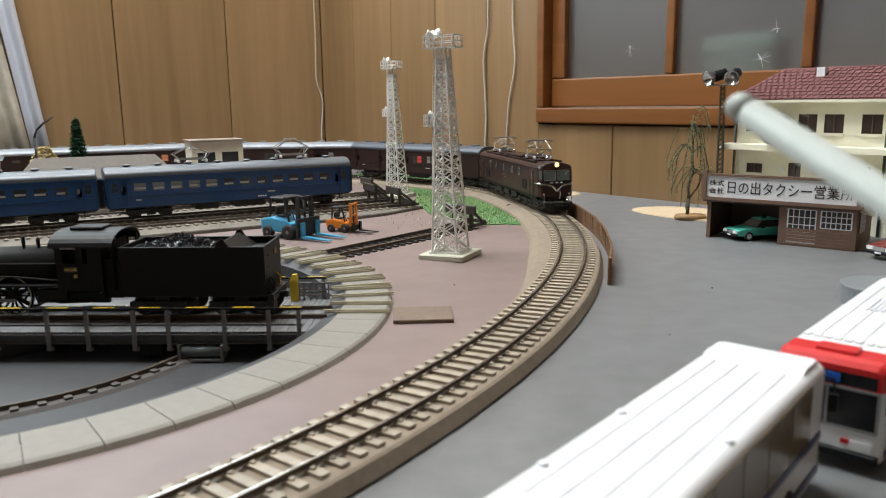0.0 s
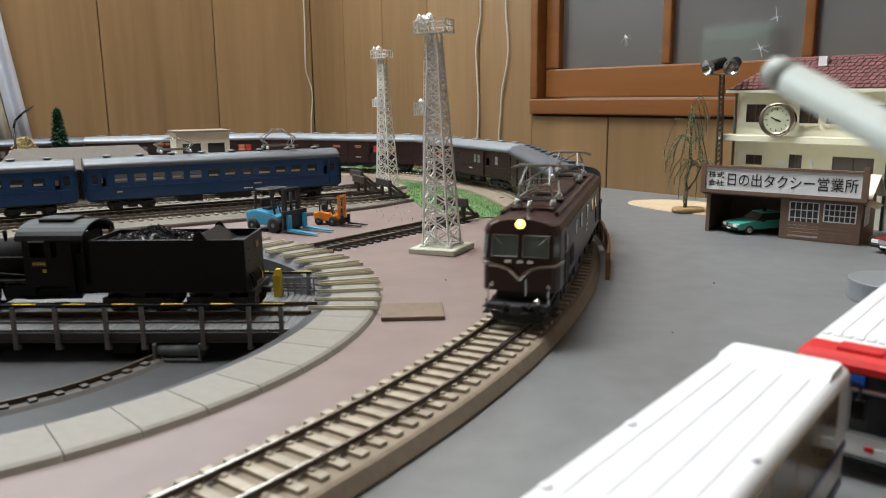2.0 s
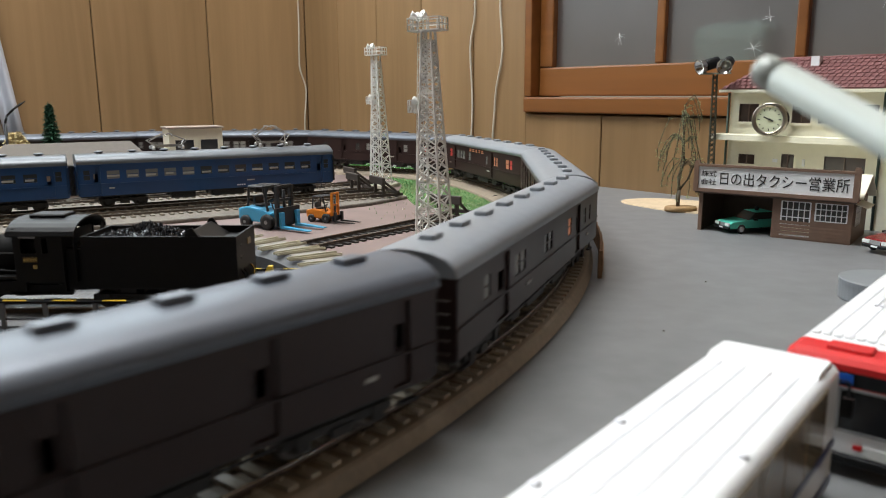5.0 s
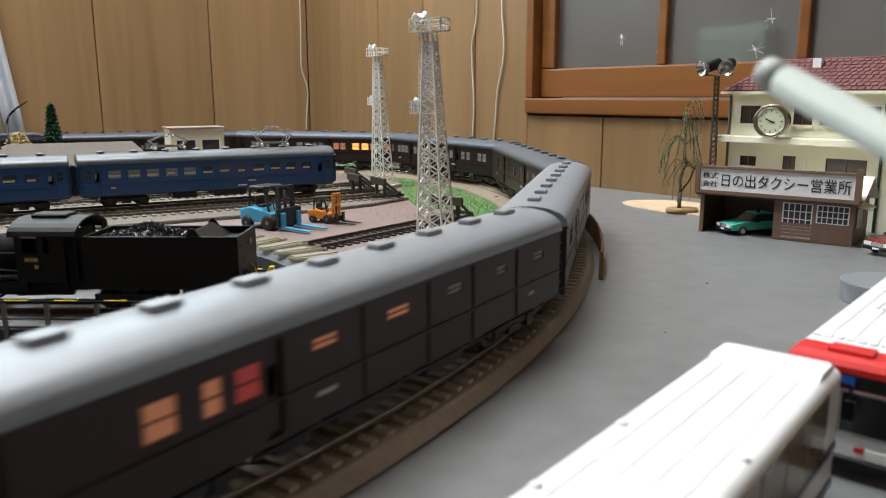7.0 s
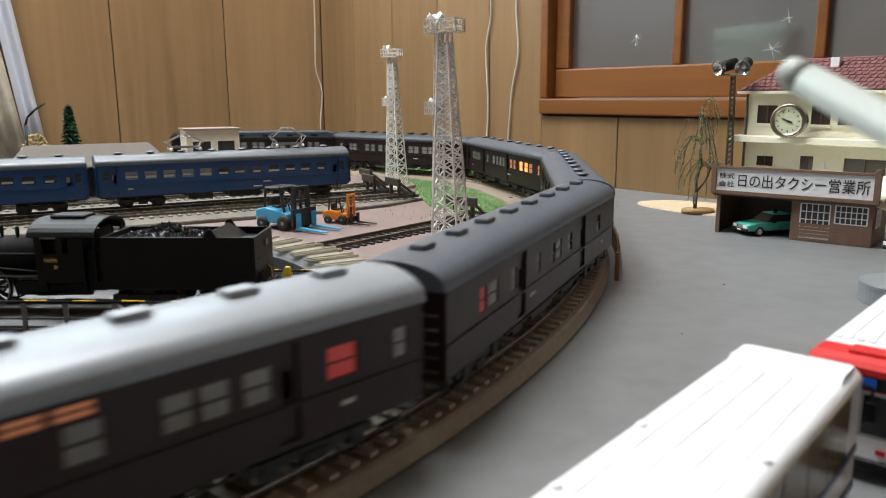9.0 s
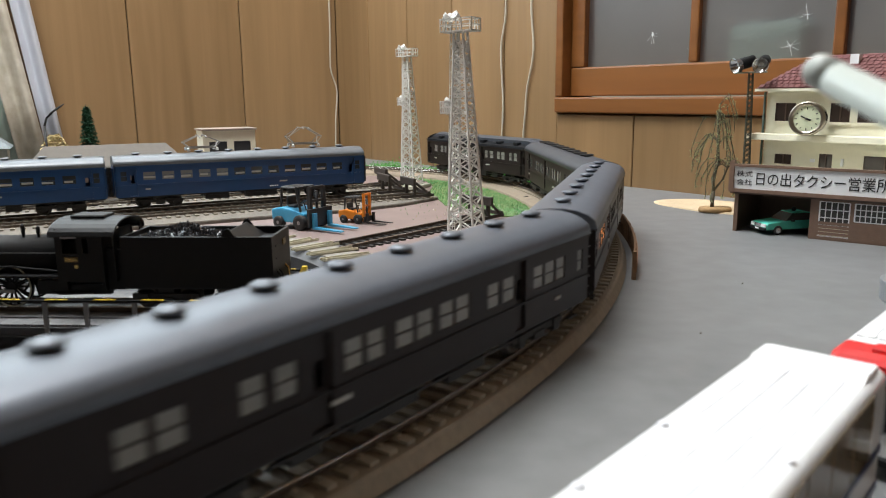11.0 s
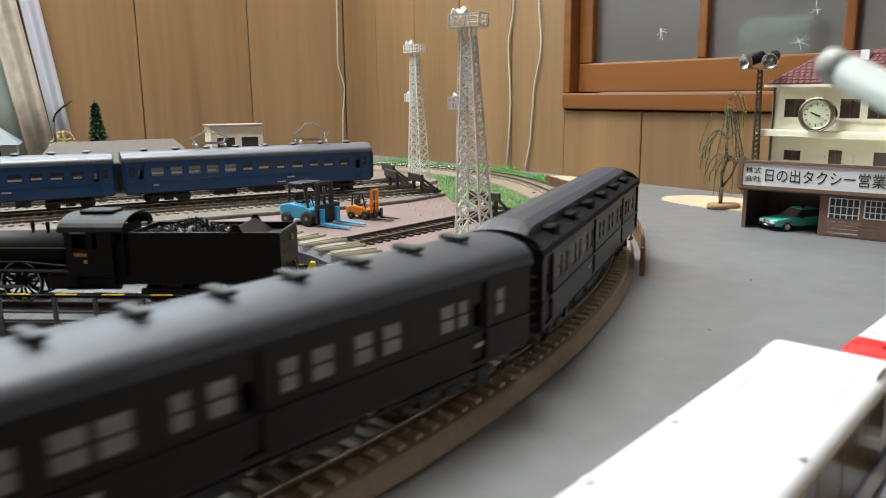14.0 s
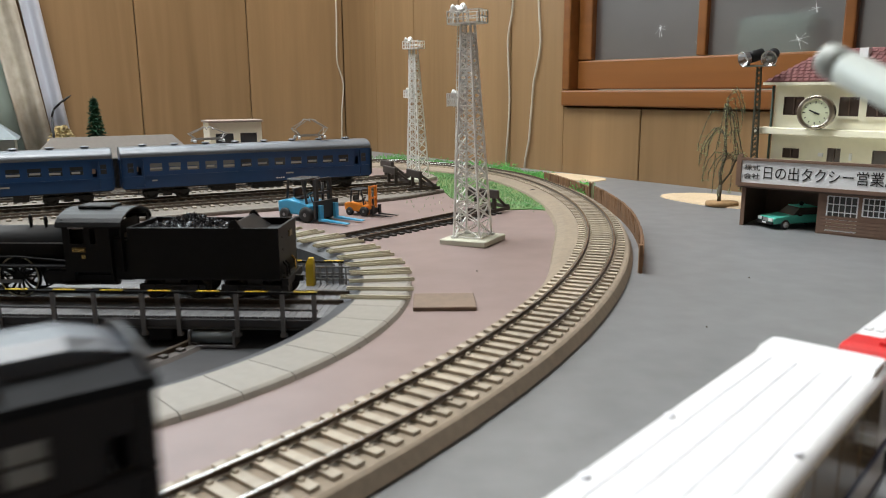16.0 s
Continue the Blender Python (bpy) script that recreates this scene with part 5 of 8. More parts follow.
    loft(b, [[Vector((x, y, z)) for y, z in prof] for x in (0.033, 0.074)], smooth=False)
    part("cab_roof", b, bl, e)
    b = B()
    box(b, 0.040, 0.062, -0.006, 0.006, 0.0436, 0.0452)
    bevel(b, 0.0005, 1)
    part("roof_hatch", b, bl, e)
    for sd in (-1, 1):
        b = B()
        box(b, 0.0722, 0.0732, sd * 0.0150 - 0.0016, sd * 0.0150 + 0.0016, 0.0150, 0.0390)
        part("cab_pillar", b, bl, e)
    # footplate made tall so that it also blocks the bright gap before the tender
    b = B()
    box(b, 0.0660, 0.0764, -0.0140, 0.0140, 0.0105, 0.0300)
    part("footplate", b, bl, e)
    # tender
    t = thing("tender", BR @ pose(0, 0, 0.0035), "matt black locomotive tender heaped with coal", "tender")
    x0, x1 = 0.0765, 0.1570
    b = B()
    box(b, x0, x1, -0.0160, 0.0160, 0.0135, 0.0175)
    part("tank_floor", b, bl, t)
    for sd in (-1, 1):
        b = B()
        box(b, x0, x1, sd * 0.0160 - 0.0007, sd * 0.0160 + 0.0007, 0.0120, 0.0330)
        part("tank_side", b, bl, t)
    b = B()
    box(b, x1 - 0.0012, x1, -0.0153, 0.0153, 0.0120, 0.0330)
    part("tank_end", b, bl, t)
    b = B()
    box(b, x0, x0 + 0.0012, -0.0153, 0.0153, 0.0120, 0.0330)
    part("tank_end", b, bl, t)
    b = B()
    loft(b, [[Vector((x, y, z)) for x, z in ((0.132, 0.0180), (0.1322, 0.0345), (0.134, 0.0350), (0.1440, 0.0300), (0.156, 0.0300), (0.156, 0.018))] for y in (-0.0150, 0.0150)])
    part("rear_deck", b, bl, t)
    for sd in (-1, 1):
        b = B()
        loft(b, [[Vector((x, y, z)) for x, z in ((0.1300, 0.0328), (0.1325, 0.0360), (0.1345, 0.0364), (0.1375, 0.0330), (0.1375, 0.0325))] for y in (sd * 0.0158 - 0.0006, sd * 0.0158 + 0.0006)])
        part("side_flare", b, bl, t)
    # heap of coal made of many angular lumps
    rnd = random.Random(8)
    b = B()
    coal = mat("glossy_coal", (0.022, 0.023, 0.026), 0.25, scale=500, var=0.4, bump=0.3, island=0.6)
    bed = [(0.078, 0.029), (0.09, 0.0315), (0.105, 0.0335), (0.118, 0.032), (0.131, 0.029)]
    loft(b, [[Vector((x, -0.015, 0.018)), Vector((x, -0.014, z - 0.004)), Vector((x, 0, z)), Vector((x, 0.014, z - 0.004)), Vector((x, 0.015, 0.018))] for x, z in bed])
    for _ in range(1500):
        x = rnd.uniform(0.0785, 0.1310)
        y = rnd.uniform(-0.0148, 0.0148)
        z = 0.0305 + 0.0058 * math.exp(-((x - 0.105) / 0.014) ** 2 - (y / 0.010) ** 2) + rnd.uniform(-0.001, 0.0006)
        r = rnd.uniform(0.0005, 0.0011)
        m = Matrix.Translation((x, y, z)) @ Euler((rnd.uniform(0, 6), rnd.uniform(0, 6), rnd.uniform(0, 6))).to_matrix().to_4x4() @ Matrix.Diagonal((r, r * rnd.uniform(0.6, 1), r * rnd.uniform(0.5, 1), 1))
        vs = [b.verts.new(m @ Vector(p)) for p in ((1, 0, 0), (-1, 0, 0), (0, 1, 0), (0, -1, 0), (0, 0, 1), (0, 0, -1))]
        for f in ((0, 2, 4), (2, 1, 4), (1, 3, 4), (3, 0, 4), (2, 0, 5), (1, 2, 5), (3, 1, 5), (0, 3, 5)):
            b.faces.new([vs[i] for i in f])
    tagged(part("coal", b, coal, t, "heap of shiny black coal"), kind="stuff")
    for x in (0.096, 0.138):
        bogie(t, x, wb=0.022)
    b = B()
    box(b, x0, x1 + 0.002, -0.0130, 0.0130, 0.0105, 0.0125)
    box(b, x1, x1 + 0.0035, -0.0145, 0.0145, 0.0085, 0.0120)
    part("underframe", b, M_UNDER, t)
    b = B()
    box(b, x1 + 0.003, x1 + 0.008, -0.0014, 0.0014, 0.0075, 0.0105)
    part("coupler", b, M_UNDER, t)
    for y in (-0.006, 0.006, -0.010):
        b = B()
        tube(b, [(x1, y, 0.0180), (x1 + 0.0018, y, 0.0165), (x1 + 0.0020, y, 0.0080)], 0.0005, 6)
        part("hose", b, M_BRASS if y == 0.006 else bl, t)
    b = B()
    box(b, x1, x1 + 0.0006, 0.002, 0.007, 0.0270, 0.0295)
    part("number_plate", b, MATS["aged_brass_plate"], t, "small aged brass plate")
    b = B()
    for z in (0.014, 0.019, 0.024, 0.029):
        rod(b, (x1 + 0.001, -0.0135, z), (x1 + 0.001, -0.0095, z), 0.0003, 5)
    part("ladder", b, bl, t)


steam_engine()
# the boiler, cab and tank stand taller over the wheels
for ob in [o for o in scene.objects if o.type == "MESH" and o.parent and (o.parent.name.split(".")[0] in ("steam_locomotive", "tender") or (o.parent.parent and o.parent.parent.name.split(".")[0] in ("steam_locomotive", "tender")))]:
    kin = [ob.parent.name.split(".")[0], ob.parent.parent.name.split(".")[0] if ob.parent.parent else ""]
    if "steam_locomotive" in kin:
        for v in ob.data.vertices:
            v.co.x = v.co.x + 0.0075 if v.co.x < 0.036 else 0.0435 + (v.co.x - 0.036) * 0.80
    if ob.name.split(".")[0] in ("driving_wheel", "tyre", "spokes", "side_rod", "wheelset", "bogie"):
        continue
    for v in ob.data.vertices:
        if v.co.z > 0.012:
            v.co.z = 0.012 + (v.co.z - 0.012) * (1.22 if v.co.x > 0.0762 else 1.05)
        if v.co.x > 0.0765:
            v.co.x = 0.0765 + (v.co.x - 0.0765) * 0.94


# ---- blue coaches, buffer stops ----
def yard_things():
    ws = even(-0.098, 0.098, 12, 0.0105, 0.0268, 0.0340) + [(-0.114, -0.109, 0.0265, 0.0350), (0.109, 0.114, 0.0265, 0.0350)]
    m_roof = mat("blue_grey_roof_paint", (0.118, 0.130, 0.145), 0.38, 0.1, scale=200, var=0.08)
    for i in range(2):
        x, y = yard_at(0.1655 - i * 0.2455, 0.753)
        c = coach("blue express coach standing in the yard" if i else "blue electric coach with raised pantographs standing in the yard", m_roof, ws, [(-0.108, -0.1005), (0.1005, 0.108)], "dome", body=M_BLUE, L=0.237, group="blue coaches in the yard", seats=True, pale=(3, 4, 5, 6) if i else (0, 1, 2, 3, 4))
        c.matrix_basis = pose(x, y, 0.0081, 0, 0, math.degrees(math.atan2(0.447, 0.894)))
        b = B()
        for k in range(4):
            x0 = -0.1213 - k * 0.0010
            box(b, x0 - 0.0006, x0, -0.0062, 0.0062, 0.0120, 0.0385)
            box(b, -x0, -x0 + 0.0006, -0.0062, 0.0062, 0.0120, 0.0385)
        part("gangway_bellows", b, M_UNDER, c)
        for sd in (-1, 1):
            b = B()
            box(b, sd * 0.1186, sd * 0.1192, -0.0165, 0.0165, 0.0125, 0.0400)
            part("end_panel", b, M_BLUE, c)
        if not i:
            pantograph(c, 0.0607, 0.016)
            pantograph(c, -0.0395, 0.011)
        b = B()
        for k in range(4):
            box(b, 0.020 + k * 0.0022, 0.0216 + k * 0.0022, -0.01745, -0.0172, 0.0140, 0.0152)
        part("lettering", b, M_WHITE, c, "plain white bars")
    dk = mat("dark_brown_buffer_stop", (0.040, 0.030, 0.025), 0.6, scale=250, var=0.25, bump=0.2)
    for a, o in ((0.324, 0.708), (0.316, 0.753), (0.338, 0.815)):
        x, y = yard_at(a, o)
        buffer_stop(pose(x, y, 0.0058, 0, 0, math.degrees(math.atan2(0.447, 0.894))), dk)
    buffer_stop(pose(0.0370, 0.6520, 0.0026, 0, 0, 48.7), dk)


def buffer_stop(m, dk):
    m = m @ Matrix.Diagonal((1.2, 1.15, 1.25, 1))
    s = thing("buffer_stop", m, "dark brown timber buffer stop at the end of the track", "buffer stop", "buffer stops")
    for y in (-0.0086, 0.0086):
        b = B()
        box(b, -0.0012, 0.0012, y - 0.0012, y + 0.0012, 0, 0.0150)
        part("post", b, dk, s)
        b = B()
        rod(b, (0.0, y, 0.0125), (0.016, y, 0.001), 0.0011, 6)
        part("brace", b, dk, s)
        b = B()
        box(b, -0.012, 0.018, y - 0.001, y + 0.001, 0.0, 0.0022)
        part("sill", b, dk, s)
    b = B()
    box(b, -0.0035, -0.0013, -0.0145, 0.0145, 0.0100, 0.0160)
    bevel(b, 0.0004, 1)
    part("beam", b, dk, s)
    b = B()
    box(b, 0.011, 0.0135, -0.012, 0.012, 0.0022, 0.0045)
    part("tie_beam", b, dk, s)


yard_things()


# ---- lattice floodlight towers ----
def tower():
    t = thing("floodlight_tower", pose(0, 0, 0), "silver-grey lattice floodlight tower on a concrete slab", "tower", "floodlight towers")
    b = B()
    box(b, -0.019, 0.019, -0.019, 0.019, 0, 0.0040)
    bevel(b, 0.0006, 1)
    part("base_slab", b, mat("pale_cement_slab", (0.47, 0.46, 0.37), 0.7, scale=200, var=0.10, bump=0.15), t)
    H, w0, w1 = 0.148, 0.0108, 0.0036

    def wid(z):
        return w0 + (w1 - w0) * (z - 0.004) / (H - 0.004)
    cs = ((-1, -1), (1, -1), (1, 1), (-1, 1))
    for sx, sy in cs:
        b = B()
        rod(b, (sx * w0, sy * w0, 0.004), (sx * w1, sy * w1, H), 0.0010, 6)
        lg = part("leg", b, M_SILVER, t)
        b = B()
        cbox(b, (sx * w0, sy * w0, 0.0048), (0.0036, 0.0036, 0.0016))
        part("footing", b, M_SILVER, lg)
    zs = [0.005]
    while zs[-1] < H - 0.006:
        zs.append(min(H, zs[-1] + wid(zs[-1]) * 1.05))
    for i in range(4):
        (ax, ay), (bx, by) = cs[i], cs[(i + 1) % 4]
        b = B()
        for za, zb in zip(zs, zs[1:]):
            wa, wb = wid(za), wid(zb)
            rod(b, (ax * wa, ay * wa, za), (bx * wb, by * wb, zb), 0.00058, 4)
            rod(b, (bx * wa, by * wa, za), (ax * wb, ay * wb, zb), 0.00058, 4)
        for z in zs[::2]:
            w = wid(z)
            rod(b, (ax * w, ay * w, z), (bx * w, by * w, z), 0.00058, 4)
        part("lattice", b, M_SILVER, t)
    # caged ladder up one side
    b = B()
    for y in (-0.0022, 0.0022):
        rod(b, (-w0 - 0.0008, y, 0.004), (-w1 - 0.0008, y, H), 0.0004, 5)
    z = 0.008
    while z < H:
        w = wid(z)
        rod(b, (-w - 0.0008, -0.0022, z), (-w - 0.0008, 0.0022, z), 0.00035, 4)
        if int(z * 1000) % 2 == 0:
            tube(b, [(-w - 0.0008, -0.0022, z), (-w - 0.004, -0.0018, z), (-w - 0.0048, 0, z), (-w - 0.004, 0.0018, z), (-w - 0.0008, 0.0022, z)], 0.0003, 4)
        z += 0.0026
    for y, o in ((-0.0018, -0.0040), (0.0, -0.0048), (0.0018, -0.0040)):
        rod(b, (-w0 + o - 0.0, y, 0.02), (-w1 + o, y, H), 0.0003, 4)
    part("ladder", b, M_SILVER, t)

    def platform(z, x0, x1, y0, y1, name):
        b = B()
        box(b, x0, x1, y0, y1, z, z + 0.0010)
        p = part(name, b, M_SILVER, t)
        for hz in (0.0045, 0.0085):
            for q0, q1 in (((x0, y0), (x1, y0)), ((x1, y0), (x1, y1)), ((x1, y1), (x0, y1)), ((x0, y1), (x0, y0))):
                b = B()
                rod(b, (*q0, z + hz), (*q1, z + hz), 0.0005, 4)
                part("railing", b, M_SILVER, p)
        n = 3
        for i in range(n + 1):
            for x, y in sorted({(x0 + (x1 - x0) * i / n, y0), (x0 + (x1 - x0) * i / n, y1), (x0, y0 + (y1 - y0) * i / n), (x1, y0 + (y1 - y0) * i / n)}):
                b = B()
                rod(b, (x, y, z), (x, y, z + 0.0085), 0.0005, 4)
                part("railing_post", b, M_SILVER, p)
        return p
    platform(H, -0.0130, 0.0125, -0.0072, 0.0072, "top_platform")
    platform(0.0945, -0.0165, -0.0064, -0.0045, 0.0045, "middle_platform")

    def flood(x, y, z, turn):
        b = B()
        m = pose(x, y, z, 0, 0, turn) @ pose(0, 0, 0, 0, 62, 0)
        lathe(b, [(0.0012, -0.0036), (0.0020, -0.0024), (0.0026, 0.0), (0.0028, 0.0012), (0.0024, 0.0012)], 16, m)
        f = part("floodlight", b, M_SILVER, t)
        b = B()
        lathe(b, [(0.0023, 0.0008), (0.0015, 0.0012), (0, 0.0014)], 16, m)
        part("lens", b, M_STEEL, f)
        b = B()
        box(b, x - 0.0004, x + 0.0004, y - 0.003, y + 0.003, z - 0.0032, z - 0.0026)
        rod(b, (x, y, z - 0.0092), (x, y, z), 0.0006, 5)
        part("bracket", b, M_SILVER, f)
    for x, y, tn in ((-0.0105, -0.004, 215), (-0.001, -0.0055, 250), (-0.0105, 0.005, 150)):
        flood(x, y, H + 0.0105, tn)
    flood(-0.0135, 0.0, 0.1030, 190)
    return t


T1 = tower()
T1.matrix_basis = pose(0.0212, 0.5235, 0.0012, 0, -1.6, -28) @ Matrix.Diagonal((0.92, 0.92, 1.0, 1))
copy_thing(T1, pose(-0.0287, 0.8886, 0.0012, 0, -1.4, -30)).scale = (0.80, 0.96, 1.015)

# ---- forklifts ----
def forklift(m, paint, label, k=1.0, wide=0.010):
    f = thing("forklift", m, label, "forklift", "forklifts")
    blk = mat("black_forklift_plastic", (0.02, 0.02, 0.022), 0.4, scale=250, var=0.2)

    def S(name, bm, material, parent=f, lab=""):
        bm.transform(Matrix.Scale(k, 4))
        return part(name, bm, material, parent, lab)
    b = B()
    loft(b, [[Vector((x, y, z)) for x, z in ((-0.016, 0.004), (0.010, 0.004), (0.010, 0.0105), (0.003, 0.0105), (0.000, 0.0125), (-0.010, 0.0135), (-0.0165, 0.0115))] for y in (-wide * 0.85, wide * 0.85)])
    bevel(b, 0.0012, 2)
    S("body", b, paint)
    b = B()
    box(b, -0.0175, -0.011, -wide * 0.8, wide * 0.8, 0.0045, 0.0120)
    bevel(b, 0.0016, 2)
    S("counterweight", b, paint)
    for x, r in ((-0.010, 0.0040), (0.0075, 0.0048)):
        for sd in (-1, 1):
            b = B()
            lathe(b, [(r * 0.55, -0.0018), (r * 0.95, -0.0018), (r, -0.0012), (r, 0.0012), (r * 0.95, 0.0018), (r * 0.55, 0.0018)], 18, Matrix.Translation((x, sd * wide * 0.86, r)) @ Matrix.Rotation(math.pi / 2, 4, "X"))
            w = S("wheel", b, mat("black_rubber", (0.018, 0.018, 0.018), 0.7, scale=300))
            b = B()
            lathe(b, [(r * 0.55, -0.0014), (r * 0.2, -0.0019), (0, -0.0019)] if sd > 0 else [(0, 0.0019), (r * 0.2, 0.0019), (r * 0.55, 0.0014)], 14, Matrix.Translation((x, sd * wide * 0.86, r)) @ Matrix.Rotation(math.pi / 2, 4, "X"))
            part_ = S("hub", b, MATS["dull_steel"], w)
    # overhead guard
    for sd in (-1, 1):
        b = B()
        tube(b, [(-0.010, sd * wide * 0.7, 0.012), (-0.0085, sd * wide * 0.68, 0.0255), (0.003, sd * wide * 0.68, 0.0258), (0.0065, sd * wide * 0.7, 0.0110)], 0.0008, 6)
        S("guard_frame", b, blk)
    for i in range(5):
        x = -0.0085 + i * 0.0029
        b = B()
        box(b, x - 0.0010, x + 0.0010, -wide * 0.68, wide * 0.68, 0.0252, 0.0262)
        S("guard_bar", b, blk)
    b = B()
    box(b, -0.008, -0.002, -0.004, 0.004, 0.0125, 0.0145)
    box(b, -0.0095, -0.0075, -0.004, 0.004, 0.0140, 0.0195)
    bevel(b, 0.0006, 1)
    S("seat", b, blk)
    b = B()
    lathe(b, [(0.0022, -0.0003), (0.0022, 0.0003)], 14, pose(0.002, 0, 0.0165, 0, -35, 0))
    rod(b, (0.002, 0, 0.0165), (0.004, 0, 0.011), 0.0004, 5)
    S("steering_wheel", b, blk)
    # mast
    mast = paint if k < 0.95 else blk
    for sd in (-1, 1):
        b = B()
        box(b, 0.0115, 0.0140, sd * wide * 0.55 - 0.0010, sd * wide * 0.55 + 0.0010, 0.0020, 0.0300 if k < 0.95 else 0.0265)
        S("mast_rail", b, mast)
    for z in (0.008, 0.018, 0.0262 if k >= 0.95 else 0.029):
        b = B()
        box(b, 0.0118, 0.0136, -wide * 0.55, wide * 0.55, z - 0.0008, z + 0.0008)
        S("mast_crossbar", b, mast)
    b = B()
    rod(b, (0.0128, 0, 0.003), (0.0128, 0, 0.024), 0.0009, 8)
    S("lift_cylinder", b, blk)
    b = B()
    box(b, 0.0142, 0.0158, -wide * 0.95, wide * 0.95, 0.0025, 0.0135 if k >= 0.95 else 0.0075)
    S("carriage", b, blk)
    for sd in (-1, 1):
        b = B()
        loft(b, [[Vector((x, y, z)) for x, z in ((0.0160, 0.0012), (0.0385, 0.0012), (0.0385, 0.0018), (0.0178, 0.0027), (0.0178, 0.0110), (0.0160, 0.0110))] for y in (sd * wide * 0.62 - 0.0015, sd * wide * 0.62 + 0.0015)])
        S("fork", b, paint if k >= 0.95 else blk)


forklift(pose(-0.1120, 0.6235, 0.0012, 0, 0, -33), mat("sky_blue_paint", (0.06, 0.34, 0.56), 0.35, scale=200, var=0.08), "sky-blue forklift with a black mast parked on the yard", 1.32, 0.0112)
forklift(pose(-0.0690, 0.6455, 0.0012, 0, 0, -30), mat("orange_paint", (0.72, 0.22, 0.02), 0.35, scale=200, var=0.08), "small orange forklift parked on the yard", 0.86, 0.009)

# loose board lying by the ring
bm = B()
box(bm, -0.0155, 0.0155, -0.0115, 0.0140, 0, 0.0022)
bevel(bm, 0.0003, 1)
tag(part("board_offcut", bm, mat("brown_hardboard", (0.175, 0.122, 0.085), 0.7, scale=260, var=0.2, bump=0.25), m=pose(0.0005, 0.3655, 0.0012, 0, 0, 1)), "thin brown hardboard offcut lying on the yard", "board")


# ---- taxi office ----
FL, FR = Vector((0.2355, 0.5922, 0)), Vector((0.3199, 0.5209, 0))
OM = Matrix.Translation(FL) @ Matrix.Rotation(math.atan2(FR.y - FL.y, FR.x - FL.x), 4, "Z")
M_BROWNP = mat("brown_siding_plastic", (0.185, 0.112, 0.078), 0.55, scale=200, var=0.15, bump=0.15)
M_BROWND = mat("dark_brown_trim", (0.085, 0.055, 0.042), 0.5, scale=200, var=0.15)
M_INK = mat("black_sign_ink", (0.012, 0.012, 0.013), 0.5, scale=200, var=0.1)


def glazed(parent, x0, x1, z0, z1, y, cols, rows, frame_mat, w=0.0006, pane=M_PANE, low=0):
    """A white window with glazing bars in front of a dark pane; low: closed panels in the bottom row."""
    b = B()
    box(b, x0, x1, y + 0.0004, y + 0.0007, z0, z1)
    win = part("window", b, pane, parent)
    b = B()
    for i in range(cols + 1):
        x = x0 + (x1 - x0) * i / cols
        ww = w if 0 < i < cols else w * 1.6
        box(b, x - ww / 2, x + ww / 2, y - 0.0004, y + 0.0004, z0, z1)
    for k in range(rows + 1):
        z = z0 + (z1 - z0) * k / rows
        box(b, x0, x1, y - 0.0005, y + 0.0003, z - w / 2, z + w / 2)
    part("glazing_grid", b, frame_mat, win)
    return win


def text(body, size, m, parent, material, name="lettering", depth=0.0001):
    cu = bpy.data.curves.new(name, "FONT")
    cu.body, cu.size, cu.extrude = body, size, depth
    cu.align_x, cu.align_y = "LEFT", "CENTER"
    ob = new("tmp_text", cu)
    dg = bpy.context.evaluated_depsgraph_get()
    me = bpy.data.meshes.new_from_object(ob.evaluated_get(dg))
    bpy.data.objects.remove(ob)
    me.materials.clear()
    me.materials.append(material)
    o = new(name, me)
    o.parent = parent
    o.matrix_basis = m
    return o


def fit_text(body, x0, x1, z, y, hgt, parent):
    o = text(body, 0.01, Matrix(), parent, M_INK)
    xs = [v.co.x for v in o.data.vertices]
    ys = [v.co.y for v in o.data.vertices]
    sx, sy = (x1 - x0) / (max(xs) - min(xs)), hgt / (max(ys) - min(ys))
    cy = (max(ys) + min(ys)) / 2
    o.data.transform(Matrix.Diagonal((sx, sy, 1, 1)) @ Matrix.Translation((-min(xs), -cy, 0)))
    o.matrix_basis = pose(x0, y, z, 90, 0, 0)
    return o


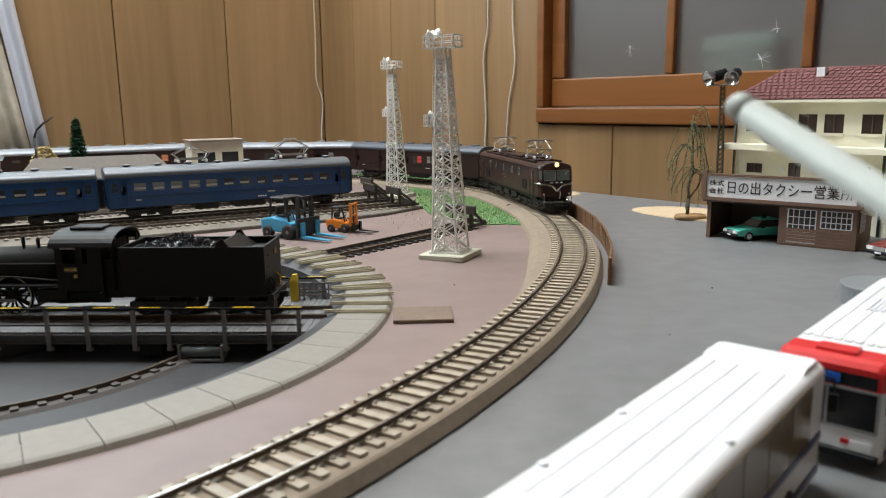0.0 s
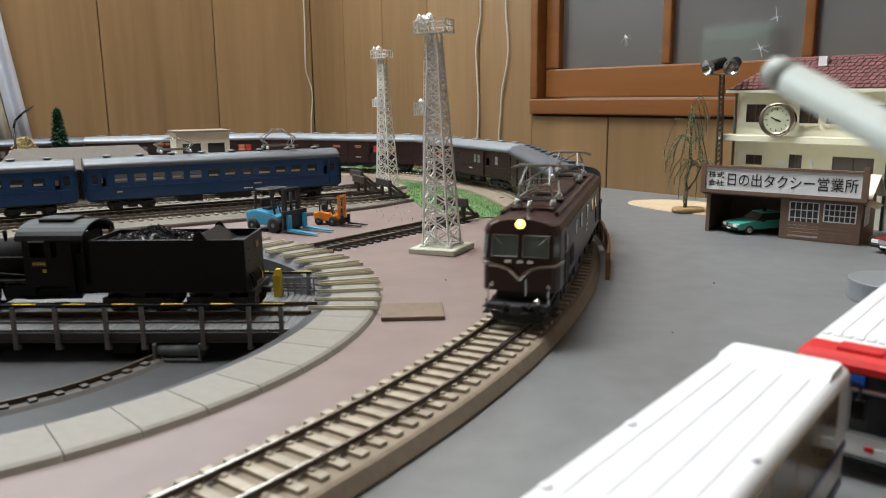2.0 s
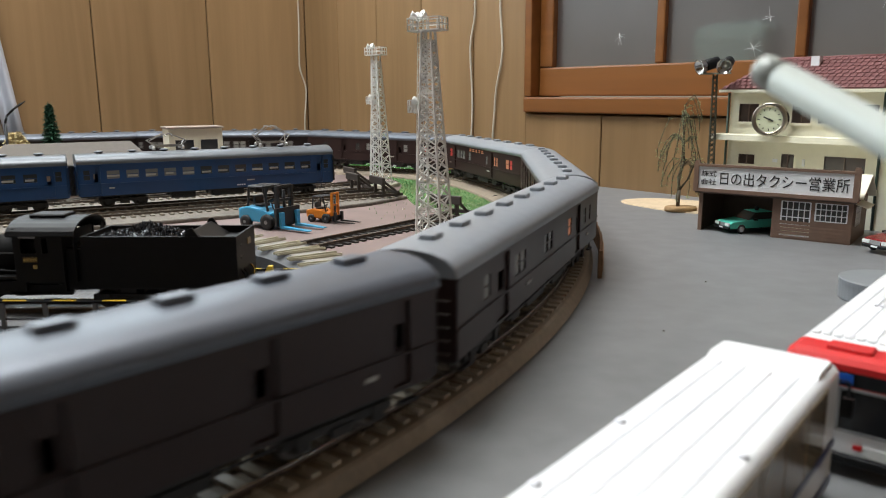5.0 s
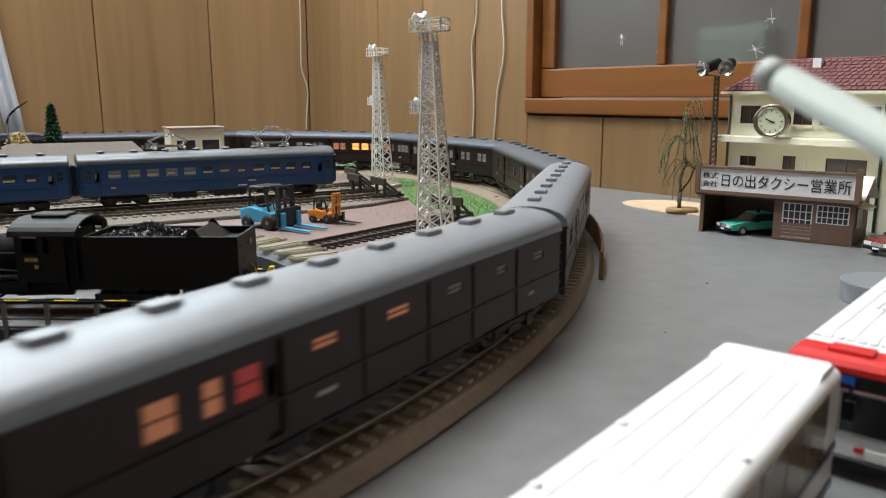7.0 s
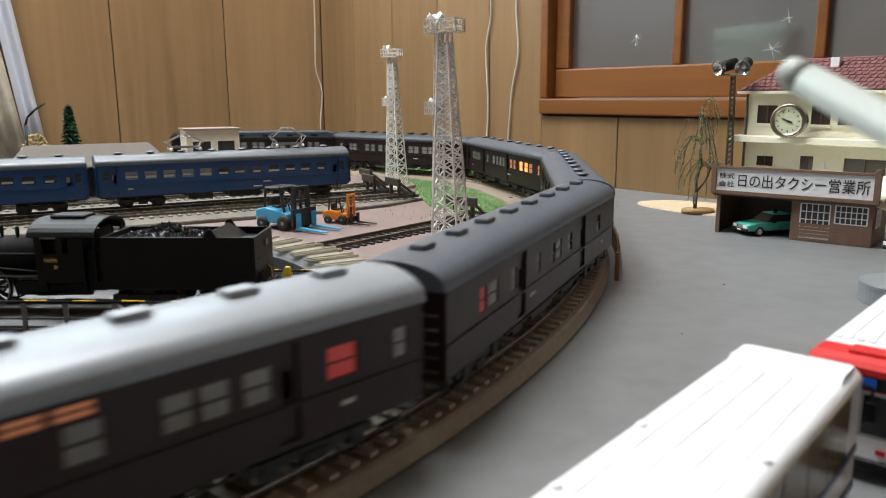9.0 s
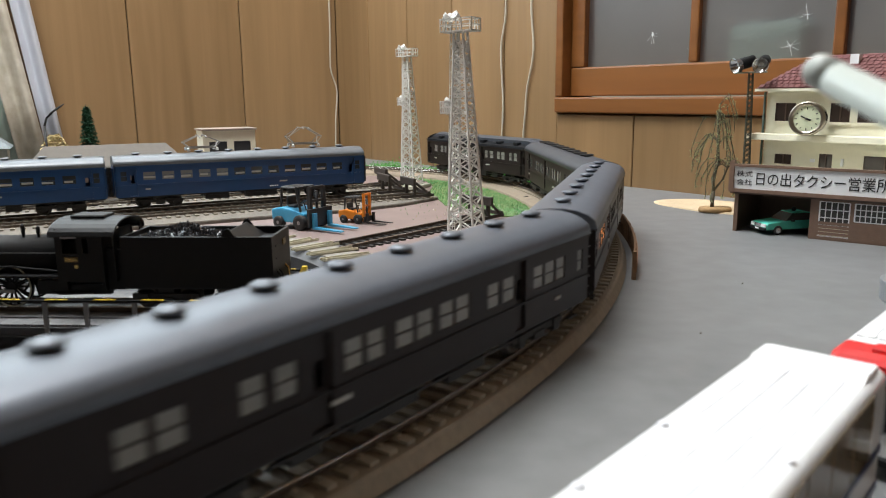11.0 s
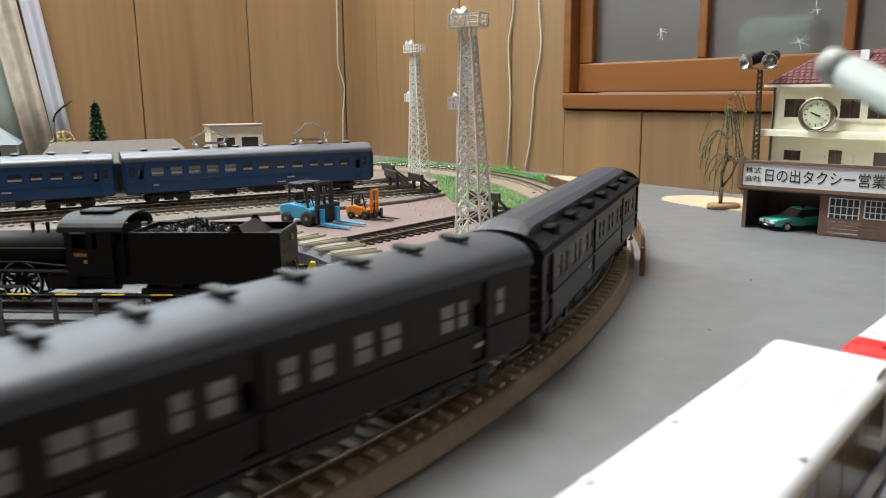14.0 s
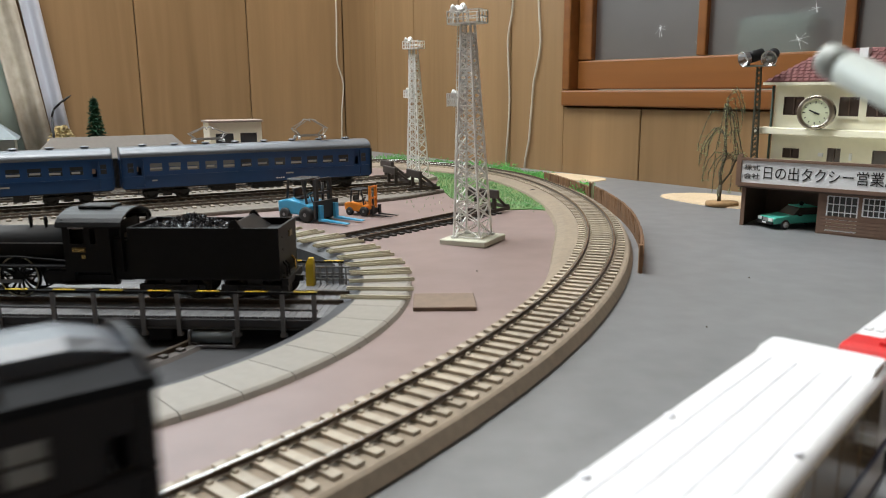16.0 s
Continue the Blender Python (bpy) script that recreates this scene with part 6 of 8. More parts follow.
def taxi_office():
    o = thing("taxi_office", OM, "small brown taxi office with a white signboard and an open garage", "building")
    W, D = 0.1105, 0.058
    # front wall: garage opening, door, window
    b = B()
    holed(b, 0, W, 0, 0.034, [(0.0030, 0.0560, -0.001, 0.0315), (0.0625, 0.0825, 0.0030, 0.0285), (0.0860, 0.1070, 0.0150, 0.0285)], 0, 0.0016)
    part("front_wall", b, M_BROWNP, o)
    b = B()
    for k in range(5):
        box(b, 0.0575, W, -0.0003, 0.0, 0.0012 + k * 0.0026, 0.0034 + k * 0.0026)
    part("siding", b, M_BROWNP, o)
    for x0, x1 in ((0, 0.0016), (0.0560, 0.0572)):
        b = B()
        box(b, x0, x1, 0.0018, D, 0, 0.0335)
        part("side_wall", b, M_BROWND, o)
    b = B()
    # gable side facing away from the garage, with its window
    pts = [(0.0018, 0), (D, 0), (D, 0.030), (D * 0.52, 0.046), (0.0018, 0.034)]
    loft(b, [[Vector((x, y, z)) for y, z in pts] for x in (W - 0.0016, W)])
    sw = part("gable_wall", b, M_BROWNP, o)
    b = B()
    box(b, 0, W, D - 0.0016, D, 0, 0.030)
    part("back_wall", b, M_BROWND, o)
    gw = B()
    box(gw, W + 0.0002, W + 0.0006, 0.010, 0.026, 0.0130, 0.0265)
    win = part("side_window", gw, M_PANE, o)
    gw = B()
    for i in range(5):
        y = 0.010 + 0.016 * i / 4
        box(gw, W + 0.0004, W + 0.0012, y - 0.0004, y + 0.0004, 0.013, 0.0265)
    for i in range(4):
        z = 0.013 + 0.0135 * i / 3
        box(gw, W + 0.0005, W + 0.0011, 0.0096, 0.0264, z - 0.0004, z + 0.0004)
    part("glazing_grid", gw, M_WHITE, win)
    b = B()
    loft(b, [[Vector((W + 0.0005, y, 0.0290)), Vector((W + 0.009, y, 0.0265)), Vector((W + 0.009, y, 0.0272)), Vector((W + 0.0005, y, 0.0300))] for y in (0.004, 0.030)])
    part("awning", b, M_CREAM, o)
    for y0, z0, y1, z1 in ((-0.002, 0.0335, D * 0.52, 0.0475), (D * 0.52, 0.0475, D + 0.003, 0.0295)):
        b = B()
        loft(b, [[Vector((x, y0, z0)), Vector((x, y1, z1)), Vector((x, y1, z1 + 0.0012)), Vector((x, y0, z0 + 0.0012))] for x in (-0.001, W + 0.006)])
        part("roof", b, M_CREAM, o)
    # door and window
    glazed(o, 0.0625, 0.0825, 0.0110, 0.0285, 0.0003, 5, 3, M_WHITE)
    b = B()
    box(b, 0.0625, 0.0825, 0.0002, 0.0009, 0.0030, 0.0110)
    lo = part("door_panel", b, mat("cream_door_panel", (0.68, 0.62, 0.42), 0.5, scale=200), o)
    b = B()
    for i in range(8):
        x = 0.0628 + i * 0.0028
        box(b, x, x + 0.0006, -0.0002, 0.0002, 0.0030, 0.0110)
    box(b, 0.0620, 0.0830, -0.0003, 0.0003, 0.0026, 0.0034)
    part("door_bars", b, M_WHITE, lo)
    glazed(o, 0.0860, 0.1070, 0.0155, 0.0285, 0.0003, 6, 3, M_WHITE)
    # signboard
    sg = B()
    box(sg, -0.0015, W + 0.0015, -0.0045, -0.0030, 0.0335, 0.0530)
    s = part("signboard", sg, M_WHITE, o, "white signboard with black writing")
    b = B()
    box(b, -0.0025, W + 0.0025, -0.0056, -0.0020, 0.0318, 0.0345)
    box(b, -0.0025, W + 0.0025, -0.0056, -0.0020, 0.0515, 0.0535)
    box(b, -0.0035, 0.0002, -0.0058, -0.0016, 0.0318, 0.0550)
    box(b, W - 0.0005, W + 0.0035, -0.0058, -0.0016, 0.0318, 0.0550)
    box(b, -0.0028, 0.0002, -0.0050, -0.0020, 0.0550, 0.0562)
    box(b, W - 0.0002, W + 0.0028, -0.0050, -0.0020, 0.0550, 0.0562)
    part("sign_frame", b, M_BROWNP, s)
    b = B()
    box(b, -0.002, W + 0.002, -0.0050, 0.004, 0.0305, 0.0322)
    part("lintel", b, M_BROWND, o)
    fit_text("日の出タクシー営業所", 0.0170, 0.1075, 0.0430, -0.0047, 0.0100, s)
    fit_text("株式", 0.0022, 0.0140, 0.0462, -0.0047, 0.0046, s)
    fit_text("会社", 0.0022, 0.0140, 0.0398, -0.0047, 0.0046, s)


taxi_office()


def toy_car(m, paint, label, name="car", lamp=False):
    c = thing(name, m, label, "car")
    prof = [(-0.0285, 0.0045), (-0.0290, 0.0085), (-0.0270, 0.0110), (-0.0180, 0.0118), (0.0085, 0.0116), (0.0270, 0.0100), (0.0290, 0.0085), (0.0288, 0.0045)]
    b = B()
    loft(b, [[Vector((x * k, y, z)) for x, z in prof] for y, k in ((-0.0104, 0.975), (-0.0092, 1), (0.0092, 1), (0.0104, 0.975))])
    bevel(b, 0.0005, 1)
    part("body", b, paint, c)
    b = B()
    lo, up = ((-0.0195, 0.0095), (0.0098, 0.0074)), ((-0.0135, 0.0035), (0.0082, 0.0062))
    loft(b, [[Vector((lo[0][0], -0.0098, 0.0115)), Vector((lo[0][1] + 0.001, -0.0098, 0.0114)), Vector((lo[0][1] + 0.001, 0.0098, 0.0114)), Vector((lo[0][0], 0.0098, 0.0115))],
             [Vector((-0.0135, -0.0080, 0.0172)), Vector((0.0030, -0.0080, 0.0174)), Vector((0.0030, 0.0080, 0.0174)), Vector((-0.0135, 0.0080, 0.0172))]])
    part("glasshouse", b, M_PANE, c)
    b = B()
    box(b, -0.0135, 0.0030, -0.0082, 0.0082, 0.0171, 0.0180)
    bevel(b, 0.0004, 1)
    part("roof", b, paint, c)
    for x in (-0.0170, 0.0175):
        for sd in (-1, 1):
            b = B()
            lathe(b, [(0.0020, -0.0012), (0.0038, -0.0012), (0.0040, -0.0008), (0.0040, 0.0008), (0.0038, 0.0012), (0.0020, 0.0012)], 18, Matrix.Translation((x, sd * 0.0098, 0.0040)) @ Matrix.Rotation(math.pi / 2, 4, "X"))
            w = part("wheel", b, MATS["black_rubber"], c)
            b = B()
            lathe(b, [(0.0024, -0.0010), (0.0024, 0.0010)], 14, Matrix.Translation((x, sd * 0.0102, 0.0040)) @ Matrix.Rotation(math.pi / 2, 4, "X"))
            part("rim", b, M_STEEL, w)
    b = B()
    box(b, 0.0280, 0.0302, -0.0102, 0.0102, 0.0040, 0.0062)
    bevel(b, 0.0005, 1)
    part("bumper", b, M_BLACK, c)
    b = B()
    box(b, 0.0284, 0.0297, -0.0040, 0.0040, 0.0065, 0.0092)
    part("grille", b, M_STEEL, c)
    for sd in (-1, 1):
        b = B()
        box(b, 0.0282, 0.0296, sd * 0.0072 - 0.0026, sd * 0.0072 + 0.0026, 0.0068, 0.0092)
        part("headlight", b, mat("clear_headlight", (0.75, 0.76, 0.74), 0.1, scale=200, var=0.05), c)
        b = B()
        box(b, 0.004, 0.0065, sd * 0.0118 - 0.0014, sd * 0.0118 + 0.0014, 0.0112, 0.0126)
        part("mirror", b, M_BLACK, c)
    b = B()
    box(b, 0.0300, 0.0304, -0.0024, 0.0024, 0.0046, 0.0058)
    part("number_plate", b, M_WHITE, c)
    if lamp:
        b = B()
        lathe(b, [(0.0016, 0), (0.0016, 0.0008), (0.0022, 0.0016), (0.0016, 0.0032), (0, 0.0036)], 14, Matrix.Translation((-0.004, 0, 0.0180)))
        part("roof_lamp", b, M_BLACK, c)
    return c


def on_office(x, y, z=0.0, turn=0.0):
    return OM @ pose(x, y, z, 0, 0, turn)


toy_car(on_office(0.0365, 0.0195, 0, -128) @ Matrix.Scale(0.92, 4), mat("turquoise_paint", (0.10, 0.55, 0.43), 0.25, scale=200, var=0.05), "turquoise toy taxi parked in the open garage", "taxi", True)
toy_car(pose(0.3470, 0.5010, 0, 0, 0, 200), mat("dark_red_paint", (0.16, 0.02, 0.02), 0.25, scale=200, var=0.05), "dark red toy car parked beside the office")

# ---- station house behind the office ----
NI = Vector((-0.789, -0.615, 0)).normalized()


def by_wall(u, v, z=0.0):
    return CORNER + DR * u + NI * v + Vector((0, 0, z))


HM = Matrix.Translation(by_wall(0.862, 0.076)) @ Matrix.Rotation(math.atan2(DR.y, DR.x), 4, "Z")


def station_house():
    h = thing("station_house", HM, "cream two-storey model house with a red tiled roof", "house")
    W, D = 0.150, 0.060
    dkwin = mat("brown_window_glass", (0.060, 0.042, 0.036), 0.2, scale=60, var=0.3)
    lowers = [(0.011, 0.026, 0.046, 0.0545), (0.050, 0.061, 0.030, 0.0565), (0.086, 0.118, 0.033, 0.0565)]
    uppers = [(0.0085, 0.0265, 0.0830, 0.0985), (0.056, 0.072, 0.0830, 0.0985), (0.078, 0.094, 0.0830, 0.0985), (0.108, 0.124, 0.083, 0.0985)]
    b = B()
    holed(b, 0, W, 0, 0.1085, lowers + uppers, 0, 0.0014)
    part("front_wall", b, M_CREAM, h)
    for x in (0, W - 0.0014):
        b = B()
        box(b, x, x + 0.0014, 0.0016, D, 0, 0.1085)
        part("side_wall", b, M_CREAM, h)
    b = B()
    box(b, 0, W, D, D + 0.0014, 0, 0.1085)
    part("back_wall", b, M_CREAM, h)
    for q in lowers + uppers:
        b = B()
        box(b, q[0], q[1], 0.0009, 0.0013, q[2], q[3])
        w = part("window", b, dkwin, h)
        b = B()
        mid = (q[0] + q[1]) / 2
        box(b, mid - 0.0005, mid + 0.0005, 0.0002, 0.0009, q[2], q[3])
        for z in (q[2], q[3]):
            box(b, q[0], q[1], 0.0002, 0.0009, z - 0.0004, z + 0.0004)
        for x in (q[0], q[1]):
            box(b, x - 0.0004, x + 0.0004, 0.0002, 0.0009, q[2], q[3])
        part("frame", b, mat("brown_window_frame", (0.10, 0.06, 0.045), 0.5, scale=200), w)
        if q[2] > 0.04:
            b = B()
            box(b, q[0] - 0.0010, q[1] + 0.0010, -0.0016, 0.0, q[2] - 0.0022, q[2] - 0.0008)
            part("sill", b, M_CREAM, w)
    b = B()
    box(b, -0.0065, W + 0.004, -0.0190, -0.0002, 0.0672, 0.0724)
    bevel(b, 0.0003, 1)
    part("canopy", b, M_CREAM, h)
    b = B()
    box(b, -0.0065, W + 0.008, -0.010, D + 0.010, 0.1085, 0.1108)
    part("eave_board", b, M_CREAM, h)
    # hipped roof covered with rows of tiles
    tile = mat("dull_red_roof_tile", (0.165, 0.060, 0.058), 0.75, scale=200, var=0.15, bump=0.1, perobj=0.4)
    rz, z0, rows, cols = 0.026, 0.1110, 9, 34
    b = B()
    x0, x1, y0, y1 = -0.006, W + 0.0075, -0.0095, D + 0.0095
    ym = (y0 + y1) / 2
    loft(b, [[Vector((x0, y0, z0)), Vector((x1, y0, z0)), Vector((x1, y1, z0)), Vector((x0, y1, z0))],
             [Vector((x0 + 0.03, ym - 0.0005, z0 + rz)), Vector((x1 - 0.03, ym - 0.0005, z0 + rz)), Vector((x1 - 0.03, ym + 0.0005, z0 + rz)), Vector((x0 + 0.03, ym + 0.0005, z0 + rz))]])
    roof = part("roof", b, tile, h, "dull red tiled roof")
    src = None
    ang = math.degrees(math.atan2(rz, ym - y0))
    for k in range(rows):
        f = (k + 0.5) / rows
        a, e = x0 + 0.03 * f, x1 - 0.03 * f
        n = int((e - a) / 0.0052)
        for i in range(n):
            m = pose(a + (i + 0.5) * (e - a) / n, y0 + (ym - y0) * f, z0 + rz * f + 0.0002, ang, 0, 0)
            if src is None:
                tb = B()
                loft(tb, [[Vector((x, y, z + (0.0003 if y < 0 else 0))) for x, z in ((-0.0025, 0), (-0.0015, 0.0007), (0.0005, 0.0004), (0.0025, 0.0008), (0.0025, -0.0002), (-0.0025, -0.0002))] for y in (-0.0025, 0.0025)])
                src = part("tile", tb, tile, roof, m=m)
            else:
                again("tile", src, roof, m)
    b = B()
    rod(b, (x0 + 0.03, ym, z0 + rz), (x1 - 0.03, ym, z0 + rz), 0.0014, 8)
    part("ridge", b, tile, roof)
    b = B()
    box(b, 0.060, 0.067, ym - 0.012, ym - 0.006, z0 + rz - 0.008, z0 + rz + 0.001)
    part("roof_vent", b, M_WHITE, roof)
    for x in (-0.0012, 0.128):
        b = B()
        rod(b, (x, -0.0012, 0.0), (x, -0.0012, 0.108), 0.0011, 8)
        part("downpipe", b, mat("dark_green_pipe", (0.03, 0.06, 0.045), 0.5, scale=200), h)
    for x, z, sx, sz in ((0.043, 0.049, 0.004, 0.003), (0.0685, 0.047, 0.002, 0.006)):
        b = B()
        box(b, x, x + sx, -0.0012, 0, z, z + sz)
        part("wall_box", b, M_WHITE, h)
    b = B()
    box(b, 0.0645, 0.0685, -0.0008, 0, 0.0395, 0.0425)
    part("notice", b, mat("red_notice", (0.55, 0.08, 0.06), 0.5, scale=200), h)


station_house()


def clock():
    m = Matrix.Translation(by_wall(0.9105, 0.098, 0.0862)) @ Matrix.Rotation(math.atan2(NI.y, NI.x) + radians(14), 4, "Z") @ Matrix.Rotation(math.pi / 2, 4, "Y")
    c = thing("clock", m, "round steel-cased clock with a cream dial on the canopy", "clock")
    r = 0.0140
    b = B()
    lathe(b, [(r * 0.86, -0.012), (r * 0.93, -0.010), (r * 0.93, 0.001), (r, 0.0015), (r, 0.0040), (r * 0.94, 0.0050), (r * 0.76, 0.0046), (r * 0.74, 0.0030)], 48)
    part("case", b, mat("brushed_bronze_steel", (0.40, 0.36, 0.30), 0.28, 1.0, scale=300, var=0.08), c, "brushed steel case")
    b = B()
    lathe(b, [(r * 0.75, 0.0030), (r * 0.75, 0.0038), (0, 0.0038)], 40, smooth=False)
    d = part("dial", b, mat("cream_green_dial", (0.62, 0.66, 0.48), 0.5, scale=200, var=0.04), c, "cream dial")
    # on the dial, -x is up and y is to the viewer's right
    for k in range(12):
        a = k * math.tau / 12
        b = B()
        L = 0.0013 if k % 3 else 0.002
        mm = Matrix.Rotation(a, 4, "Z") @ Matrix.Translation((-(r * 0.60), 0, 0.0040))
        cbox(b, (0, 0, 0), (L, 0.0007, 0.0002), mm)
        part("hour_mark", b, M_INK, d)
    for a, L, w in ((radians(296), 0.0050, 0.0010), (radians(110), 0.0035, 0.0013)):
        b = B()
        cbox(b, (-L / 2, 0, 0), (L, w, 0.0002), Matrix.Rotation(-a, 4, "Z") @ Matrix.Translation((0, 0, 0.0043)))
        part("hand", b, M_INK, c)
    b = B()
    lathe(b, [(0.0009, 0.0040), (0.0009, 0.0046), (0, 0.0047)], 12)
    part("hub", b, M_INK, c)


clock()


def yard_lamp():
    p = by_wall(0.859, 0.096)
    l = thing("yard_lamp", Matrix.Translation(p) @ Matrix.Rotation(math.atan2(DR.y, DR.x) + radians(38), 4, "Z") @ pose(0, 0, 0, 1.6, -1.2, 0), "dark lattice lamp post with twin spotlights", "lamp post")
    H = 0.1240
    dk = mat("dark_olive_lamp_post", (0.045, 0.048, 0.032), 0.5, scale=200, var=0.2)
    for sx, sy in ((-1, -1), (1, -1), (1, 1), (-1, 1)):
        b = B()
        rod(b, (sx * 0.0030, sy * 0.0030, 0), (sx * 0.0016, sy * 0.0016, H), 0.00055, 5)
        part("leg", b, dk, l)
    b = B()
    z = 0.002
    while z < H - 0.004:
        w = 0.0030 - 0.0014 * z / H
        for (ax, ay), (bx, by) in (((-1, -1), (1, -1)), ((1, -1), (1, 1)), ((1, 1), (-1, 1)), ((-1, 1), (-1, -1))):
            rod(b, (ax * w, ay * w, z), (bx * w, by * w, z + 0.0045), 0.0004, 4)
            rod(b, (bx * w, by * w, z), (ax * w, ay * w, z + 0.0045), 0.0004, 4)
        z += 0.0045
    part("lattice", b, dk, l)
    b = B()
    box(b, -0.013, 0.013, -0.0030, 0.0030, H, H + 0.0014)
    bevel(b, 0.0004, 1)
    part("crossbar", b, mat("grey_green_plate", (0.16, 0.19, 0.16), 0.4, scale=200), l)
    for x, tn in ((-0.0085, -152), (0.0085, -110)):
        m = pose(x, 0, H + 0.0078, 0, 0, tn) @ pose(0, 0, 0, 0, 103, 0)
        b = B()
        lathe(b, [(0.0030, -0.0135), (0.0048, -0.0125), (0.0050, -0.0010), (0.0046, 0.0)], 22, m)
        s = part("spotlight", b, M_BLACK, l)
        b = B()
        lathe(b, [(0.0046, 0.0), (0.0054, 0.0018), (0.0064, 0.0060), (0.0068, 0.0066), (0.0060, 0.0060), (0.0034, 0.0014), (0.0, 0.0004)], 26, m)
        part("reflector", b, M_STEEL, s, "chromed reflector")
        b = B()
        lathe(b, [(0.0016, 0.0004), (0.0018, 0.0026), (0.0, 0.0036)], 14, m)
        part("bulb", b, mat("clear_bulb", (0.75, 0.75, 0.72), 0.08, scale=100, var=0.05), s)
        b = B()
        rod(b, (x, 0, H + 0.001), (x, 0, H + 0.004), 0.0012, 8)
        part("bracket", b, M_STEEL, s)


yard_lamp()


def willow():
    p = by_wall(0.833, 0.1005)
    w = thing("willow_tree", Matrix.Translation(p), "model willow tree with drooping twigs on a cork base", "tree")
    b = B()
    lathe(b, [(0.0125, 0.0008), (0.0128, 0.0030), (0.0120, 0.0048), (0.0, 0.0050)], 18, Matrix.Diagonal((1.2, 0.8, 1, 1)))
    part("base", b, mat("cork_base", (0.36, 0.22, 0.10), 0.8, scale=300, var=0.3, bump=0.4), w, "rough cork base")
    rnd = random.Random(11)
    bark = mat("willow_bark", (0.085, 0.070, 0.045), 0.8, scale=300, var=0.3, bump=0.4)
    b = B()
    trunk = [Vector((-0.003, 0, 0.0048)), Vector((-0.002, 0.001, 0.020)), Vector((-0.004, 0, 0.032)), Vector((0.001, 0.001, 0.046)), Vector((-0.001, 0, 0.066)), Vector((-0.003, -0.001, 0.084)), Vector((-0.001, 0, 0.094))]
    for i, (a, c) in enumerate(zip(trunk, trunk[1:])):
        rod(b, a, c, 0.0018 - i * 0.00026, 7, 0.0018 - (i + 1) * 0.00026)
    # a second stem forks off low down
    fork = [Vector((-0.002, 0.001, 0.020)), Vector((0.006, 0.002, 0.030)), Vector((0.010, 0.003, 0.040))]
    for a, c in zip(fork, fork[1:]):
        rod(b, a, c, 0.0010, 6, 0.0007)
    tips = []
    vx = Vector((0.72, -0.69, 0))
    for k in range(34):
        a = rnd.uniform(0, math.tau)
        st = trunk[rnd.choice((3, 4, 4, 5, 5, 5, 6, 6))] + Vector((0, 0, rnd.uniform(-0.006, 0.004))) if k > 7 else fork[2]
        out = Vector((math.cos(a), math.sin(a), 0)) * rnd.uniform(0.008, 0.026 if st.z < 0.08 else 0.022)
        if k > 29:
            st, out = trunk[4], Vector((-0.5, 0.7, 0)) * rnd.uniform(0.018, 0.034)
        up = rnd.uniform(0.002, 0.010)
        drop = rnd.uniform(0.018, 0.045)
        pts = [st + out * f + Vector((rnd.uniform(-1, 1) * 0.0008, rnd.uniform(-1, 1) * 0.0008, up * math.sin(min(1, f * 1.6) * math.pi / 2) - drop * max(0, f - 0.45) ** 1.6 * 2.2)) for f in (0, 0.25, 0.5, 0.75, 0.9, 1.0)]
        pts.append(pts[-1] + Vector((0, 0, -rnd.uniform(0.004, 0.012))))
        pts = [Vector((q.x, q.y, max(q.z, 0.010))) for q in pts]
        for a_, c_ in zip(pts, pts[1:]):
            rod(b, a_, c_, 0.00042, 4, 0.0003)
        tips.append(pts)
    part("trunk", b, bark, w)
    b = B()
    for pts in tips:
        for a_, c_ in zip(pts[1:], pts[2:]):
            for _ in range(13):
                q = a_.lerp(c_, rnd.random()) + Vector((rnd.gauss(0, 0.0007), rnd.gauss(0, 0.0007), rnd.gauss(0, 0.0007)))
                d = Vector((rnd.gauss(0, 1), rnd.gauss(0, 1), rnd.gauss(-0.6, 0.8))).normalized() * rnd.uniform(0.0010, 0.0024)
                e = d.orthogonal().normalized() * 0.0007
                vs = [b.verts.new(q - e), b.verts.new(q + d), b.verts.new(q + e), b.verts.new(q + d * 0.4 + d.cross(e).normalized() * 0.0003)]
                b.faces.new((vs[0], vs[1], vs[3]))
                b.faces.new((vs[3], vs[1], vs[2]))
    tagged(part("leaves", b, mat("olive_willow_leaf", (0.26, 0.29, 0.15), 0.7, scale=300, var=0.4, island=0.8), w, fix=False), kind="stuff")


willow()
M_SAND = mat("pale_sand_paint", (0.56, 0.43, 0.28), 0.7, scale=300, var=0.15, bump=0.25)
p = by_wall(0.818, 0.070)
patch("sand_patch", p.x, p.y, 0.062, 0.040, 0.0012, M_SAND, "pale sand patch under the willow", "sand", -52, 3, 0.10)
p = by_wall(0.585, 0.034)
patch("sand_patch", p.x, p.y, 0.055, 0.024, 0.0012, M_SAND, "pale sand patch against the wall", "sand", -52, 5, 0.10)


# ---- fences, hedge and grass along the curve ----
M_FENCE = mat("brown_fence_plank", (0.20, 0.105, 0.05), 0.7, scale=260, var=0.25, bump=0.2, perobj=0.6)


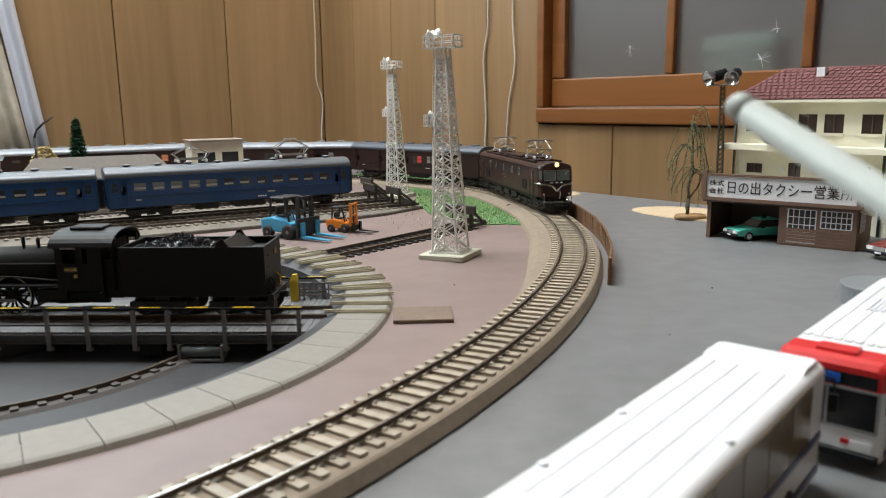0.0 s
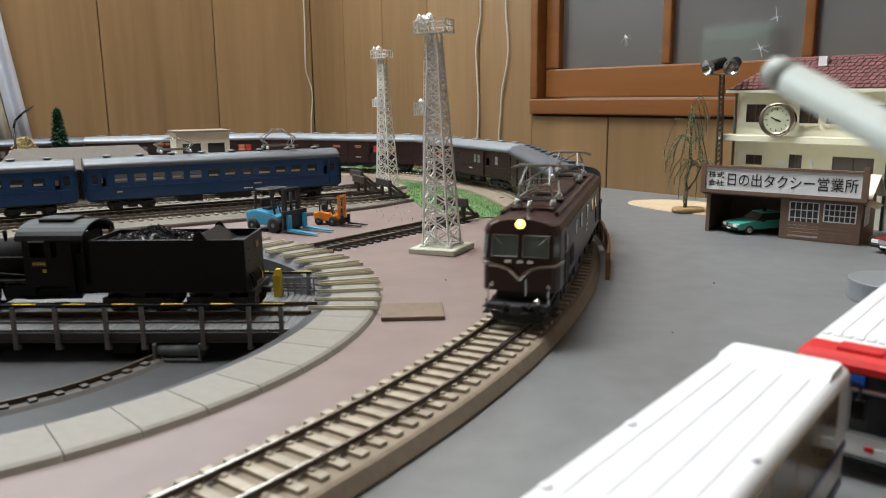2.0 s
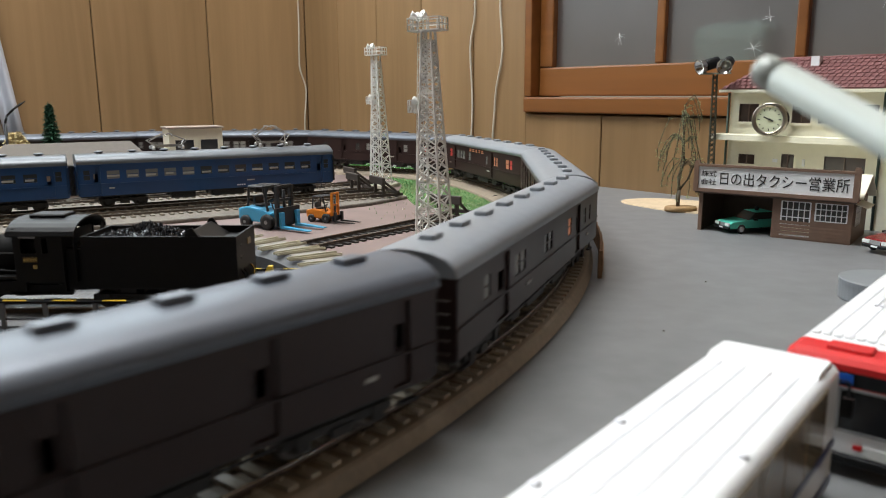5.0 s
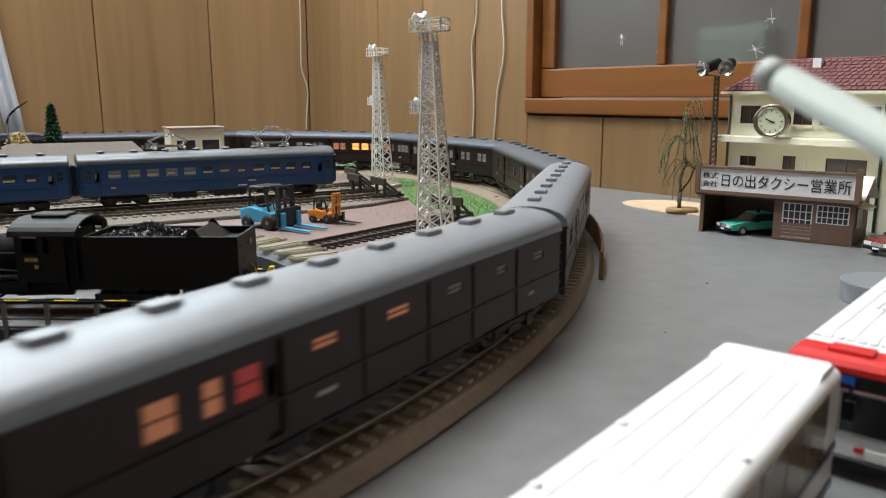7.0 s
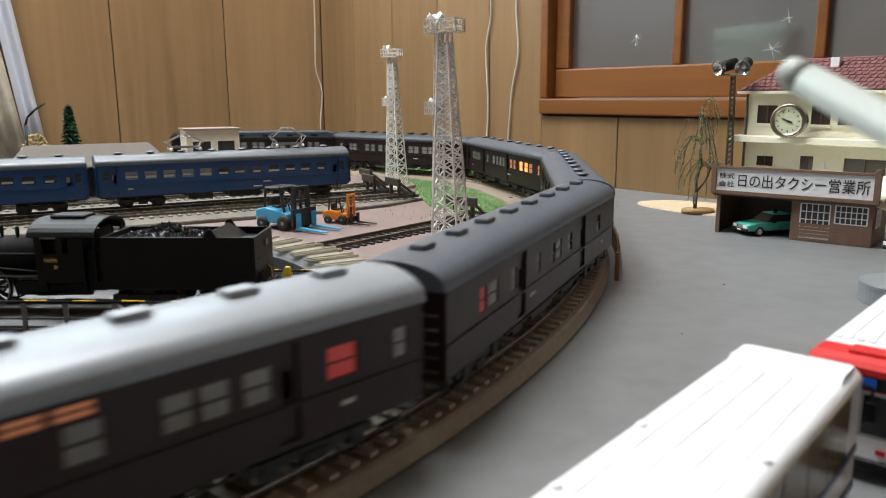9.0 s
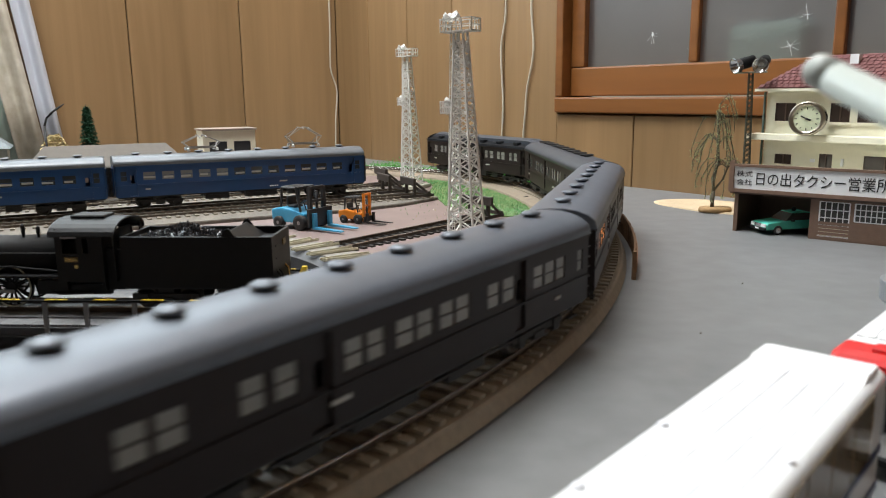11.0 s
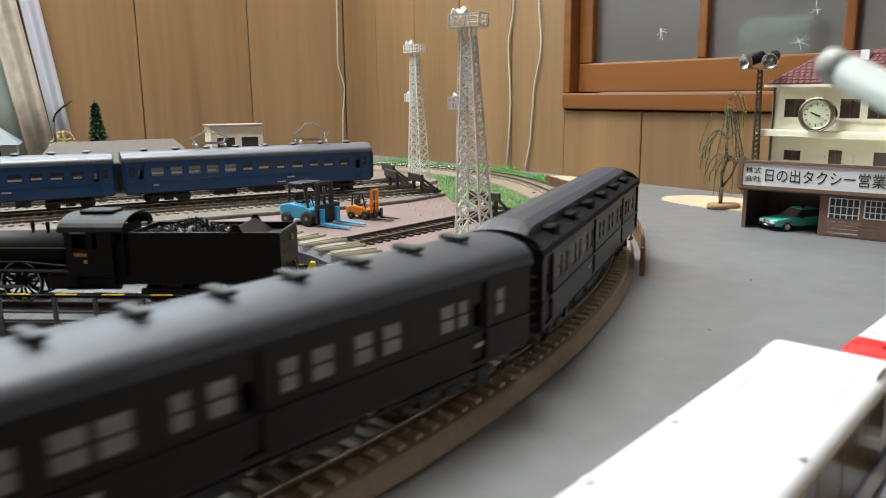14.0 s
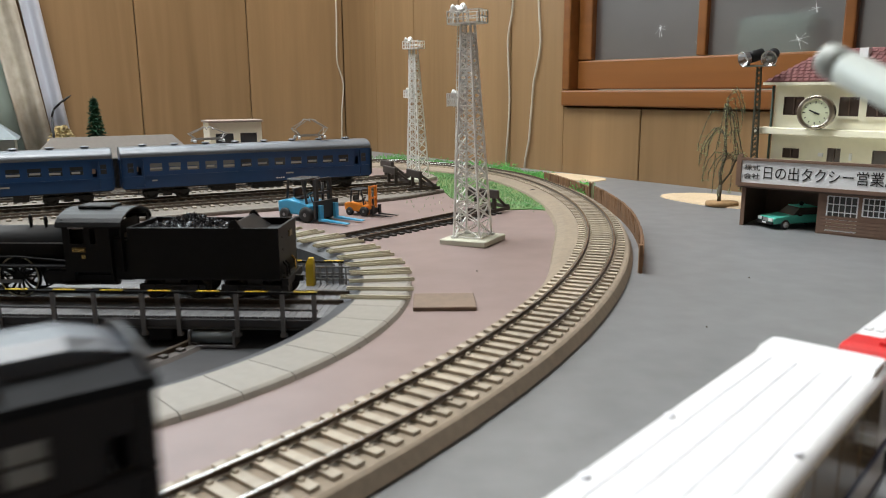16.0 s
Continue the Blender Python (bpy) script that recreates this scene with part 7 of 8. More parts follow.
def fence(s0, s1, off, label, hgt=0.0155, pitch=0.0027, gap=0.15):
    f = thing("picket_fence", Matrix(), label, "fence", "fences along the curve")
    b = B()
    pw = pitch * (1 - gap) / 2
    loft(b, [[Vector((x, y, z)) for x, z in ((-pw, 0), (pw, 0), (pw, hgt - 0.0013), (0, hgt), (-pw, hgt - 0.0013))] for y in (-0.0005, 0.0005)])
    src = None
    n = int((s1 - s0) / pitch)
    rnd = random.Random(int(s0 * 1000) + 7)
    for i in range(n):
        s = s0 + (i + 0.5) * pitch
        q = beside(s, off, 0.0002)
        m = pose(q.x, q.y, q.z, rnd.uniform(-2, 2), 0, math.degrees(along(s)[2]))
        if src is None:
            src = part("picket", b, M_FENCE, f, m=m)
        else:
            again("picket", src, f, m)
    for z in (0.004, 0.0105):
        b = B()
        sweep(b, [(off + 0.0006, z), (off + 0.0016, z), (off + 0.0016, z + 0.0014), (off + 0.0006, z + 0.0014)], s0, s1, 0.012)
        part("rail", b, M_FENCE, f)
    b = B()
    q = beside(s1, off, 0)
    cbox(b, (q.x, q.y, 0.0085), (0.0022, 0.0022, 0.017))
    part("end_post", b, M_FENCE, f)


fence(0.125, 0.405, 0.0258, "brown wooden picket fence along the outside of the curve")
fence(-0.020, 0.112, 0.0258, "brown wooden picket fence behind the curve", 0.013, 0.0045, 0.35)
fence(-0.66, -0.47, 0.0300, "brown wooden picket fence behind the curve", 0.013, 0.0045, 0.35)
q = beside(0.1185, 0.0262)
bm = B()
lathe(bm, [(0.0009, 0.0), (0.0009, 0.0165), (0.0016, 0.0170), (0.0016, 0.0190), (0, 0.0198)], 10, Matrix.Translation(q))
tag(part("marker_post", bm, mat("pale_post_paint", (0.62, 0.52, 0.36), 0.5, scale=200)), "small pale marker post between the fences", "post")


def leafy(name, place, n, label, category, material, size=0.0016, seed=2, kind="stuff"):
    rnd = random.Random(seed)
    b = B()
    for _ in range(n):
        q = place(rnd)
        d = Vector((rnd.gauss(0, 1), rnd.gauss(0, 1), rnd.gauss(0.2, 1))).normalized() * size * rnd.uniform(0.5, 1.3)
        e = d.orthogonal().normalized() * size * rnd.uniform(0.3, 0.6)
        vs = [b.verts.new(q - d), b.verts.new(q + e), b.verts.new(q + d), b.verts.new(q - e)]
        b.faces.new((vs[0], vs[1], vs[2]))
        b.faces.new((vs[0], vs[2], vs[3]))
    return tag(part(name, b, material, fix=False), label, category, kind=kind)


M_HEDGE = mat("bright_green_hedge_foam", (0.09, 0.34, 0.06), 0.8, scale=300, var=0.35, island=0.9)


def hedge_place(rnd):
    while True:
        s = rnd.uniform(-0.50, -0.005)
        if rnd.random() < 0.12:
            s = rnd.uniform(0.055, 0.105)
        bump = 0.0085 + 0.0035 * math.sin(s * 70) * math.sin(s * 31 + 1)
        o, z = rnd.gauss(0.032, 0.0035), abs(rnd.gauss(0, 0.5)) * bump
        return beside(s, max(0.0245, o), 0.0005 + z)


leafy("hedge", hedge_place, 24000, "bright green foam hedge behind the track", "hedge", M_HEDGE, 0.0015)


def grass():
    m1 = mat("green_grass_mat", (0.24, 0.25, 0.11), 0.9, scale=75, bump=0.5, col2=(0.035, 0.20, 0.05), island=0.0)
    inner = [beside(s, -0.0275) for s in [0.185 - i * 0.015 for i in range(27)]]
    edge = [Vector((-0.012, 0.95, 0)), Vector((-0.004, 0.90, 0)), Vector((-0.008, 0.84, 0)), Vector((0.001, 0.79, 0)), Vector((0.008, 0.742, 0)), Vector((0.026, 0.712, 0)), Vector((0.038, 0.680, 0)), Vector((0.060, 0.664, 0)), Vector((0.078, 0.668, 0))]
    loop = inner + edge
    b = B()
    loft(b, [[Vector((p.x, p.y, 0.0005)) for p in loop], [Vector((p.x, p.y, 0.0022)) for p in loop]])
    tag(part("grass_mat", b, m1), "green grass mat with yellowish tips between the tracks", "grass", kind="structure")
    xs, ys = [p.x for p in loop], [p.y for p in loop]

    def inside(x, y):
        c = False
        for i in range(len(loop)):
            a, d = loop[i], loop[i - 1]
            if (a.y > y) != (d.y > y) and x < (d.x - a.x) * (y - a.y) / (d.y - a.y) + a.x:
                c = not c
        return c
    rnd = random.Random(4)
    for nm, col, cnt, lo in (("grass", (0.075, 0.22, 0.06), 7500, 0.0), ("dry_grass", (0.36, 0.35, 0.17), 1500, 0.0), ("flowers", (0.75, 0.74, 0.62), 260, 0.5)):
        b = B()
        k = 0
        while k < cnt:
            x, y = rnd.uniform(min(xs) - 0.01, max(xs)), rnd.uniform(min(ys) - 0.006, max(ys))
            if not inside(x, y) and rnd.random() > 0.012:
                continue
            if nm == "flowers" and math.hypot(x - 0.04, y - 0.69) > 0.05:
                continue
            k += 1
            hgt = rnd.uniform(0.0010, 0.0026)
            a = rnd.uniform(0, 6.28)
            w = Vector((math.cos(a), math.sin(a), 0)) * (0.0003 if nm != "flowers" else 0.0005)
            p = Vector((x, y, 0.0012))
            t = p + Vector((rnd.gauss(0, 0.0006), rnd.gauss(0, 0.0006), hgt + 0.0008))
            b.faces.new([b.verts.new(v) for v in (p - w, p + w, t)])
        tag(part(nm, b, mat(nm + "_blades", col, 0.85, scale=200, var=0.3, island=0.9), fix=False), {"grass": "short green static grass blades", "dry_grass": "yellowish dry grass blades among the green", "flowers": "tiny pale flower flecks in the grass"}[nm], "grass", kind="stuff")


grass()
bm = B()
sd_ = (TH1 - radians(9.2)) * R1
sweep(bm, [(-0.0290, 0.0), (-0.0276, 0.0044), (-0.0226, 0.0066), (-0.0200, 0.0066), (-0.0200, 0.0)], sd_ - 0.0014, sd_ + 0.0014, 0.001)
tag(part("drain", bm, mat("dark_brown_drain", (0.035, 0.027, 0.020), 0.7, scale=200)), "narrow dark drain across the roadbed's shoulder", "drain")


# ---- the two buses near the camera ----
def bus(m, label, paint_front, two_tone, L=0.128):
    c = thing("bus", m, label, "bus", "toy buses")
    w, z0, zt = 0.0158, 0.0050, 0.0388
    # side glass coloured tan: the wooden room's reflection is put into its base colour
    glass = mat("tan_reflection_bus_glass", (0.20, 0.155, 0.10), 0.10, scale=40, var=0.12, bump=0)
    dkg = mat("black_bus_glass", (0.018, 0.019, 0.021), 0.06, scale=40, var=0.2, bump=0)
    navy = mat("navy_stripe", (0.02, 0.028, 0.12), 0.3, scale=150)
    h = L / 2

    def ringof(x, k, dz=0.0):
        r = 0.0030
        pts = [(-w, z0), (-w, zt - r)]
        for i in range(1, 6):
            a = math.pi - i * math.pi / 12
            pts.append((-w + r + r * math.cos(a), zt - r + r * math.sin(a)))
        pts += [(-y, z) for y, z in pts[::-1]]
        return [Vector((x, y * k, z0 + (z - z0) * (1 - dz))) for y, z in pts]
    b = B()
    loft(b, [ringof(-h, 0.93, 0.06), ringof(-h + 0.0015, 0.98, 0.015), ringof(-h + 0.004, 1), ringof(h - 0.014, 1), ringof(h - 0.0135, 1)], smooth=False)
    part("body", b, M_WHITE, c)
    b = B()
    loft(b, [ringof(h - 0.0134, 1), ringof(h - 0.004, 1), ringof(h - 0.0012, 0.97, 0.02), ringof(h, 0.92, 0.07)], smooth=False)
    part("front_cap", b, M_WHITE, c)
    if two_tone:
        b = B()

        def upper(x, k, dz):
            return [Vector((p.x, p.y * 1.012, p.z + 0.0002)) for p in ringof(x, k, dz)[1:-1]]
        rings = [upper(h - 0.0130, 1, 0), upper(h - 0.004, 1, 0), upper(h - 0.0012, 0.97, 0.02), upper(h + 0.0002, 0.92, 0.07)]
        for r_ in rings:
            r_[0].z = r_[-1].z = 0.0296
        loft(b, rings)
        part("red_nose", b, paint_front, c, "bright red nose band")
    # ribbed roof; the shading of ribs, grille and lugs is put into a greyer white
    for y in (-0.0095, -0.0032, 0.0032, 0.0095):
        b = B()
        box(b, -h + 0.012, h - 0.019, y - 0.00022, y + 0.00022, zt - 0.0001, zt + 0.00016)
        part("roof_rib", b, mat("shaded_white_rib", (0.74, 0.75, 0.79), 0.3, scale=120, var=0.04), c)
    b = B()
    if two_tone:
        box(b, h - 0.0120, h - 0.0050, -0.0060, 0.0060, zt - 0.0004, zt + 0.0014)
        bevel(b, 0.0007, 2)
        part("roof_hump", b, paint_front, c)
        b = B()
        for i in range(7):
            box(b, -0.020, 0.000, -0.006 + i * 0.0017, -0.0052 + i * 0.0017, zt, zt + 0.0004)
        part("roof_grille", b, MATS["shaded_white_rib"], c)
        for i in range(9):
            b = B()
            box(b, h - 0.0215, h - 0.0185, -0.0135 + i * 0.0031, -0.0115 + i * 0.0031, zt - 0.0002, zt + 0.0006)
            part("roof_clip", b, M_WHITE, c)
    else:
        loft(b, [[Vector((h - 0.0175 + o, y, zt - 0.0002)), Vector((h - 0.0140 + o, y, zt + 0.0012)), Vector((h - 0.004 + o, y, zt + 0.0010)), Vector((h - 0.0015 + o, y, zt - 0.0032))] for y, o in ((-0.0138, -0.001), (-0.0125, 0), (0.0125, 0), (0.0138, -0.001))])
        part("roof_visor", b, M_WHITE, c)
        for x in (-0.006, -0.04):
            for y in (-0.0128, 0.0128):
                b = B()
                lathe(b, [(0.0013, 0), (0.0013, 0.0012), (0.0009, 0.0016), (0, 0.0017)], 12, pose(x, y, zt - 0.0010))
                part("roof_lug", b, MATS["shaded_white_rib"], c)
    for sd in (-1, 1):
        n = 6
        for i in range(n):
            x0 = -h + 0.007 + i * (L - 0.022) / n
            b = B()
            box(b, x0, x0 + (L - 0.022) / n - 0.0010, sd * (w + 0.0001) - 0.0002, sd * (w + 0.0001) + 0.0002, 0.0195, 0.0362)
            part("side_window", b, glass, c)
        b = B()
        box(b, -h + 0.004, h - 0.004, sd * (w + 0.0002) - 0.0002, sd * (w + 0.0002) + 0.0002, 0.0172, 0.0190)
        part("stripe", b, navy, c)
        b = B()
        box(b, -h + 0.004, h - 0.004, sd * (w + 0.0002) - 0.0002, sd * (w + 0.0002) + 0.0002, 0.0066, 0.0088)
        part("skirt_stripe", b, navy, c)
        for x in (-0.034, 0.032):
            b = B()
            lathe(b, [(0.0030, -0.0016), (0.0058, -0.0016), (0.0060, -0.001), (0.0060, 0.001), (0.0058, 0.0016), (0.0030, 0.0016)], 20, Matrix.Translation((x, sd * 0.0145, 0.0060)) @ Matrix.Rotation(math.pi / 2, 4, "X"))
            wh = part("wheel", b, MATS["black_rubber"], c)
            b = B()
            lathe(b, [(0.0032, -0.0012), (0.0032, 0.0012)], 16, Matrix.Translation((x, sd * 0.0149, 0.0060)) @ Matrix.Rotation(math.pi / 2, 4, "X"))
            part("rim", b, M_STEEL, wh)
        b = B()
        tube(b, [(h - 0.002, sd * (w - 0.001), 0.0345), (h + 0.0015, sd * (w + 0.0016), 0.0330), (h + 0.0015, sd * (w + 0.0018), 0.0270)], 0.0004, 6)
        cbox(b, (h + 0.0012, sd * (w + 0.0018), 0.0262), (0.0012, 0.0026, 0.0052))
        part("mirror", b, M_BLACK, c)
    # front: windscreen, destination box, lamps, bumper
    b = B()
    box(b, h - 0.0016, h + 0.0003, -w + 0.0024, w - 0.0024, 0.0300, 0.0345)
    d = part("destination_box", b, dkg, c)
    b = B()
    box(b, h, h + 0.0006, -0.0032, 0.0032, 0.0308, 0.0338)
    part("display", b, mat("blue_display", (0.02, 0.12, 0.55), 0.3, scale=100), d, "blue destination display")
    b = B()
    box(b, h - 0.0012, h + 0.0004, -w + 0.0016, w - 0.0016, 0.0155, 0.0292)
    bevel(b, 0.0004, 1)
    ws = part("windscreen", b, dkg, c)
    b = B()
    for y in (-w + 0.0016, 0.0, w - 0.0016):
        box(b, h, h + 0.0007, y - 0.0004, y + 0.0004, 0.0155, 0.0292)
    for z in (0.0155, 0.0292):
        box(b, h, h + 0.0007, -w + 0.0014, w - 0.0014, z - 0.0004, z + 0.0004)
    part("windscreen_frame", b, mat("grey_trim", (0.30, 0.30, 0.30), 0.35, 0.4, scale=150), ws)
    for sd in (-1, 1):
        b = B()
        box(b, h - 0.0010, h + 0.0007, sd * 0.0105 - 0.0030, sd * 0.0105 + 0.0030, 0.0085, 0.0115)
        part("headlight", b, mat("clear_headlight", (0.75, 0.76, 0.74), 0.1, scale=200, var=0.05), c)
        b = B()
        box(b, h - 0.0010, h + 0.0006, sd * 0.0060 - 0.0012, sd * 0.0060 + 0.0012, 0.0100, 0.0115)
        part("marker_light", b, mat("red_marker", (0.55, 0.02, 0.02), 0.3, scale=100), c)
    b = B()
    box(b, h - 0.0015, h + 0.0010, -w + 0.0006, w - 0.0006, 0.0045, 0.0078)
    bevel(b, 0.0006, 1)
    part("bumper", b, M_BLACK if two_tone else M_WHITE, c)
    return c


# the white one faces away; the red-nosed one faces it
HB = radians(48)
fwd, rgt = Vector((math.cos(HB), math.sin(HB), 0)), Vector((math.sin(HB), -math.cos(HB), 0))
ctr = Vector((0.0930, 0.2035, 0)) - fwd * 0.064 + rgt * 0.0152
bus(pose(ctr.x, ctr.y, 0, 0, 0, 48), "white toy coach with a ribbed roof and windows coloured tan as if reflecting wood", M_WHITE, False)
HB2 = radians(46)
f2, r2 = Vector((math.cos(HB2), math.sin(HB2), 0)), Vector((math.sin(HB2), -math.cos(HB2), 0))
ctr = Vector((0.1112, 0.2060, 0)) + f2 * 0.066 + r2 * 0.0160
rb = bus(pose(ctr.x, ctr.y, 0, 0, 0, 226), "white toy city bus with a bright red nose", mat("bright_red_paint", (0.62, 0.03, 0.03), 0.25, scale=150, var=0.05), True)
rb.scale = (1, 1, 0.905)

# grey round tin beside the buses
c = thing("round_tin", pose(0.2555, 0.3775, 0), "low grey round tin standing on the board", "tin")
bm = B()
lathe(bm, [(0.0225, 0), (0.0230, 0.0006), (0.0230, 0.0085), (0.0222, 0.0088), (0.0, 0.0086)], 48, smooth=False)
part("body", bm, mat("blue_grey_tin", (0.22, 0.235, 0.25), 0.4, 0.1, scale=120, var=0.08), c)
bm = B()
lathe(bm, [(0.0233, 0.0086), (0.0233, 0.0108), (0.0226, 0.0112), (0.0, 0.0112)], 48, smooth=False)
part("lid", bm, MATS["blue_grey_tin"], c)


# ---- the pale rod close to the lens ----
def pale_rod():
    a, b_ = Vector((0.0577, 0.1152, 0.1108)), Vector((0.0626, 0.0943, 0.1028))
    d = (b_ - a).normalized()
    end = a + d * (a.z / -d.z) * 0.995
    r = thing("pale_rod", Matrix(), "pale grey plastic tube slanting down to the board", "tube")
    b = B()
    rod(b, a, end, 0.0025, 28)
    part("tube", b, mat("pale_grey_green_plastic", (0.37, 0.40, 0.37), 0.4, scale=120, var=0.05), r)
    b = B()
    m = Matrix.Translation(a) @ (-d).to_track_quat("Z", "Y").to_matrix().to_4x4()
    lathe(b, [(0.00252, -0.0034), (0.00252, 0.0004), (0.0023, 0.0011), (0.0015, 0.0016), (0.0, 0.0018)], 28, m)
    part("cap", b, MATS["pale_grey_green_plastic"], r)


pale_rod()


# ---- things in front of the far wall ----
def far_at(ratio, off):
    """A point on the sight line x = ratio * y at yard offset off."""
    y = off / (0.894 - 0.447 * ratio)
    return ratio * y, y


def far_things():
    yaw = math.degrees(math.atan2(0.447, 0.894))
    # cream flat-roofed hut
    x, y = far_at(-0.274, 0.955)
    h = thing("signal_hut", pose(x, y, 0, 0, 0, yaw), "cream flat-roofed hut with dark window openings", "hut")
    W, D, H = 0.062, 0.040, 0.069
    b = B()
    holed(b, -W / 2, W / 2, 0, H, [(-0.024, -0.003, 0.040, 0.056), (0.005, 0.025, 0.040, 0.056)], -D / 2, -D / 2 + 0.0016)
    part("front_wall", b, M_CREAM, h)
    for q in ((-0.024, -0.003), (0.005, 0.025)):
        b = B()
        box(b, q[0], q[1], -D / 2 + 0.0010, -D / 2 + 0.0014, 0.040, 0.056)
        part("window", b, M_PANE, h)
    for x_ in (-W / 2, W / 2 - 0.0016):
        b = B()
        box(b, x_, x_ + 0.0016, -D / 2 + 0.0018, D / 2, 0, H)
        part("side_wall", b, M_CREAM, h)
    b = B()
    box(b, -W / 2, W / 2, D / 2, D / 2 + 0.0016, 0, H)
    part("back_wall", b, M_CREAM, h)
    b = B()
    box(b, -W / 2 - 0.002, W / 2 + 0.002, -D / 2 - 0.003, D / 2 + 0.003, H, H + 0.0022)
    part("roof", b, mat("brown_grey_flat_roof", (0.28, 0.22, 0.18), 0.7, scale=200), h)
    # long grey-brown roofed shed
    x, y = far_at(-0.43, 0.90)
    s = thing("goods_shed", pose(x, y, 0, 0, 0, yaw), "long low shed with a grey-brown gabled roof", "shed")
    L, D = 0.165, 0.060
    m_r = mat("grey_brown_roofing", (0.135, 0.118, 0.10), 0.8, scale=240, var=0.12, bump=0.2)
    b = B()
    box(b, -L / 2 + 0.004, L / 2 - 0.004, -D / 2 + 0.005, D / 2 - 0.005, 0, 0.036)
    part("wall", b, mat("weathered_shed_wall", (0.25, 0.20, 0.16), 0.8, scale=200), s)
    b = B()
    loft(b, [[Vector((-L / 2, -D / 2, 0.0350)), Vector((L / 2, -D / 2, 0.0350)), Vector((L / 2, D / 2, 0.0350)), Vector((-L / 2, D / 2, 0.0350))],
             [Vector((-L / 2 + 0.022, -0.001, 0.059)), Vector((L / 2 - 0.022, -0.001, 0.059)), Vector((L / 2 - 0.022, 0.001, 0.059)), Vector((-L / 2 + 0.022, 0.001, 0.059))]])
    part("roof", b, m_r, s)
    for x_ in (-0.020, 0.048):
        b = B()
        loft(b, [[Vector((x_ - 0.0045, -D / 2 + 0.001, 0.0362)), Vector((x_ + 0.0045, -D / 2 + 0.001, 0.0362)), Vector((x_, -D / 2 + 0.001, 0.0425))], [Vector((x_ - 0.002, -0.010, 0.045)), Vector((x_ + 0.002, -0.010, 0.045)), Vector((x_, -0.010, 0.0472))]])
        g = part("dormer", b, m_r, s)
        b = B()
        tube(b, [(x_ - 0.005, -D / 2 + 0.0005, 0.0360), (x_, -D / 2 + 0.0005, 0.0430), (x_ + 0.005, -D / 2 + 0.0005, 0.0360)], 0.0006, 5)
        part("bargeboard", b, M_WHITE, g)
    b = B()
    tube(b, [(L / 2 + 0.0005, -D / 2, 0.0352), (L / 2 - 0.0215, 0, 0.0535), (L / 2 + 0.0005, D / 2, 0.0352)], 0.0008, 5)
    part("bargeboard", b, M_CREAM, s)
    # conifer
    x, y = far_at(-0.452, 1.045)
    t = thing("conifer_tree", pose(x, y, 0), "dark green conical model conifer", "tree")
    rnd = random.Random(21)
    H = 0.104
    b = B()
    rod(b, (0, 0, 0), (0, 0, H * 0.97), 0.0022, 7, 0.0004)
    part("trunk", b, mat("conifer_bark", (0.06, 0.04, 0.025), 0.9, scale=200), t)
    b = B()
    for k in range(17):
        z = 0.022 + (H - 0.024) * k / 17
        rr = (1 - (z - 0.010) / (H - 0.008)) * 0.0180 + 0.0012
        for i in range(60):
            a = rnd.uniform(0, math.tau)
            for j in range(7):
                f = (j + rnd.random()) / 7
                q = Vector((math.cos(a) * rr * f, math.sin(a) * rr * f, z - 0.0045 * f + rnd.gauss(0, 0.0005)))
                d = Vector((math.cos(a + rnd.gauss(0, 0.7)), math.sin(a + rnd.gauss(0, 0.7)), rnd.gauss(-0.1, 0.4))) * 0.0034
                e = Vector((-d.y, d.x, rnd.gauss(0, 0.001))) * 0.35
                b.faces.new([b.verts.new(v) for v in (q - e, q + d, q + e)])
    tagged(part("needles", b, mat("dark_conifer_needles", (0.012, 0.075, 0.035), 0.8, scale=300, var=0.3, island=0.8), t, fix=False), kind="stuff")
    # little curved street lamp and a dry bush
    x, y = far_at(-0.508, 0.99)
    l = thing("street_lamp", pose(x, y, 0, 0, 0, 20) @ Matrix.Diagonal((1.4, 1.4, 1.08, 1)), "small black curved street lamp", "street lamp")
    b = B()
    tube(b, [(0, 0, 0), (0, 0, 0.072), (0.002, 0, 0.080), (0.007, 0, 0.086)], 0.0009, 7)
    part("post", b, M_BLACK, l)
    b = B()
    loft(b, [[Vector((0.004 + i * 0.004, sy * w_, 0.084 + i * 0.0035 + sz * w_ * 0.5)) for sy, sz in ((-1, 0), (0, 1), (1, 0), (0, -1))] for i, w_ in enumerate((0.0008, 0.0026, 0.0028, 0.0012))])
    part("lamp_head", b, M_BLACK, l)
    bx, by = far_at(-0.497, 1.02)

    def bush(r):
        a, f, z = r.uniform(0, math.tau), math.sqrt(r.random()), r.random()
        rad = 0.020 * math.sin(0.35 + z * 2.5) * f
        return Vector((bx + math.cos(a) * rad, by + math.sin(a) * rad, z * 0.066))
    leafy("dry_bush", bush, 2600, "straw-coloured dry model bush", "bush", mat("straw_bush", (0.42, 0.34, 0.17), 0.9, scale=200, var=0.35, island=0.8), 0.0022, 9, "thing")
    # pale house at the far left
    x, y = far_at(-0.600, 0.90)
    p = thing("model_house", pose(x, y, 0, 0, 0, yaw), "pale grey-green model house with a blue-grey roof", "house")
    b = B()
    holed(b, -0.045, 0.028, 0, 0.060, [(-0.030 + i * 0.0125, -0.0235 + i * 0.0125, 0.034, 0.054) for i in range(4)], -0.025, -0.0235)
    part("front_wall", b, mat("pale_grey_green_wall", (0.42, 0.46, 0.43), 0.6, scale=200), p)
    for i in range(4):
        b = B()
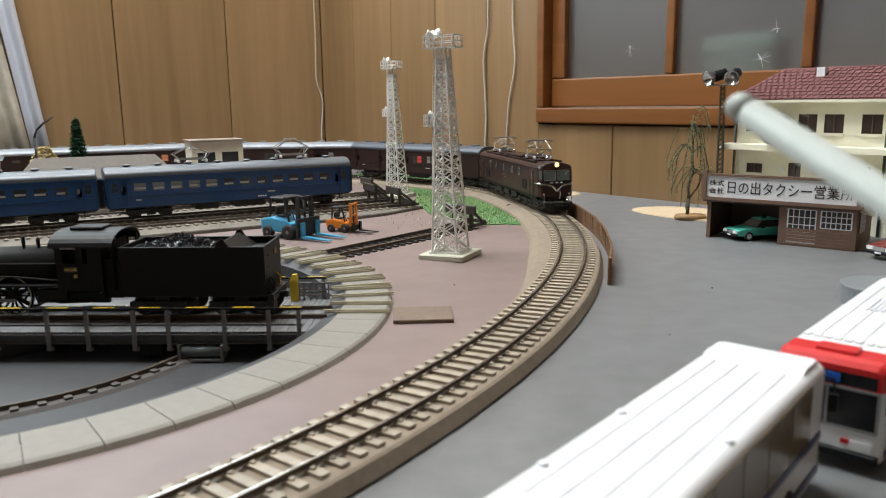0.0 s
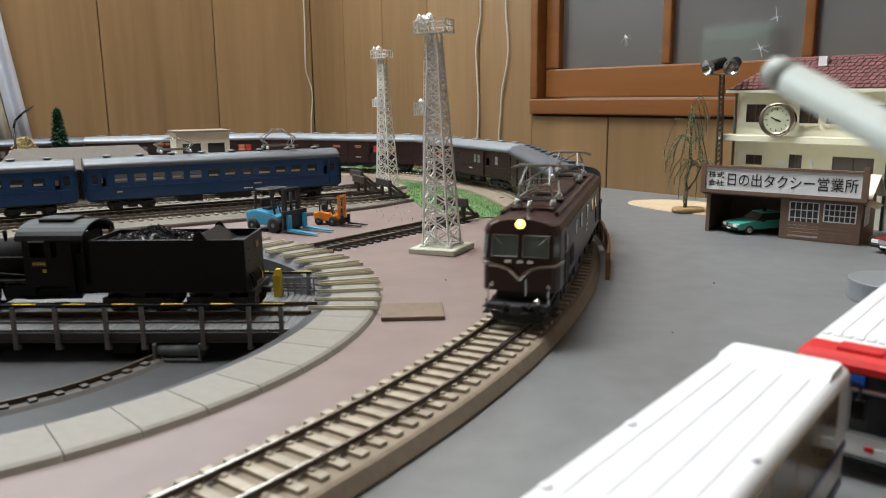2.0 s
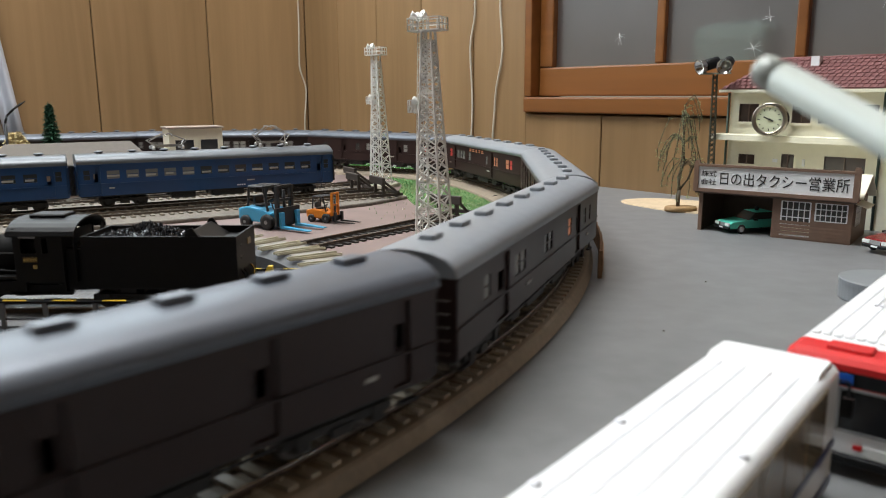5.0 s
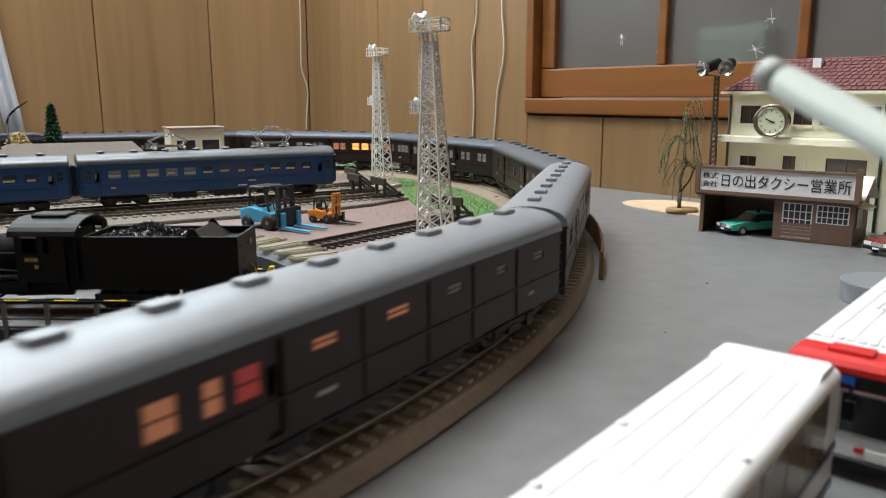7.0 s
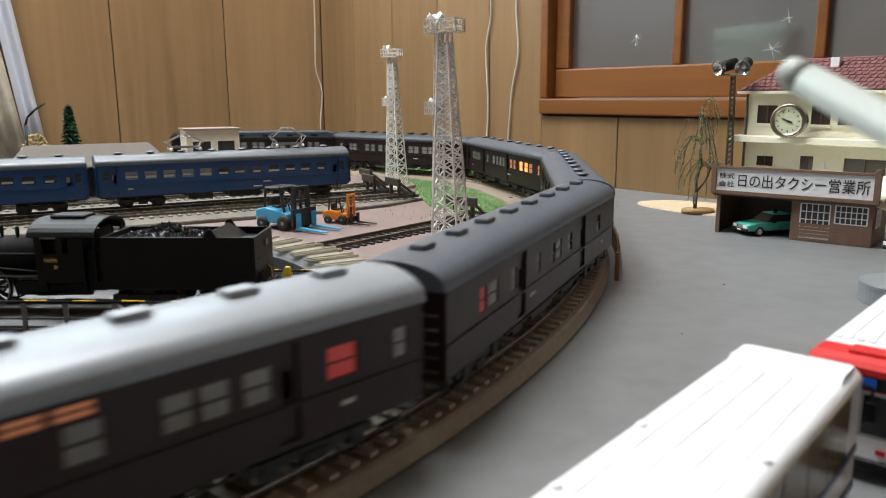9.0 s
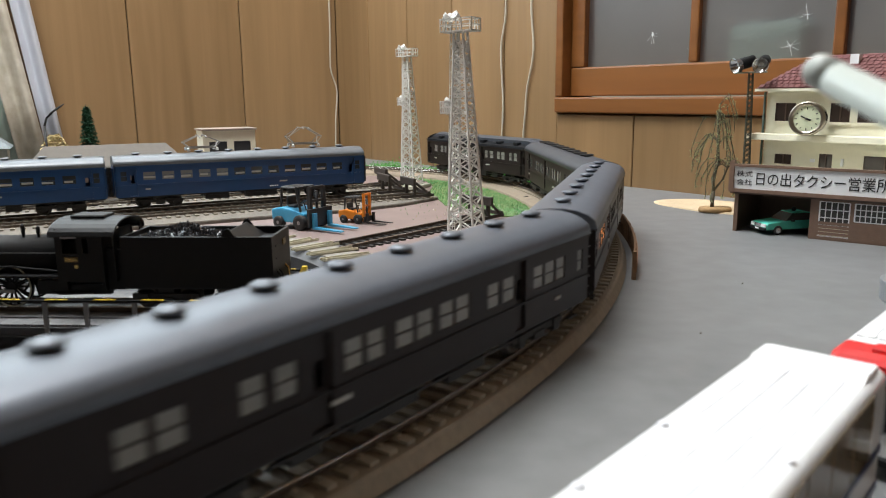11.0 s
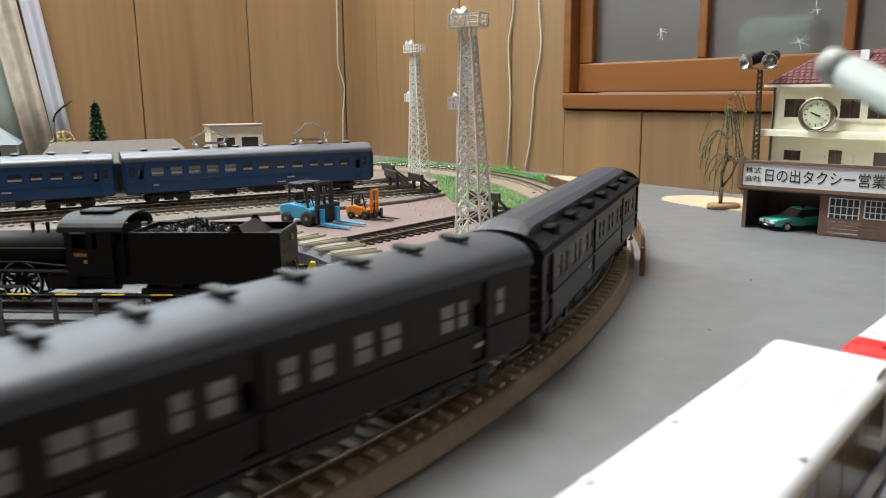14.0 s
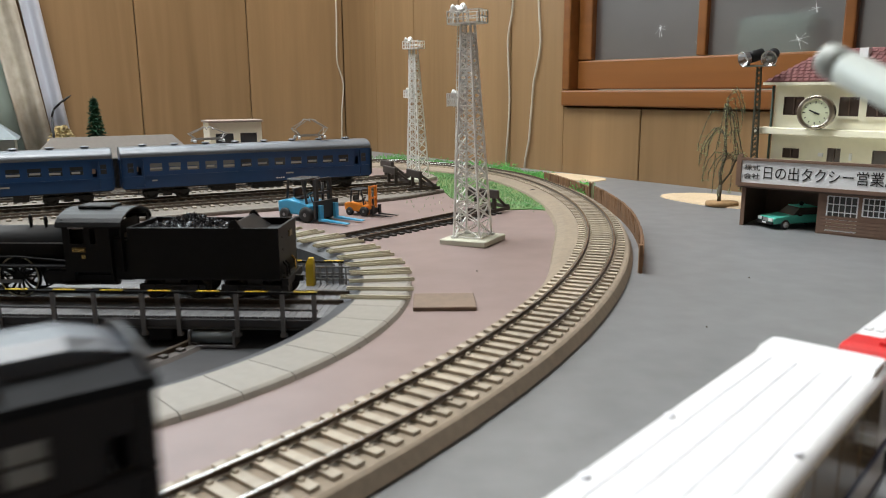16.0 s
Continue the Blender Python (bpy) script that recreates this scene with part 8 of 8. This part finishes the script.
        box(b, -0.030 + i * 0.0125, -0.0235 + i * 0.0125, -0.0238, -0.0234, 0.034, 0.054)
        part("window", b, M_PANE, p)
    b = B()
    box(b, -0.045, 0.028, -0.0230, 0.025, 0, 0.060)
    part("rear_wall", b, MATS["pale_grey_green_wall"], p)
    b = B()
    loft(b, [[Vector((-0.05, -0.031, 0.060)), Vector((0.032, -0.031, 0.060)), Vector((0.032, 0.03, 0.060)), Vector((-0.05, 0.03, 0.060))], [Vector((-0.03, -0.001, 0.078)), Vector((0.012, -0.001, 0.078)), Vector((0.012, 0.001, 0.078)), Vector((-0.03, 0.001, 0.078))]])
    part("roof", b, mat("blue_grey_roofing", (0.13, 0.16, 0.17), 0.6, scale=200), p)


far_things()


# ---- curtain, cables ----
def curtain():
    cm = mat("floral_beige_cloth", (0.60, 0.57, 0.49), 0.9, scale=60, bump=0.2, col2=(0.33, 0.28, 0.20))
    lm = mat("pale_lilac_lining", (0.50, 0.52, 0.58), 0.85, scale=30, var=0.06)
    gm = mat("grey_green_net", (0.30, 0.36, 0.31), 0.9, scale=30, var=0.1)
    c = thing("curtain", M_LEFT, "beige floral curtain with a pale lining hanging beside the wall", "curtain")

    def cloth(name, k0, k1, lean, depth, y0, waves, material):
        b = B()
        n = 40
        loops = []
        for z in (0.0, 0.1, 0.2, 0.3, 0.5, 0.8, 1.2):
            row = []
            for i in range(n + 1):
                f = i / n
                x = -(k0 + (k1 - k0) * f) - lean * z
                row.append(Vector((x, -y0 - depth * (0.5 + 0.5 * math.sin(f * waves * math.tau)), z + 0.001)))
            back = [Vector((p.x, p.y + 0.0015, p.z)) for p in row[::-1]]
            loops.append(row + back)
        loft(b, loops, smooth=True)
        part(name, b, material, c)
    cloth("lining", 0.4496, 0.476, 0.125, 0.010, 0.012, 1.2, lm)
    cloth("cloth", 0.476, 0.516, 0.14, 0.016, 0.020, 1.3, cm)
    cloth("net", 0.510, 0.690, 0.10, 0.010, 0.006, 3.0, gm)


curtain()


def cable(m, pts, label="pale cable hanging down the wall"):
    b = B()
    dense = []
    for (x0, z0), (x1, z1) in zip(pts, pts[1:]):
        for i in range(4):
            f = i / 4
            g = f * f * (3 - 2 * f)
            dense.append((x0 + (x1 - x0) * g, z0 + (z1 - z0) * f))
    dense.append(pts[-1])
    hose(b, [(x, -0.0030, z) for x, z in dense], 0.0013, 8)
    tag(part("cable", b, mat("white_cable_sheath", (0.55, 0.51, 0.42), 0.45, scale=100, var=0.05), m=m), label, "cable", "cables on the wall")


cable(M_LEFT, [(-0.014, 1.5), (-0.014, 0.6), (-0.012, 0.24), (-0.014, 0.16), (-0.003, 0.115), (-0.008, 0.06), (-0.010, 0.001)])
cable(M_RIGHT, [(0.44, 1.5), (0.447, 0.5), (0.446, 0.215), (0.437, 0.17), (0.442, 0.09), (0.436, 0.001)])
cable(M_RIGHT, [(0.49, 1.5), (0.497, 0.5), (0.494, 0.22), (0.499, 0.165), (0.486, 0.10), (0.482, 0.05), (0.473, 0.001)])

# a red bead and a few crumbs lie on the grey board
rnd = random.Random(3)
for x, y, r, mm in ((0.1475, 0.2730, 0.0007, mat("red_bead", (0.6, 0.03, 0.03), 0.4, scale=200)), (0.120, 0.330, 0.0005, M_BALLAST), (0.175, 0.420, 0.0006, M_BALLAST), (0.155, 0.300, 0.0005, M_BALLAST), (0.02, 0.435, 0.0006, M_BALLAST), (-0.035, 0.30, 0.0005, M_BALLAST)):
    bm = B()
    lathe(bm, [(0.0, 0.0), (r, r * 0.6), (r * 0.8, r * 1.3), (0.0, r * 1.5)], 8, pose(x, y, 0.0012 if x < 0.03 else 0.0))
    tag(part("bead" if r > 0.00065 else "crumb", bm, mm), "tiny red bead on the grey board" if r > 0.00065 else "tiny crumb of ballast on the board", "bead" if r > 0.00065 else "crumb")

motions()
